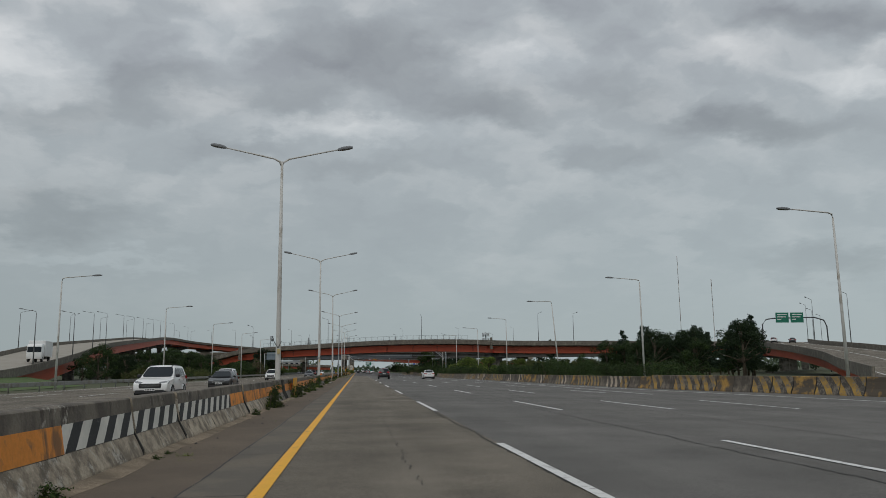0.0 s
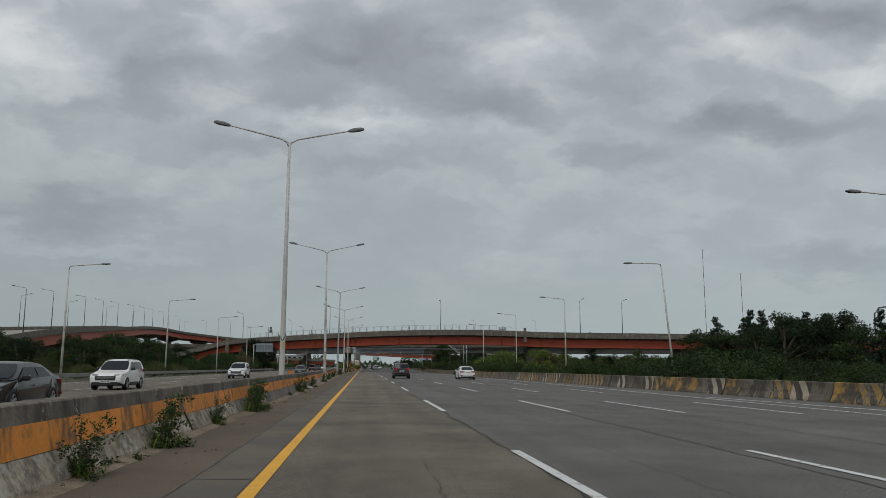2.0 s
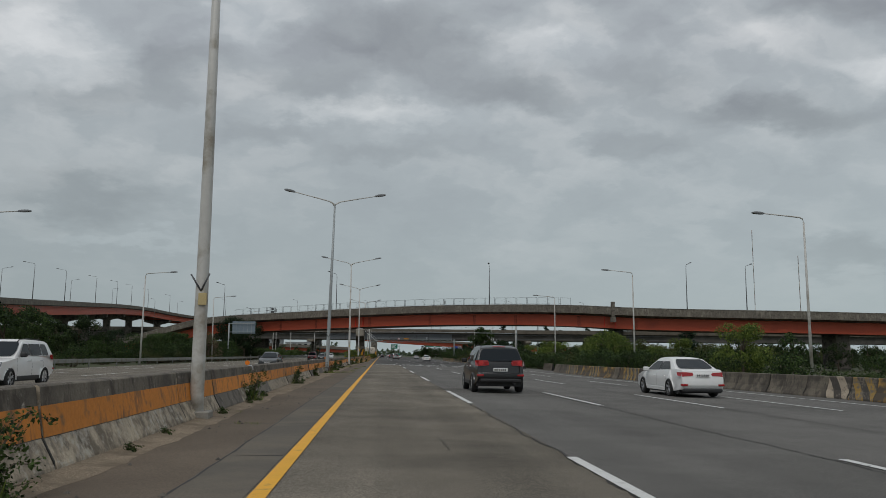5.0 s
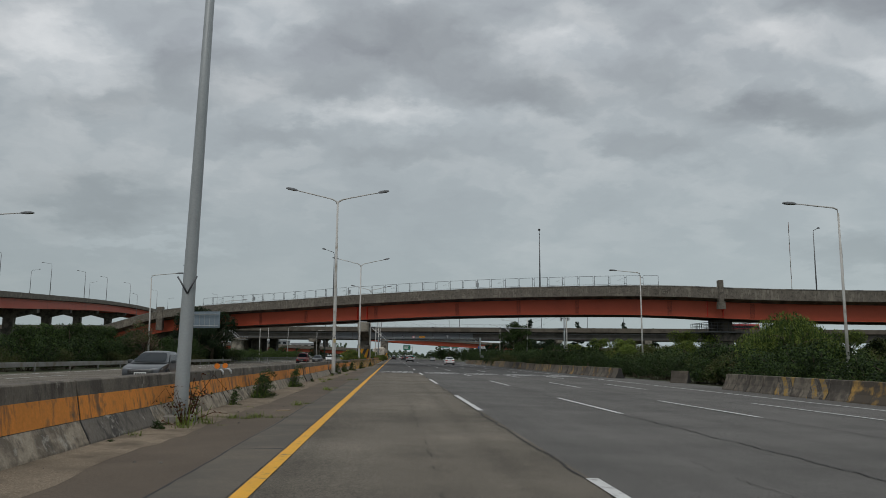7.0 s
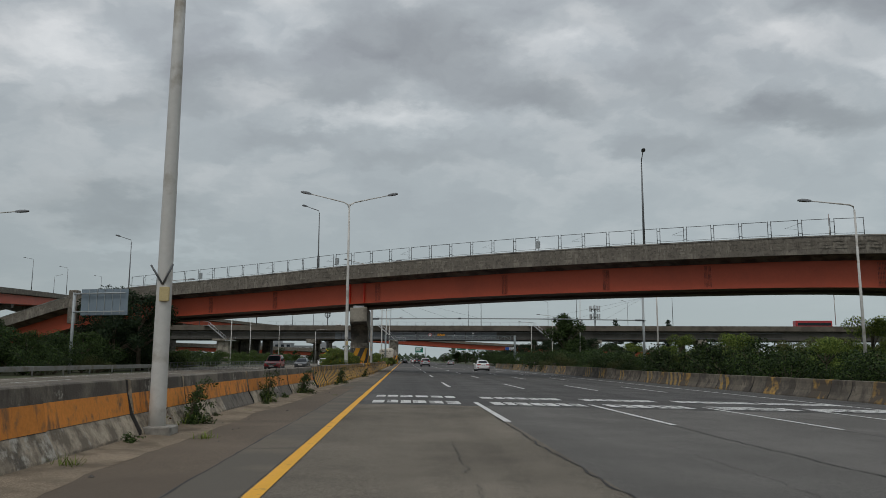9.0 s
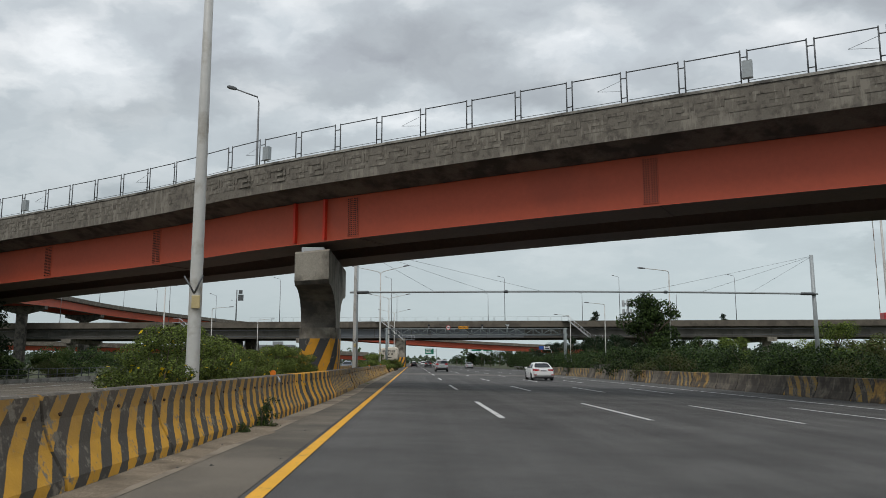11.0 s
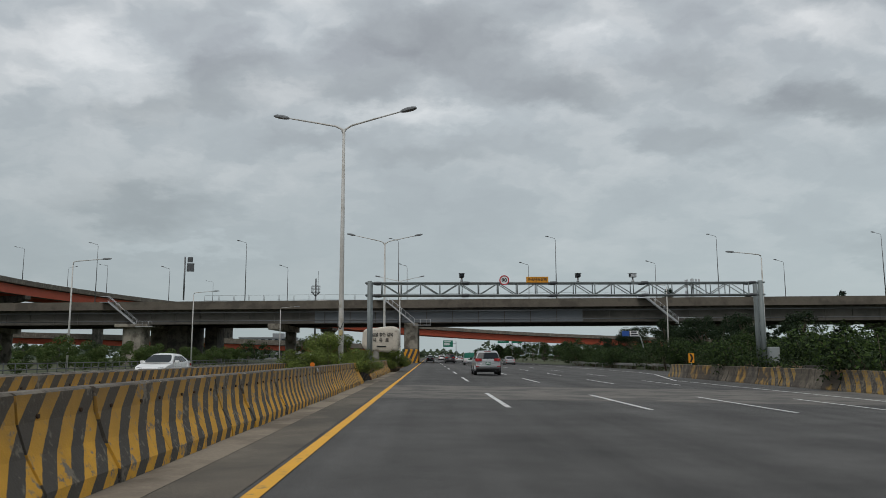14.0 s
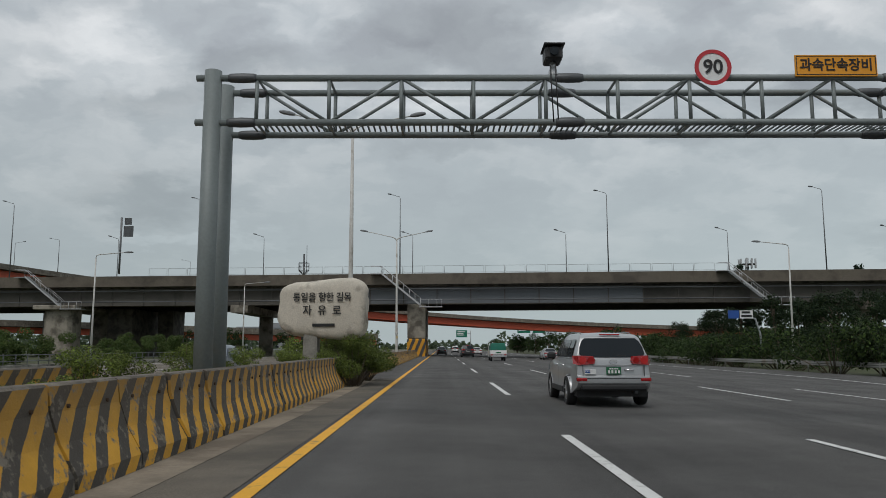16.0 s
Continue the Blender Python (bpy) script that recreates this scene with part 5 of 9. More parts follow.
# steel stairs that come down from the grey bridge to the pier heads
def stair(x, label):
    y = 437.5 - 0.085 * x - 12.9
    s = thing("service_stair", label, "stair", "service stairs of the grey bridge")
    for dy, nm in ((-0.45, "stringer"), (0.45, "stringer")):
        bm = bmesh.new()
        prism(bm, [(0, 0), (0.06, 0), (0.06, 0.3), (0, 0.3)], (x, y + dy, 12.0), (x + 5.8, y + dy, 7.3), (0, 1, 0))
        part(nm, bm, STEEL_PALE, s)
        bm = bmesh.new()
        cyl(bm, (x - 1.6, y + dy, 13.2), (x, y + dy, 13.2), 0.04, n=5)
        cyl(bm, (x, y + dy, 13.2), (x + 5.8, y + dy, 8.5), 0.04, n=5)
        for k in range(8):
            cyl(bm, (x + 5.8 * k / 7, y + dy, 12.1 - 4.7 * k / 7), (x + 5.8 * k / 7, y + dy, 13.2 - 4.7 * k / 7), 0.03, n=5)
        part("handrail", bm, STEEL_PALE, s)
    for k in range(18):
        bm = bmesh.new()
        box(bm, x + 5.7 * k / 17, x + 5.7 * k / 17 + 0.26, y - 0.42, y + 0.42, 12.1 - 4.7 * k / 17, 12.14 - 4.7 * k / 17)
        part("tread", bm, STEEL_PALE, s)
    bm = bmesh.new()
    box(bm, x - 1.6, x, y - 0.6, y + 0.8, 12.0, 12.1)
    box(bm, x + 5.6, x + 9.0, y - 0.6, y + 0.9, 7.15, 7.25)
    for q in (5.8, 7.0, 8.2, 8.9):
        cyl(bm, (x + q, y - 0.55, 7.25), (x + q, y - 0.55, 8.3), 0.03, n=5)
    cyl(bm, (x + 5.8, y - 0.55, 8.3), (x + 8.9, y - 0.55, 8.3), 0.03, n=5)
    part("landing", bm, STEEL_PALE, s)


for x in (-63.0, -8.2, 41.5):
    stair(x, "pale steel service stair on the side of the grey bridge")

# curved concrete ramp far on the right, with a sign frame over it
E_PATH = spline([(215, 345, 11.0), (165, 275, 9.6), (130, 224, 8.3), (109, 186, 6.6), (95, 148, 4.6), (82, 116, 2.7), (67, 88, 1.2), (53, 62, 0.15)], 4.0)
viaduct("far_ramp", E_PATH, "curved ramp with a brown-red girder rising beside the trees", RED_PAINT, depth=1.6, wide=14.0, parapet=1.0, piers=[(0.12, 1.4, PIER_CONCRETE), (0.26, 1.4, PIER_CONCRETE), (0.4, 1.4, PIER_CONCRETE)])
bm = bmesh.new()
sweep(bm, E_PATH, [(-6.2, 0.004), (-6.2, 0.02), (6.2, 0.02), (6.2, 0.004)])
solid("ramp_surface", bm, ASPHALT, "worn grey asphalt on the curved ramp", "road", kind="structure")
bm = bmesh.new()
for u in (-5.6, 0.0, 5.6):
    sweep(bm, E_PATH, [(u - 0.08, 0.022), (u - 0.08, 0.03), (u + 0.08, 0.03), (u + 0.08, 0.022)])
solid("ramp_line", bm, WHITE_LINE, "white lane lines on the curved ramp", "road marking", kind="structure")
# grass bank under the start of the left ramp
bm = bmesh.new()
prism(bm, [(-16, -0.1), (14, -0.1), (7.6, 1.0), (-7.6, 1.0)], (-40, 46, 0.0), (-53.5, 114, 0.0), (1, 0, 0))
solid("ramp_bank", bm, MOWN_GRASS, "short mown grass bank at the foot of the ramp", "ground", kind="structure")

# a grass berm that runs out beside the foot of the ramp
bm = bmesh.new()
prism(bm, [(-1.0, -0.1), (8.0, -0.1), (4.2, 1.3), (1.4, 1.6), (0.2, 1.5)], (-37.4, 40, 0), (-38.6, 93, 0), (1, 0, 0))
for v in bm.verts:
    if v.co.y > 60:
        v.co.z = min(v.co.z * 0.15, 0.2)
solid("grass_berm", bm, MOWN_GRASS, "low mown grass berm beside the guard rail", "ground", kind="structure")


# ---- street lamps ----
def lamp_head(bm, p, d, size=0.85):
    """A flat luminaire at p, pointing along d."""
    d = Vector(d).normalized()
    side = Vector((-d.y, d.x, 0)).normalized()
    rings = []
    for s, w, t in ((-0.10, 0.05, 0.05), (0.0, 0.10, 0.08), (0.3, 0.15, 0.11), (0.75, 0.16, 0.10), (1.0, 0.10, 0.05)):
        c = Vector(p) + d * (s * size)
        rings.append([bm.verts.new(c + side * w * u + Vector((0, 0, t * v))) for u, v in ((-1, -0.5), (1, -0.5), (1, 0.2), (0.5, 1), (-0.5, 1), (-1, 0.2))])
    for a, b in zip(rings, rings[1:]):
        for k in range(6):
            bm.faces.new((a[k], a[(k + 1) % 6], b[(k + 1) % 6], b[k]))
    bm.faces.new(rings[0][::-1])
    bm.faces.new(rings[-1])


def double_lamp():
    l = thing("street_lamp", "tall white double-armed street lamp in the median", "street lamp", "median street lamps")
    bm = bmesh.new()
    tube(bm, [(0, 0, 0), (0, 0, 0.5), (0, 0, 6), (0, 0, 12.0)], [0.14, 0.135, 0.105, 0.065], 14)
    part("pole", bm, POLE, l)
    bm = bmesh.new()
    box(bm, -0.28, 0.28, -0.28, 0.28, 0.0, 0.16, bevel=0.02)
    part("base", bm, CONCRETE, l)
    for s in (-1, 1):
        bm = bmesh.new()
        tube(bm, [(0, 0, 11.75), (s * 0.12, 0, 12.0), (s * 0.4, 0, 12.15), (s * 1.6, 0, 12.42), (s * 3.0, 0, 12.72)], [0.06, 0.055, 0.045, 0.04, 0.032], 8)
        arm = part("arm", bm, POLE, l)
        bm = bmesh.new()
        lamp_head(bm, (s * 2.9, 0, 12.70), (s, 0, 0.18), 0.72)
        part("luminaire", bm, LAMP_GREY, arm, "flat grey luminaire")
    bm = bmesh.new()
    box(bm, -0.04, 0.12, -0.16, -0.10, 2.18, 2.42, bevel=0.01)
    part("notice", bm, mat("faded_yellow_notice", (0.5, 0.40, 0.20), 0.7, var=0.2), l, "small faded yellow notice")
    bm = bmesh.new()
    cyl(bm, (0, -0.12, 2.46), (-0.2, -0.14, 2.78), 0.018, n=6)
    cyl(bm, (0, -0.12, 2.46), (0.16, -0.14, 2.80), 0.018, n=6)
    part("bracket", bm, STEEL_DARK, l)
    for z in (2.08, 2.62, 5.2):
        bm = bmesh.new()
        cyl(bm, (0, 0, z), (0, 0, z + 0.03), 0.134 - 0.006 * z, n=14)
        part("strap", bm, STEEL, l)
    return l


def single_lamp(height=11.2, reach=2.9):
    l = thing("street_lamp", "slender white single-armed street lamp on the verge", "street lamp", "roadside street lamps")
    bm = bmesh.new()
    tube(bm, [(0, 0, -0.4), (0, 0, 5), (0, 0, height - 0.35)], [0.12, 0.09, 0.06], 10)
    part("pole", bm, POLE, l)
    bm = bmesh.new()
    tube(bm, [(0, 0, height - 0.4), (0.05, 0, height - 0.1), (0.3, 0, height), (reach, 0, height + 0.22)], [0.06, 0.055, 0.05, 0.035], 8)
    arm = part("arm", bm, POLE, l)
    bm = bmesh.new()
    lamp_head(bm, (reach - 0.05, 0, height + 0.2), (1, 0, 0.06), 0.8)
    part("luminaire", bm, LAMP_GREY, arm, "flat grey luminaire")
    return l


def bridge_lamp(height, name="bridge_lamp", group="lamps on the bridges", reach=1.5, m=None):
    l = thing(name, "dark slim lamp post on a bridge parapet", "street lamp", group)
    bm = bmesh.new()
    tube(bm, [(0, 0, 0), (0, 0, height * 0.5), (0, 0, height - 0.3)], [0.10, 0.08, 0.05], 8)
    part("pole", bm, m or LAMP_GREY, l)
    bm = bmesh.new()
    tube(bm, [(0, 0, height - 0.3), (0.1, 0, height), (reach, 0, height + 0.35)], [0.05, 0.045, 0.035], 6)
    arm = part("arm", bm, m or LAMP_GREY, l)
    bm = bmesh.new()
    lamp_head(bm, (reach, 0, height + 0.36), (1, 0, 0.15), 0.6)
    part("luminaire", bm, STEEL_DARK, arm)
    return l


first = double_lamp()
first.matrix_basis = pose(-3.95, 38.4, 0.0)
# place, lean and height of the lamps in the median
for x, y, lean, tall in ((-3.74, 75.6, 0.2, 1.01), (-3.6, 113.0, -0.2, 1.02), (-3.74, 151.9, 1.1, 1.0), (-3.78, 190.4, 0.0, 1.01), (-3.92, 233.8, 0.0, 1.06), (-3.8, 273.6, 0.2, 1.07),
                         (-3.66, 313.1, 0.0, 1.02), (-3.74, 349.4, 0.0, 1.0), (-3.74, 388.0, -0.2, 1.0), (-3.74, 470.0, 0.1, 1.0), (-3.74, 510.0, 0.0, 1.0), (-3.74, 550.0, 0.0, 1.0)):
    lamp = copy_thing(first, pose(x, y, 0.0, 0, lean, -11 if y == 313.1 else 3 + rng.uniform(-1, 1)) @ Matrix.Diagonal((1, 1, tall, 1)))
    if y == 151.9:
        tagged(lamp, "tall grey steel double-armed street lamp leaning slightly in the median")
        for piece in list(lamp.children):
            if piece.name.startswith("notice"):
                bpy.data.objects.remove(piece)
            elif piece.name.startswith("pole"):
                piece.data = piece.data.copy()
                piece.data.materials[0] = STEEL
first = single_lamp()
first.matrix_basis = pose(29.55, 43.5, -0.3, 0, 0.3, 180) @ Matrix.Diagonal((1, 1, 0.985, 1))
for x, y, lean, tall in ((29.4, 76.7, 0.2, 0.97), (29.05, 109.06, 4.5, 1.03), (28.8, 147.2, 0.1, 1.03), (28.95, 183.9, 0.2, 1.04), (28.87, 223.9, 0.2, 1.05), (29.2, 264, 0.0, 1.06),
                         (29.7, 305.6, -1.0, 1.1), (34.4, 354.2, -0.6, 1.08), (35.2, 388.5, -0.6, 1.08)):
    copy_thing(first, pose(x, y, -0.45 if y > 140 else -0.3, 0, lean, 180) @ Matrix.Diagonal((1, 1, tall, 1)))
for x, y, lean in ((-28.0, 38.5, 0.6), (-28.2, 76.0, 0.0), (-27.1, 112.0, 0.4), (-27.45, 150.4, 0.3), (-27.65, 189.2, 0.2), (-27.75, 227.7, -0.8), (-28.4, 270, 0.0), (-29.5, 312, 0.0), (-33.9, 351, 0), (-33.5, 388, 0), (-27.7, 423, 0)):
    copy_thing(first, pose(x, y, -0.35, 0, lean, 0) @ Matrix.Diagonal((1, 1, 0.98, 1)))

bl = bridge_lamp(7.1)
d, left = along(20.66)
q = near(20.66) - left * 1.45
bl.matrix_basis = pose(q.x, q.y, q.z + 3.66, 0, 0, 258)
for x, u, turn in ((-14.6, 8.8, 190), (54.7, 8.0, 40), (66, 8.8, 30), (-41.5, 8.8, 190)):
    d, left = along(x)
    q = near(x) + left * u
    copy_thing(bl, pose(q.x, q.y, q.z + 3.6, 0, 0, turn) @ Matrix.Diagonal((1, 1, 1.25 if u > 0 else 1, 1)))
bl2 = bridge_lamp(7.7, m=LAMP_GREY, reach=2.0)
k0 = 0
for wanted in (116, 149, 176, 203.5, 236.7, 270, 298, 331, 366, 400, 432, 464, 496, 530):
    k = min(range(6, len(A_PATH) - 4), key=lambda i: abs(A_PATH[i].y - wanted) + (200 if A_PATH[i].x > -40 else 0))
    p = A_PATH[k]
    d = (A_PATH[k + 1] - A_PATH[k - 1]).normalized()
    left = Vector((-d.y, d.x, 0)).normalized()
    q = p - left * 7.35
    m = pose(q.x, q.y, q.z + 0.84, 0, 0, 175)
    if k0 == 0:
        bl2.matrix_basis = m
    else:
        copy_thing(bl2, m)
    if k0 % 2 == 0:
        q = p + left * 7.35
        copy_thing(bl2, pose(q.x, q.y, q.z + 0.84, 0, 0, 0))
    k0 += 1
for wanted in (92, 124, 156, 190, 226, 262, 300):
    k = min(range(1, len(E_PATH) - 1), key=lambda i: abs(E_PATH[i].y - wanted))
    d = (E_PATH[k - 1] - E_PATH[k + 1]).normalized()
    q = E_PATH[k] + Vector((d.y, -d.x, 0)).normalized() * 7.12
    copy_thing(bl2, pose(q.x, q.y, q.z + 0.98, 0, 0, 200) @ Matrix.Diagonal((1, 1, 1.35, 1)))
bl3 = bridge_lamp(11.6, reach=1.3)
bl3.matrix_basis = pose(24.9, 437.5 - 0.085 * 24.9 - 12.1, 12.15, 0, 0, 180)
for x in (-96.5, -66.2, -35.8, -5.5, 55.3, 85.6):
    copy_thing(bl3, pose(x, 437.5 - 0.085 * x - 12.1, 12.15, 0, 0, 180))
for x in (-59.6, -31.9, -4.5, 22.8, 50.7, 78.4):
    copy_thing(bl, pose(x, 437.5 - 0.085 * x + 12.1, 12.15, 0, 0, 175) @ Matrix.Diagonal((1, 1, 1.32, 1)))

# ---- tensioned beam on two masts across the lanes ----
span = thing("wire_span", "thin steel beam hung by wires between two masts", "gantry")
for x, y, z, r in ((-3.87, 275.9, 9.9, 0.17), (31.8, 277.4, 9.6, 0.17)):
    bm = bmesh.new()
    cyl(bm, (x, y, -0.4), (x, y, z), r, r * 0.85, 14)
    box(bm, x - 0.25, x + 0.25, y - 0.25, y + 0.25, -0.4, 0.25, bevel=0.02)
    part("mast", bm, STEEL, span)


def beam_at(x):
    s = (x + 3.85) / 35.65
    return Vector((x, 275.5 + 1.7 * s, 6.40 + 0.12 * math.sin(s * math.pi) + 0.1 * s))


bm = bmesh.new()
tube(bm, [beam_at(-4.3 + k * 2.42) for k in range(16)], 0.075, 8)
part("beam", bm, STEEL, span)
for x0, x1, r in ((-3.85, -2.9, 0.12), (7.2, 7.55, 0.12), (19.6, 19.95, 0.12), (30.6, 31.8, 0.12)):
    bm = bmesh.new()
    tube(bm, [beam_at(x0), beam_at(x0 + 0.1), beam_at(x1 - 0.1), beam_at(x1)], [r * 0.7, r, r, r * 0.6], 8)
    part("clamp", bm, STEEL_DARK, span)
for x, top in ((2.0, (-3.87, 275.9, 9.8)), (6.0, (-3.87, 275.9, 9.82)), (10.2, (-3.87, 275.9, 9.85)), (18, (31.8, 277.4, 9.5)), (22.5, (31.8, 277.4, 9.48)), (26.5, (31.8, 277.4, 9.46))):
    bm = bmesh.new()
    cyl(bm, top, beam_at(x), 0.009, n=4)
    part("wire", bm, STEEL_DARK, span)

# ---- lattice gantry with speed cameras ----
gan = thing("sign_gantry", "galvanised steel lattice gantry spanning the lanes on twin posts", "gantry")
GX0, GX1, GY0, GY1, GZ0, GZ1 = -3.27, 21.6, 325.2, 325.98, 5.07, 5.85
for x in (GX0, GX1):
    for y in (GY0, GY1):
        bm = bmesh.new()
        cyl(bm, (x, y, -0.45), (x, y, GZ1 + 0.12), 0.155, 0.145, 16)
        box(bm, x - 0.3, x + 0.3, y - 0.28, y + 0.28, -0.45, -0.38 + 0.45, bevel=0.02)
        part("post", bm, POST_STEEL, gan)
for y in (GY0, GY1):
    for z in (GZ0, GZ1):
        bm = bmesh.new()
        cyl(bm, (GX0 - 0.28, y, z), (GX1 + 0.28, y, z), 0.058, n=10)
        part("chord", bm, POST_STEEL, gan)
bays = 19
for k in range(bays + 1):
    x = GX0 + 0.75 + (GX1 - GX0 - 1.5) * k / bays
    x2 = GX0 + 0.75 + (GX1 - GX0 - 1.5) * (k + 1) / bays
    for y in (GY0, GY1):
        bm = bmesh.new()
        cyl(bm, (x, y, GZ0), (x, y, GZ1), 0.034, n=8)
        if k < bays:
            a, b = (GZ1, GZ0) if k % 2 == 0 else (GZ0, GZ1)
            cyl(bm, (x, y, a), (x2, y, b), 0.03, n=8)
        part("brace", bm, POST_STEEL, gan)
    for z in (GZ0, GZ1):
        bm = bmesh.new()
        cyl(bm, (x, GY0, z), (x, GY1, z), 0.026, n=6)
        part("cross_tie", bm, STEEL, gan)
for x in (GX0 + 0.5, 2.8, 8.4, 14.2, GX1 - 0.5):
    for y in (GY0, GY1):
        for z in (GZ0, GZ1):
            bm = bmesh.new()
            tube(bm, [(x - 0.24, y, z), (x - 0.19, y, z), (x, y, z), (x + 0.19, y, z), (x + 0.24, y, z)], [0.065, 0.082, 0.09, 0.082, 0.065], 8)
            part("flange", bm, STEEL_DARK, gan, "bolted pipe joint")
bm = bmesh.new()
for k in range(238):
    x = GX0 + 0.6 + k * 0.1
    box(bm, x, x + 0.03, GY0 + 0.1, GY1 - 0.1, GZ0 + 0.03, GZ0 + 0.05)
part("walkway", bm, POST_STEEL, gan, "grating walkway inside the lattice")
bm = bmesh.new()
cyl(bm, (2.52, GY0 - 0.06, 5.06), (2.48, GY0 - 0.06, 6.05), 0.012, n=4)
cyl(bm, (2.60, GY0 - 0.06, 5.06), (2.57, GY0 - 0.06, 6.05), 0.012, n=4)
part("cable", bm, INK, gan)


def speed_camera(x, turn, pale):
    c = thing("speed_camera", ("white" if pale else "black") + " speed camera on top of the lattice gantry", "camera", "speed cameras", at=(x, GY0 + 0.2, GZ1 + 0.05), turn=turn)
    bm = bmesh.new()
    cyl(bm, (0, 0, 0), (0, 0, 0.16), 0.10, 0.07, 10)
    cyl(bm, (0, 0, 0.16), (0, 0, 0.30), 0.05, 0.05, 8)
    part("mount", bm, STEEL_PALE, c)
    bm = bmesh.new()
    box(bm, -0.15, 0.15, -0.21, 0.21, 0.30, 0.53, bevel=0.03)
    part("housing", bm, STEEL_PALE if pale else BLACK_PLASTIC, c)
    bm = bmesh.new()
    box(bm, -0.18, 0.18, -0.28, 0.23, 0.535, 0.555)
    part("hood", bm, STEEL_PALE if pale else BLACK_PLASTIC, c)
    bm = bmesh.new()
    cyl(bm, (0, -0.21, 0.42), (0, -0.25, 0.42), 0.075, n=12)
    part("lens", bm, CAR_GLASS, c)


for x, t, pale in ((2.56, 0, False), (9.98, 0, False), (13.5, -70, True)):
    speed_camera(x, t, pale)


def text_mesh(body, size, extrude, bold=0.0):
    cu = bpy.data.curves.new("lettering", "FONT")
    cu.body, cu.size, cu.extrude, cu.offset = body, size, extrude, bold
    cu.align_x, cu.align_y = "CENTER", "CENTER"
    cu.resolution_u = 3
    o = bpy.data.objects.new("lettering", cu)
    scene.collection.objects.link(o)
    bpy.context.view_layer.update()
    me = bpy.data.meshes.new_from_object(o.evaluated_get(bpy.context.evaluated_depsgraph_get()))
    bpy.data.objects.remove(o)
    return me


def lettering(body, size, at, mat_, parent=None, width=None, bold=0.0, name="lettering", turn=0.0):
    """Upright raised letters that face the coming traffic."""
    me = text_mesh(body, size, 0.004, bold)
    if width and len(me.vertices):
        xs_ = [v.co.x for v in me.vertices]
        k = width / (max(xs_) - min(xs_))
        for v in me.vertices:
            v.co.x *= k
    me.materials.clear()
    me.materials.append(mat_)
    ob = part(name, me, None, parent)
    ob.matrix_basis = pose(*at, 90, 0, turn)
    return ob


sp = thing("speed_limit_sign", "round white speed limit sign with a red rim reading 90", "sign", at=(5.24, GY0 - 0.1, 6.0))
bm = bmesh.new()
cyl(bm, (0, 0, 0), (0, 0.02, 0), 0.31, n=32)
part("plate", bm, SIGN_WHITE, sp)
bm = bmesh.new()
n = 40
for r0, r1, y0 in ((0.245, 0.315, -0.008),):
    a = [bm.verts.new((r0 * math.cos(2 * math.pi * i / n), y0, r0 * math.sin(2 * math.pi * i / n))) for i in range(n)]
    b = [bm.verts.new((r1 * math.cos(2 * math.pi * i / n), y0, r1 * math.sin(2 * math.pi * i / n))) for i in range(n)]
    c = [bm.verts.new((r1 * math.cos(2 * math.pi * i / n), 0.0, r1 * math.sin(2 * math.pi * i / n))) for i in range(n)]
    for i in range(n):
        bm.faces.new((a[i], a[(i + 1) % n], b[(i + 1) % n], b[i]))
        bm.faces.new((b[i], b[(i + 1) % n], c[(i + 1) % n], c[i]))
part("rim", bm, SIGN_RED, sp)
lettering("90", 0.34, (0, -0.012, 0), INK, sp, width=0.33, bold=0.006, name="numerals")
ys_ = thing("camera_notice", "orange-yellow board announcing speed cameras on the gantry", "sign", at=(7.34, GY0 - 0.1, 6.03))
bm = bmesh.new()
box(bm, -0.70, 0.70, 0.0, 0.03, -0.19, 0.19, bevel=0.006)
part("board", bm, SIGN_YELLOW, ys_)
lettering("과속단속장비", 0.24, (0, -0.006, 0), INK, ys_, width=1.22, bold=0.004)
bm = bmesh.new()
for z in (-0.165, 0.16):
    box(bm, -0.68, 0.68, -0.004, 0.0, z, z + 0.012)
for x in (-0.68, 0.668):
    box(bm, x, x + 0.012, -0.004, 0.0, -0.165, 0.172)
part("border", bm, INK, ys_)

# ---- memorial boulder with carved lettering ----
bm = bmesh.new()
bmesh.ops.create_icosphere(bm, subdivisions=4, radius=1.0)
for v in bm.verts:
    c = v.co.copy()
    e = 0.36
    f = (abs(c.x) ** (2 / e) + abs(c.y) ** (2 / e) + abs(c.z) ** (2 / e)) ** (-e / 2)
    c *= f
    n1 = noise.noise(Vector((c.x * 1.3, c.y * 2, c.z * 1.7 + 3))) * 0.07
    n2 = noise.noise(Vector((c.x * 4, c.y * 4, c.z * 5))) * 0.02
    c.x *= 1 + n1 + n2 - 0.06 * max(0, -c.z) * (1 if c.x < 0 else 0.6)
    c.z *= 1 + n1 * 1.2 + n2 + 0.05 * math.sin(c.x * 3)
    v.co = Vector((c.x * 1.48, c.y * 0.42, c.z * 0.97))
for f in bm.faces:
    f.smooth = True
boulder = solid("memorial_stone", bm, STONE, "large pale memorial boulder with carved black lettering", "memorial stone", at=pose(-3.35, 338.6, 2.58, 0, 0, -3))
for body, z, w, s in (("통일을 향한 길목", 0.36, 1.95, 0.33), ("자  유  로", -0.08, 1.28, 0.36)):
    lettering(body, s, (0.02, -0.455, z), INK, boulder, width=w, bold=0.004)
bm = bmesh.new()
box(bm, -0.3, 0.45, -0.452, -0.44, -0.60, -0.50)
part("small_line", bm, INK, boulder)
bm = bmesh.new()
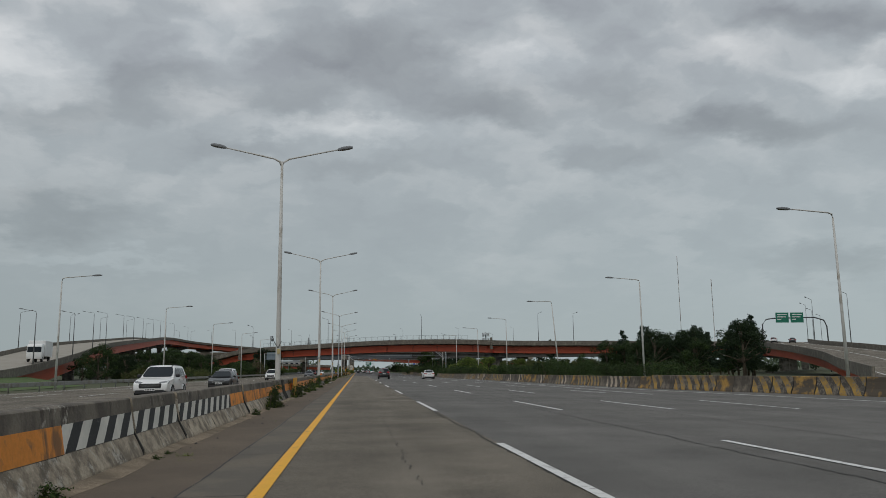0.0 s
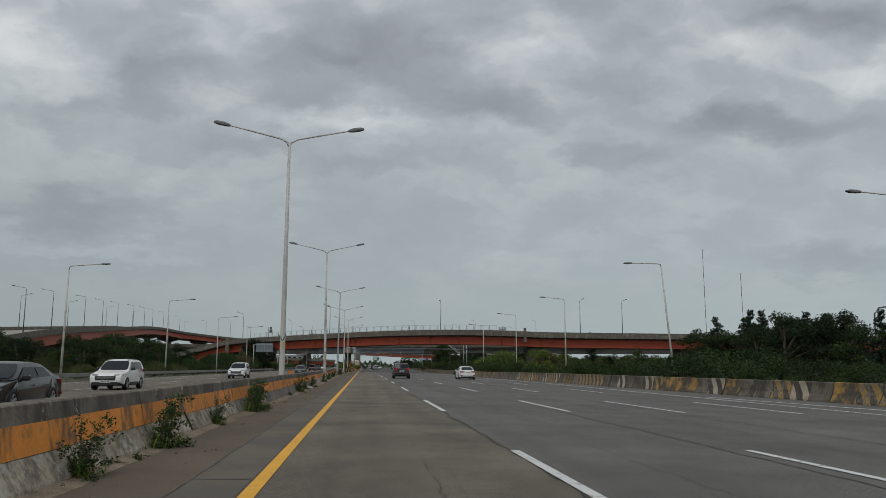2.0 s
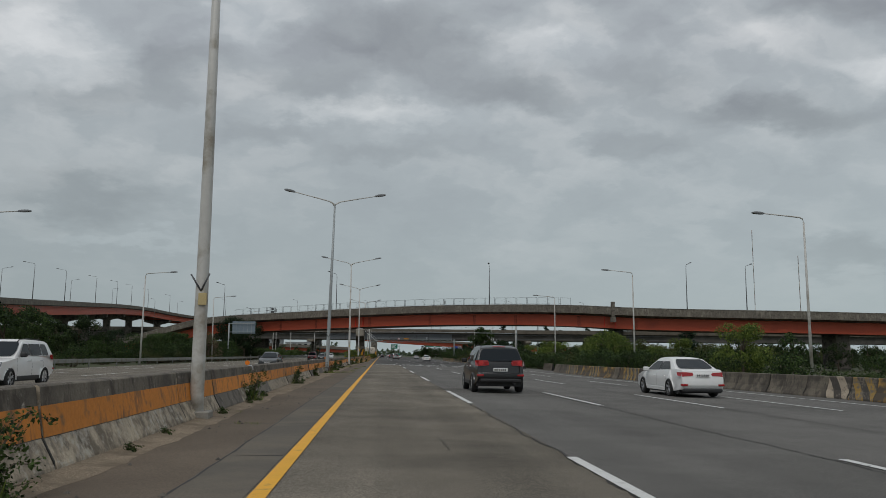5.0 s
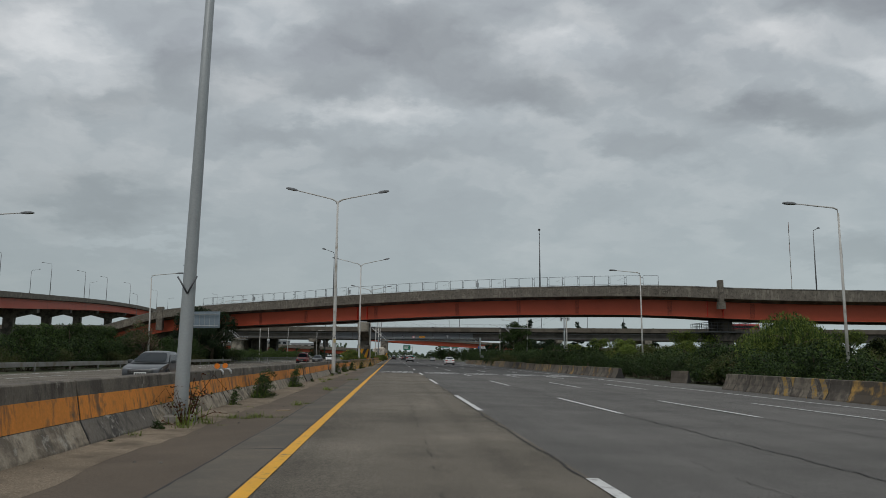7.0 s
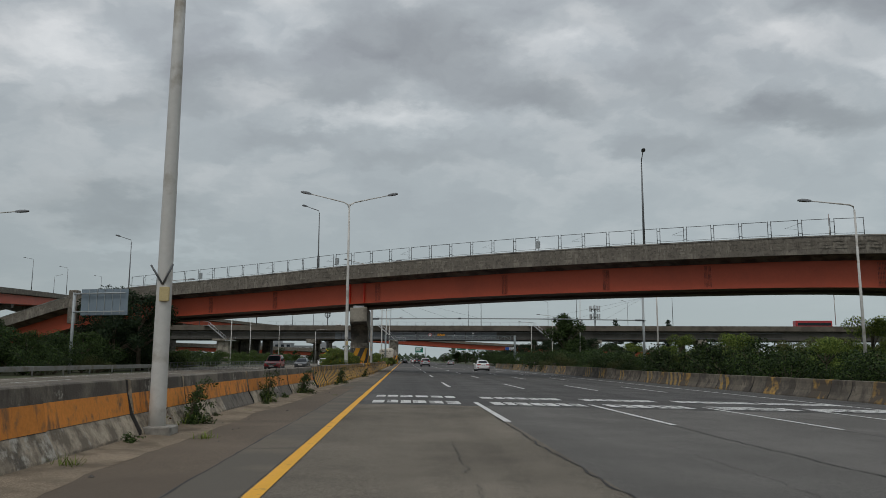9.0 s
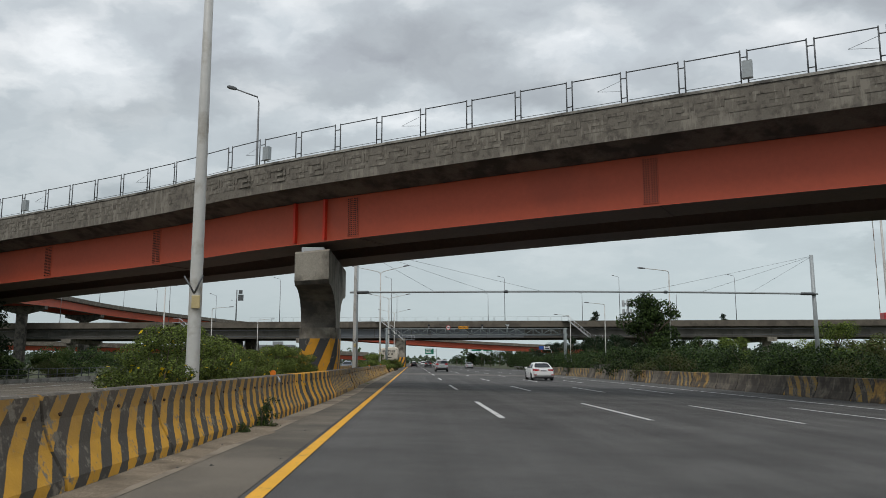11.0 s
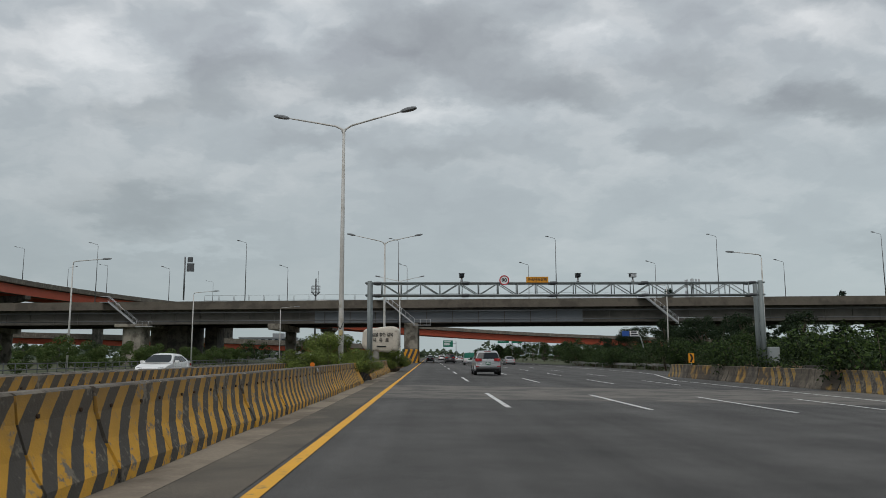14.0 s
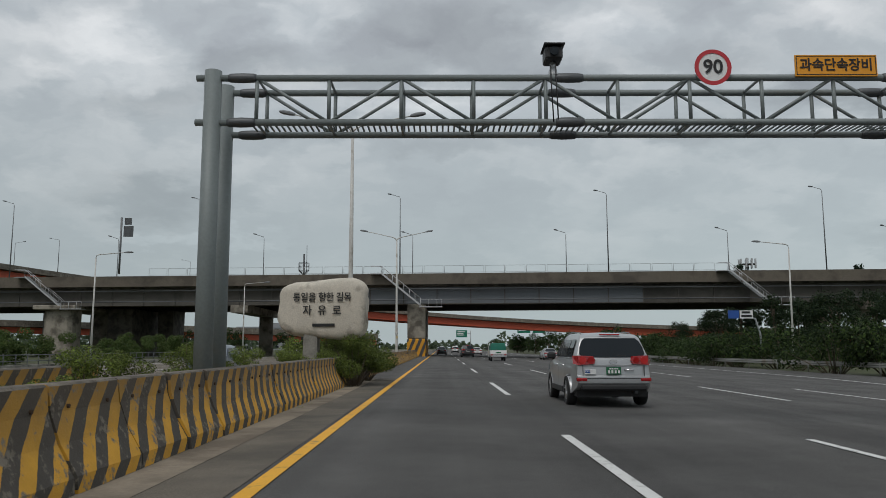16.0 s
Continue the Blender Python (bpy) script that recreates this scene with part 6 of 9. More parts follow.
prism(bm, [(-0.28, 0), (0.28, 0), (0.22, 1.75), (-0.22, 1.75)], (-3.75, 338.3, 0.01), (-3.75, 338.9, 0.01), (1, 0, 0))
solid("stone_plinth", bm, CONCRETE, "concrete plinth under the memorial boulder", "plinth")


# ---- round orange delineators on the median wall ----
def delineator(x, y, z):
    t = thing("delineator", "round orange reflector on a white bracket on the median wall", "reflector", "reflectors on the median wall", at=(x, y, z))
    bm = bmesh.new()
    cyl(bm, (0, 0, 0.11), (0, 0.025, 0.11), 0.07, n=18)
    part("disc", bm, AMBER, t)
    bm = bmesh.new()
    tube(bm, [(0.16, 0.02, -0.11), (0.15, 0.02, -0.03), (0.11, 0.02, 0.015), (0.02, 0.03, 0.02), (0, 0.04, 0.07)], [0.028, 0.028, 0.026, 0.022, 0.016], 8)
    part("bracket", bm, STEEL_PALE, t)


for x, y in ((-3.72, 79.1), (-3.72, 80.4), (-4.24, 157.1), (-4.24, 158.05), (-3.0, 237.4), (-3.03, 279.5), (-3.0, 318.6), (-4.0, 121), (-3.0, 300)):
    delineator(x, y, 0.9)

# ---- road signs ----
sg = thing("direction_sign", "large direction sign seen from its grey back on a steel post", "sign")
bm = bmesh.new()
cyl(bm, (-28.8, 246.4, -0.3), (-28.8, 246.4, 7.0), 0.13, n=10)
for z in (5.3, 6.9):
    cyl(bm, (-28.8, 246.3, z), (-23.9, 244.9, z), 0.06, n=8)
part("post", bm, STEEL, sg)
bm = bmesh.new()
prism(bm, [(0, 5.0), (0.06, 5.0), (0.06, 7.3), (0, 7.3)], (-28.2, 246.4, 0), (-23.7, 245.1, 0), (0, 1, 0))
part("panel", bm, SIGN_BACK, sg)
bm = bmesh.new()
for k in range(1, 6):
    s = k / 6
    prism(bm, [(-0.05, 5.05), (0, 5.05), (0, 7.25), (-0.05, 7.25)], (-28.2 + 4.5 * s, 246.4 - 1.3 * s, 0), (-28.15 + 4.5 * s, 246.38 - 1.3 * s, 0), (0, 1, 0))
part("rib", bm, STEEL, sg)

fs = thing("overhead_sign", "green direction signs on a dark arched frame over the far ramp", "sign")
bm = bmesh.new()
tube(bm, [(100.0, 181, 6.5), (100.2, 181, 11.5), (101.2, 181, 12.7), (103, 181, 13.0), (114, 181, 13.2), (116.5, 181, 12.5), (117.2, 181, 11), (117.4, 181, -0.4)], 0.16, 8)
part("frame", bm, STEEL_DARK, fs)
for x in (103.6, 107.5):
    bm = bmesh.new()
    box(bm, x, x + 3.4, 180.6, 180.7, 11.9, 14.4)
    pn = part("panel", bm, SIGN_GREEN, fs)
    bm = bmesh.new()
    for z, w in ((13.8, 2.6), (13.2, 2.2), (12.6, 1.0)):
        box(bm, x + 0.4, x + 0.4 + w, 180.56, 180.595, z, z + 0.22)
    part("lettering", bm, SIGN_WHITE, pn)

vs = thing("sign_mast", "tall dark mast with a small back-turned sign beside the grey bridge", "sign")
bm = bmesh.new()
cyl(bm, (-46.7, 424.9, 12.1), (-46.7, 424.9, 20.5), 0.16, n=8)
part("mast", bm, LAMP_GREY, vs)
bm = bmesh.new()
box(bm, -46.3, -44.9, 424.8, 424.95, 17.6, 19.2)
box(bm, -46.2, -45.2, 424.8, 424.95, 19.4, 20.4)
part("panel", bm, STEEL_DARK, vs)
bs = thing("guide_sign", "blue and white guide board on a bent post beside the trees", "sign")
bm = bmesh.new()
tube(bm, [(30.6, 385, -0.5), (30.6, 385, 2.5), (30.2, 385, 3.9), (29.2, 385, 4.3)], 0.09, 8)
part("post", bm, STEEL, bs)
for x, w, m in ((27.6, 1.0, SIGN_BLUE), (28.7, 1.2, SIGN_WHITE)):
    bm = bmesh.new()
    box(bm, x, x + w, 384.8, 384.9, 3.95, 4.7)
    part("panel", bm, m, bs)
bm = bmesh.new()
for x, w, z in ((28.85, 0.8, 4.42), (28.8, 1.0, 4.08)):
    box(bm, x, x + w, 384.77, 384.795, z, z + 0.2)
part("lettering", bm, INK, bs)
cv = thing("chevron_sign", "yellow chevron board with a black arrow on a short post", "sign", at=(27.6, 356.5, -0.5))
bm = bmesh.new()
cyl(bm, (0, 0.05, 0), (0, 0.05, 1.9), 0.04, n=8)
part("post", bm, STEEL, cv)
bm = bmesh.new()
box(bm, -0.30, 0.30, 0.0, 0.02, 1.0, 1.95)
part("board", bm, SIGN_YELLOW, cv)
bm = bmesh.new()
for s in (-1, 1):
    v = [bm.verts.new(p) for p in ((-0.2, -0.006, 1.475 + s * 0.42), (0.02, -0.006, 1.475 + s * 0.42), (0.22, -0.006, 1.475), (0.0, -0.006, 1.475))]
    bm.faces.new(v)
part("arrow", bm, INK, cv)

# a control box on the gantry's leg, a striped block at its foot and a low retaining wall behind the side wall
bm = bmesh.new()
box(bm, GX1 + 0.1, GX1 + 0.75, GY0 - 0.55, GY0 - 0.15, 0.75, 1.75, bevel=0.03)
solid("control_box", bm, STEEL, "grey steel control box fixed to the gantry's leg", "box")
bm = bmesh.new()
prism(bm, [(-0.3, 0), (0.3, 0), (0.22, 1.05), (-0.22, 1.05)], (20.4, 330.2, -0.42), (22.9, 322.4, -0.46), (1, 0, 0))
solid("striped_block", bm, STRIPE_PINK, "low concrete block with faded pinkish and black stripes", "barrier")
bm = bmesh.new()
for a, b, h in ((321.5, 313.6, 1.15), (313.4, 300.0, 1.45), (299.8, 286.0, 1.3)):
    prism(bm, [(-0.15, 0), (0.15, 0), (0.15, h), (-0.15, h)], (22.3, a, -0.5), (21.6, b, -0.45), (1, 0, 0))
solid("retaining_wall", bm, CONCRETE_DARK, "low dark stained retaining wall behind the roadside wall", "wall", kind="structure")

# green overhead signs far down the road
for x, y, z, w in ((7.0, 640, 7.2, 4.6), (30.0, 610, 8.4, 5.0), (36, 610, 8.4, 4.5)):
    t = thing("overhead_sign", "green overhead direction sign far down the road", "sign")
    bm = bmesh.new()
    box(bm, x, x + w, y, y + 0.15, z - 1.6, z + 1.4)
    pn = part("panel", bm, SIGN_GREEN, t)
    bm = bmesh.new()
    for zz, ww in ((0.6, 0.7), (-0.1, 0.55), (-0.8, 0.6)):
        box(bm, x + 0.5, x + 0.5 + w * ww, y - 0.03, y - 0.005, z + zz, z + zz + 0.35)
    part("lettering", bm, SIGN_WHITE, pn)
    bm = bmesh.new()
    cyl(bm, (x + w + 1.5, y + 0.4, -0.5), (x + w + 1.5, y + 0.4, z + 1.2), 0.18, n=8)
    cyl(bm, (x, y + 0.3, z), (x + w + 1.5, y + 0.3, z), 0.12, n=8)
    part("frame", bm, STEEL, t)

# ---- pale buildings far behind the bridges ----
BUILDING_PALE = mat("pale_facade", (0.42, 0.42, 0.41), 0.85, var=0.1, fine=2, coarse=0.1)
BUILDING_GREY = mat("grey_facade", (0.26, 0.27, 0.28), 0.85, var=0.1, fine=2, coarse=0.1)


def far_building(x, y, wide, deep, storeys, m, label):
    t = thing("building", label, "building", "far buildings")
    h = storeys * 3.2
    bm = bmesh.new()
    box(bm, x, x + wide, y, y + deep, -0.3, h)
    part("wall", bm, m, t)
    bm = bmesh.new()
    box(bm, x - 0.3, x + wide + 0.3, y - 0.3, y + deep + 0.3, h, h + 0.7)
    box(bm, x + wide * 0.6, x + wide * 0.8, y + 2, y + 6, h + 0.7, h + 3.0)
    part("roof", bm, BUILDING_GREY, t)
    bm = bmesh.new()
    n = int(wide / 4.2)
    box(bm, 0, 2.4, -0.06, 0.05, 0, 1.7)
    pane = mesh_of("window", bm, CAR_GLASS)
    for k in range(storeys):
        for i in range(n):
            part("window", pane, None, t).location = (x + 0.9 + i * wide / n, y, 0.9 + k * 3.2)


far_building(-72, 690, 26, 14, 3, BUILDING_PALE, "pale three-storey building far beyond the grey bridge")
far_building(-118, 760, 34, 16, 4, BUILDING_GREY, "grey four-storey building far beyond the grey bridge")

# ---- radio masts and antenna towers ----
MAST_RED = mat("pale_mast_red", (0.30, 0.235, 0.22), 0.7, var=0.1)
for x, y, h in ((317.5, 728.8, 111.0), (316.7, 656.2, 79.3)):
    t = thing("radio_mast", "very tall thin red and white radio mast", "mast", "radio masts")
    for k in range(12):
        bm = bmesh.new()
        cyl(bm, (x, y, h * k / 12), (x, y, h * (k + 1) / 12), 0.27, n=6)
        part("section", bm, MAST_RED if k % 2 else POLE, t)
tw = thing("antenna_tower", "slim pole carrying a ring of phone antennas", "mast", at=(89.5, 533.7, 0))
bm = bmesh.new()
cyl(bm, (0, 0, -0.5), (0, 0, 27), 0.5, 0.35, 10)
part("pole", bm, STEEL, tw)
for z in (21.5, 25.2):
    for k in range(9):
        a = 2 * math.pi * k / 9
        bm = bmesh.new()
        box(bm, 2.3 * math.cos(a) - 0.2, 2.3 * math.cos(a) + 0.2, 2.3 * math.sin(a) - 0.2, 2.3 * math.sin(a) + 0.2, z - 1.2, z + 1.4)
        part("antenna", bm, STEEL_PALE, tw)
    bm = bmesh.new()
    cyl(bm, (0, 0, z - 0.2), (0, 0, z), 2.3, n=18)
    part("ring", bm, STEEL_DARK, tw)
tw = thing("camera_tower", "slim dark pole with a small ringed platform", "mast", at=(-29.9, 482.4, 0))
bm = bmesh.new()
cyl(bm, (0, 0, -0.3), (0, 0, 22), 0.28, 0.2, 8)
cyl(bm, (0.6, 0, 18), (0.6, 0, 24), 0.06, n=5)
part("pole", bm, STEEL_DARK, tw)
bm = bmesh.new()
for k in range(8):
    a = math.pi * k / 4
    c, s = math.cos(a), math.sin(a)
    cyl(bm, (0.2 * c, 0.2 * s, 17.4), (1.15 * c, 1.15 * s, 18.3), 0.07, n=5)
    cyl(bm, (1.15 * c, 1.15 * s, 18.2), (1.15 * c, 1.15 * s, 20.0), 0.05, n=5)
    for z in (18.3, 19.2, 20.0):
        b = a + math.pi / 4
        cyl(bm, (1.15 * c, 1.15 * s, z), (1.15 * math.cos(b), 1.15 * math.sin(b), z), 0.05, n=5)
part("basket", bm, STEEL_DARK, tw)


# ---- trees and bushes ----
def leaf_cloud(centres, radii, count, size, seed, flat=0.7, droop=0.0):
    """Many small leaf blades round clump centres, as plain vertex and face lists."""
    r = np.random.default_rng(seed)
    centres, radii = np.array(centres, float), np.array(radii, float)
    w = radii ** 2
    which = r.choice(len(centres), count, p=w / w.sum())
    d = r.normal(size=(count, 3))
    d /= np.linalg.norm(d, axis=1)[:, None]
    rad = radii[which] * (0.55 + 0.5 * r.random(count) ** 0.6)
    c = centres[which] + d * rad[:, None] * np.array([1, 1, flat])
    n = d + r.normal(size=(count, 3)) * 0.6 + np.array([0, 0, 0.5 - droop])
    n /= np.linalg.norm(n, axis=1)[:, None]
    u = np.cross(n, r.normal(size=(count, 3)))
    u /= np.linalg.norm(u, axis=1)[:, None] + 1e-9
    v = np.cross(n, u)
    s = size * (0.6 + 0.8 * r.random(count))[:, None]
    lean = np.zeros((count, 3))
    lean[:, 2] = -droop
    tip = u + lean
    quad = np.stack([c - u * s * 0.6, c + v * s * 0.38, c + tip * s * 0.8, c - v * s * 0.38], 1).reshape(-1, 3)
    return quad, np.arange(count * 4).reshape(-1, 4)


def crown_mesh(name, clouds):
    """clouds: (vertices, faces, material)."""
    vs, fs, mi, mats, base = [], [], [], [], 0
    for q, f, m in clouds:
        vs.append(q)
        fs.append(f + base)
        mi += [len(mats)] * len(f)
        mats.append(m)
        base += len(q)
    me = bpy.data.meshes.new(name)
    me.from_pydata(np.concatenate(vs).tolist(), [], np.concatenate(fs).tolist())
    for m in mats:
        me.materials.append(m)
    me.polygons.foreach_set("material_index", mi)
    return me


def broadleaf(seed, height, spread, label, mats=(LEAF, LEAF_DARK), count=4200, size=0.2, clear=0.18, droop=0.0, name="tree", flat=0.75, nclump=26):
    r = random.Random(seed)
    t = thing(name, label, "tree" if name == "tree" else name)
    bm = bmesh.new()
    tube(bm, [(0, 0, -0.3), (0.05, 0, height * 0.25), (-0.05, 0.05, height * 0.55), (0, 0, height * 0.8)], [height * 0.028, height * 0.022, height * 0.014, height * 0.006], 8)
    centres, radii = [], []
    for k in range(nclump):
        z = height * (clear + (0.95 - clear) * r.random() ** 0.85)
        f = (z / height - clear) / (1 - clear)
        wide = spread * (0.55 + 0.6 * math.sin(math.pi * min(1, f * 0.9 + 0.12))) * (1.0 if f < 0.75 else 0.75)
        a, q = r.uniform(0, 2 * math.pi), wide * r.uniform(0.25, 0.95)
        c = (q * math.cos(a), q * math.sin(a), z)
        centres.append(c)
        radii.append(spread * r.uniform(0.22, 0.42))
        if k % 2 == 0:
            tube(bm, [(0, 0, z * 0.6), (c[0] * 0.5, c[1] * 0.5, z * 0.82), c], [height * 0.012, height * 0.008, height * 0.003], 5)
    part("trunk", bm, BARK, t)
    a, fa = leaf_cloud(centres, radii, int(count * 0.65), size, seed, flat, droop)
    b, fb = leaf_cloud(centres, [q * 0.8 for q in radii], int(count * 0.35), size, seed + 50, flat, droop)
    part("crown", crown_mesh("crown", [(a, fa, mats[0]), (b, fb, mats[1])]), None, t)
    return t


def bush(seed, height, spread, label, mats=(LEAF, LEAF_LIGHT), count=3600, size=0.088, flowers=0):
    r = random.Random(seed)
    t = thing("bush", label, "bush")
    bm = bmesh.new()
    centres, radii = [], []
    for k in range(16):
        a, q = r.uniform(0, 2 * math.pi), spread * r.random() ** 0.5
        z = height * (0.25 + 0.65 * r.random() * (1 - 0.45 * (q / spread) ** 2))
        c = (q * math.cos(a), q * math.sin(a), z)
        centres.append(c)
        radii.append(min(spread, height) * r.uniform(0.22, 0.40))
        tube(bm, [(c[0] * 0.15, c[1] * 0.15, -0.05), (c[0] * 0.6, c[1] * 0.6, z * 0.6), (c[0] * 1.1, c[1] * 1.1, z * 1.15)], [0.025, 0.016, 0.005], 4)
    part("stem", bm, BARK, t)
    a, fa = leaf_cloud(centres, radii, int(count * 0.6), size, seed)
    b, fb = leaf_cloud(centres, [q * 1.1 for q in radii], int(count * 0.4), size, seed + 7)
    clouds = [(a, fa, mats[0]), (b, fb, mats[1])]
    if flowers:
        c, fc = leaf_cloud(centres, [q * 1.15 for q in radii], flowers, 0.07, seed + 9)
        clouds.append((c, fc, FLOWER))
    part("foliage", crown_mesh("foliage", clouds), None, t)
    return t


def conifer(seed, height, spread, label):
    r = random.Random(seed)
    t = thing("tree", label, "tree")
    bm = bmesh.new()
    tube(bm, [(0, 0, -0.3), (0, 0, height * 0.5), (0, 0, height)], [height * 0.022, height * 0.015, 0.02], 7)
    centres, radii = [], []
    for k in range(34):
        f = (k + r.random()) / 34
        z = height * (0.22 + 0.78 * f)
        q = spread * (1.05 - f) * r.uniform(0.45, 1.0)
        a = r.uniform(0, 2 * math.pi)
        c = (q * math.cos(a), q * math.sin(a), z)
        centres.append(c)
        radii.append(spread * (0.2 + 0.24 * (1 - f)))
        tube(bm, [(0, 0, z - 0.1), c], [0.05, 0.015], 4)
    part("trunk", bm, BARK, t)
    a, fa = leaf_cloud(centres, radii, 3600, 0.22, seed, 0.45)
    part("crown", crown_mesh("crown", [(a, fa, NEEDLE)]), None, t)
    return t


def willow(seed, height, spread, label):
    """Arching limbs hung with long strands of narrow leaves."""
    r = np.random.default_rng(seed)
    t = thing("tree", label, "tree")
    bm = bmesh.new()
    tube(bm, [(0, 0, -0.3), (0.1, 0, height * 0.3), (0, 0.1, height * 0.62)], [height * 0.035, height * 0.028, height * 0.016], 8)
    quads = []
    for k in range(330):
        a = r.uniform(0, 2 * np.pi)
        out_ = spread * r.uniform(0.12, 1.0) ** 0.7
        top = height * (1.0 - 0.30 * (out_ / spread) ** 2) * r.uniform(0.86, 1.04)
        fall_ = top * r.uniform(0.35, 0.85)
        if k % 22 == 0:
            tube(bm, [(0, 0, height * 0.5), (0.5 * out_ * np.cos(a), 0.5 * out_ * np.sin(a), top * 0.92), (out_ * np.cos(a), out_ * np.sin(a), top * 0.94)], [height * 0.014, height * 0.009, 0.012], 5)
        n = int(fall_ / 0.10) + 6
        f = np.linspace(0, 1, n)
        reach = out_ * (0.55 + 0.5 * np.minimum(1, f * 3))
        c = np.stack([reach * np.cos(a) + 0.10 * np.sin(f * 5 + k), reach * np.sin(a) + 0.10 * np.cos(f * 4 + k), top - fall_ * np.maximum(0, f - 0.10) ** 1.2], 1) + r.normal(0, 0.045, (n, 3))
        d = np.array([0, 0, -1.0]) + r.normal(0, 0.45, (n, 3))
        d /= np.linalg.norm(d, axis=1)[:, None]
        w = np.cross(d, r.normal(size=(n, 3)))
        w /= np.linalg.norm(w, axis=1)[:, None]
        quads.append(np.stack([c - d * 0.10, c + w * 0.024, c + d * 0.13, c - w * 0.024], 1).reshape(-1, 3))
    part("trunk", bm, BARK, t)
    q = np.concatenate(quads)
    half = len(q) // 8 * 4
    part("crown", crown_mesh("crown", [(q[:half], np.arange(half).reshape(-1, 4), LEAF_LIGHT), (q[half:], np.arange(len(q) - half).reshape(-1, 4), LEAF)]), None, t)
    return t


rng = random.Random(21)


def plant(proto, places, turn=None, used=[]):
    """The first place takes the tree itself, the rest take copies."""
    for x, y, s in places:
        m = pose(x, y, gz(x, y) - 0.12, 0, 0, rng.uniform(0, 360) if turn is None else turn + rng.uniform(-9, 9)) @ Matrix.Diagonal((s * rng.uniform(0.9, 1.1), s * rng.uniform(0.9, 1.1), s, 1))
        if proto.name in used:
            copy_thing(proto, m)
        else:
            used.append(proto.name)
            proto.matrix_basis = m


def scatter(protos, n, x0, x1, y0, y1, s0, s1, seed, edge=None):
    r = random.Random(seed)
    for k in range(n):
        x, y = r.uniform(x0, x1), y0 + (y1 - y0) * (k + r.random()) / n
        if edge:
            x = edge(y, r.random())
        plant(r.choice(protos), [(x, y, r.uniform(s0, s1))])


def thicket(label, n, x0, x1, y0, y1, h0, h1, leaves, size, mats, seed):
    """Bushes grown into one another, too many to tell apart."""
    r = random.Random(seed)
    centres, radii = [], []
    for k in range(n):
        x, y, h = r.uniform(x0, x1), r.uniform(y0, y1), r.uniform(h0, h1)
        for i in range(7):
            f = (i + r.random()) / 7
            q = 0.62 * h * (1.05 - 0.6 * f)
            a = r.uniform(0, 2 * math.pi)
            centres.append((x + q * math.cos(a), y + q * math.sin(a), gz(x, y) + h * (0.12 + 0.8 * f)))
            radii.append(h * r.uniform(0.17, 0.30))
    a, fa = leaf_cloud(centres, radii, int(leaves * 0.6), size, seed)
    b, fb = leaf_cloud(centres, radii, int(leaves * 0.4), size, seed + 1)
    tagged(new("thicket", crown_mesh("thicket", [(a, fa, mats[0]), (b, fb, mats[1])])), label, "thicket", kind="stuff")


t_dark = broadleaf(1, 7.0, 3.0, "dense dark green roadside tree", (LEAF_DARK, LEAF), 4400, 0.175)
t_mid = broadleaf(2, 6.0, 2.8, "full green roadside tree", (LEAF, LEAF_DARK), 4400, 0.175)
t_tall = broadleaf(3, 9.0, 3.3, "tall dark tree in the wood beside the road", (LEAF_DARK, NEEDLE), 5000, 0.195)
t_far = broadleaf(6, 7.5, 3.1, "dark green tree in the distance", (LEAF_DARK, LEAF), 1700, 0.30)
t_light = broadleaf(4, 4.5, 2.3, "young light green willow-like tree", (LEAF_LIGHT, LEAF), 9000, 0.10, 0.1, 0.7)
t_big = broadleaf(5, 9.5, 3.4, "large-leaved tree standing alone beyond the side wall", (LEAF, LEAF_DARK), 9000, 0.22, 0.16, 0.3, nclump=34)
b_low = bush(11, 1.6, 1.5, "low green bush on the verge", (LEAF, LEAF_DARK), 2700, 0.084)
b_olive = bush(12, 2.2, 1.8, "olive green bush on the verge", (LEAF_DUSTY, LEAF_DRY), 2900, 0.09)
b_dark = bush(13, 2.6, 2.0, "dense dark bush on the verge", (LEAF_DARK, LEAF), 3400, 0.098)
pine = conifer(31, 9.0, 2.3, "dark conifer rising behind the bridges")
# left side, behind the guard rail
scatter([t_dark, t_mid, t_dark], 24, 0, 0, 120, 200, 0.65, 0.95, 5, lambda y, r: -32 - 9 * r)
scatter([b_dark, b_low, b_olive], 44, 0, 0, 112, 300, 0.8, 1.3, 6, lambda y, r: -28 - 5 * r)
scatter([t_far], 16, 0, 0, 150, 300, 0.55, 0.75, 7, lambda y, r: -42 - 14 * r)
plant(t_dark, [(-35.5, 152, 1.0), (-37, 158, 1.05), (-38.5, 165, 1.1), (-36, 171, 1.0), (-40, 147, 0.95), (-34.5, 144, 0.85), (-37, 180, 1.02), (-39, 187, 1.05), (-36.5, 194, 0.98), (-40, 176, 1.1), (-41, 198, 0.9)])
scatter([t_mid, t_dark], 12, 0, 0, 196, 252, 0.55, 0.8, 28, lambda y, r: -30 - 6 * r)
plant(t_tall, [(-31.5, 276.0, 0.8), (-34.5, 281.0, 0.85), (-30.5, 270.5, 0.75), (31.5, 413, 0.75), (34.5, 406, 0.95), (38, 399, 1.1), (41, 391, 1.1), (44.5, 384, 1.1), (38, 414, 1.0), (43, 404, 1.1), (47, 395, 1.15), (50, 378, 1.1), (48, 408, 1.1), (-28.9, 264.0, 1.25), (-30.0, 259.5, 1.0), (-31.8, 263.0, 1.3), (-34, 268, 0.9)])
thicket("dark green thicket behind the opposite guard rail", 44, -43, -29.5, 262, 420, 1.9, 3.2, 95000, 0.125, (LEAF, LEAF_DUSTY), 8)
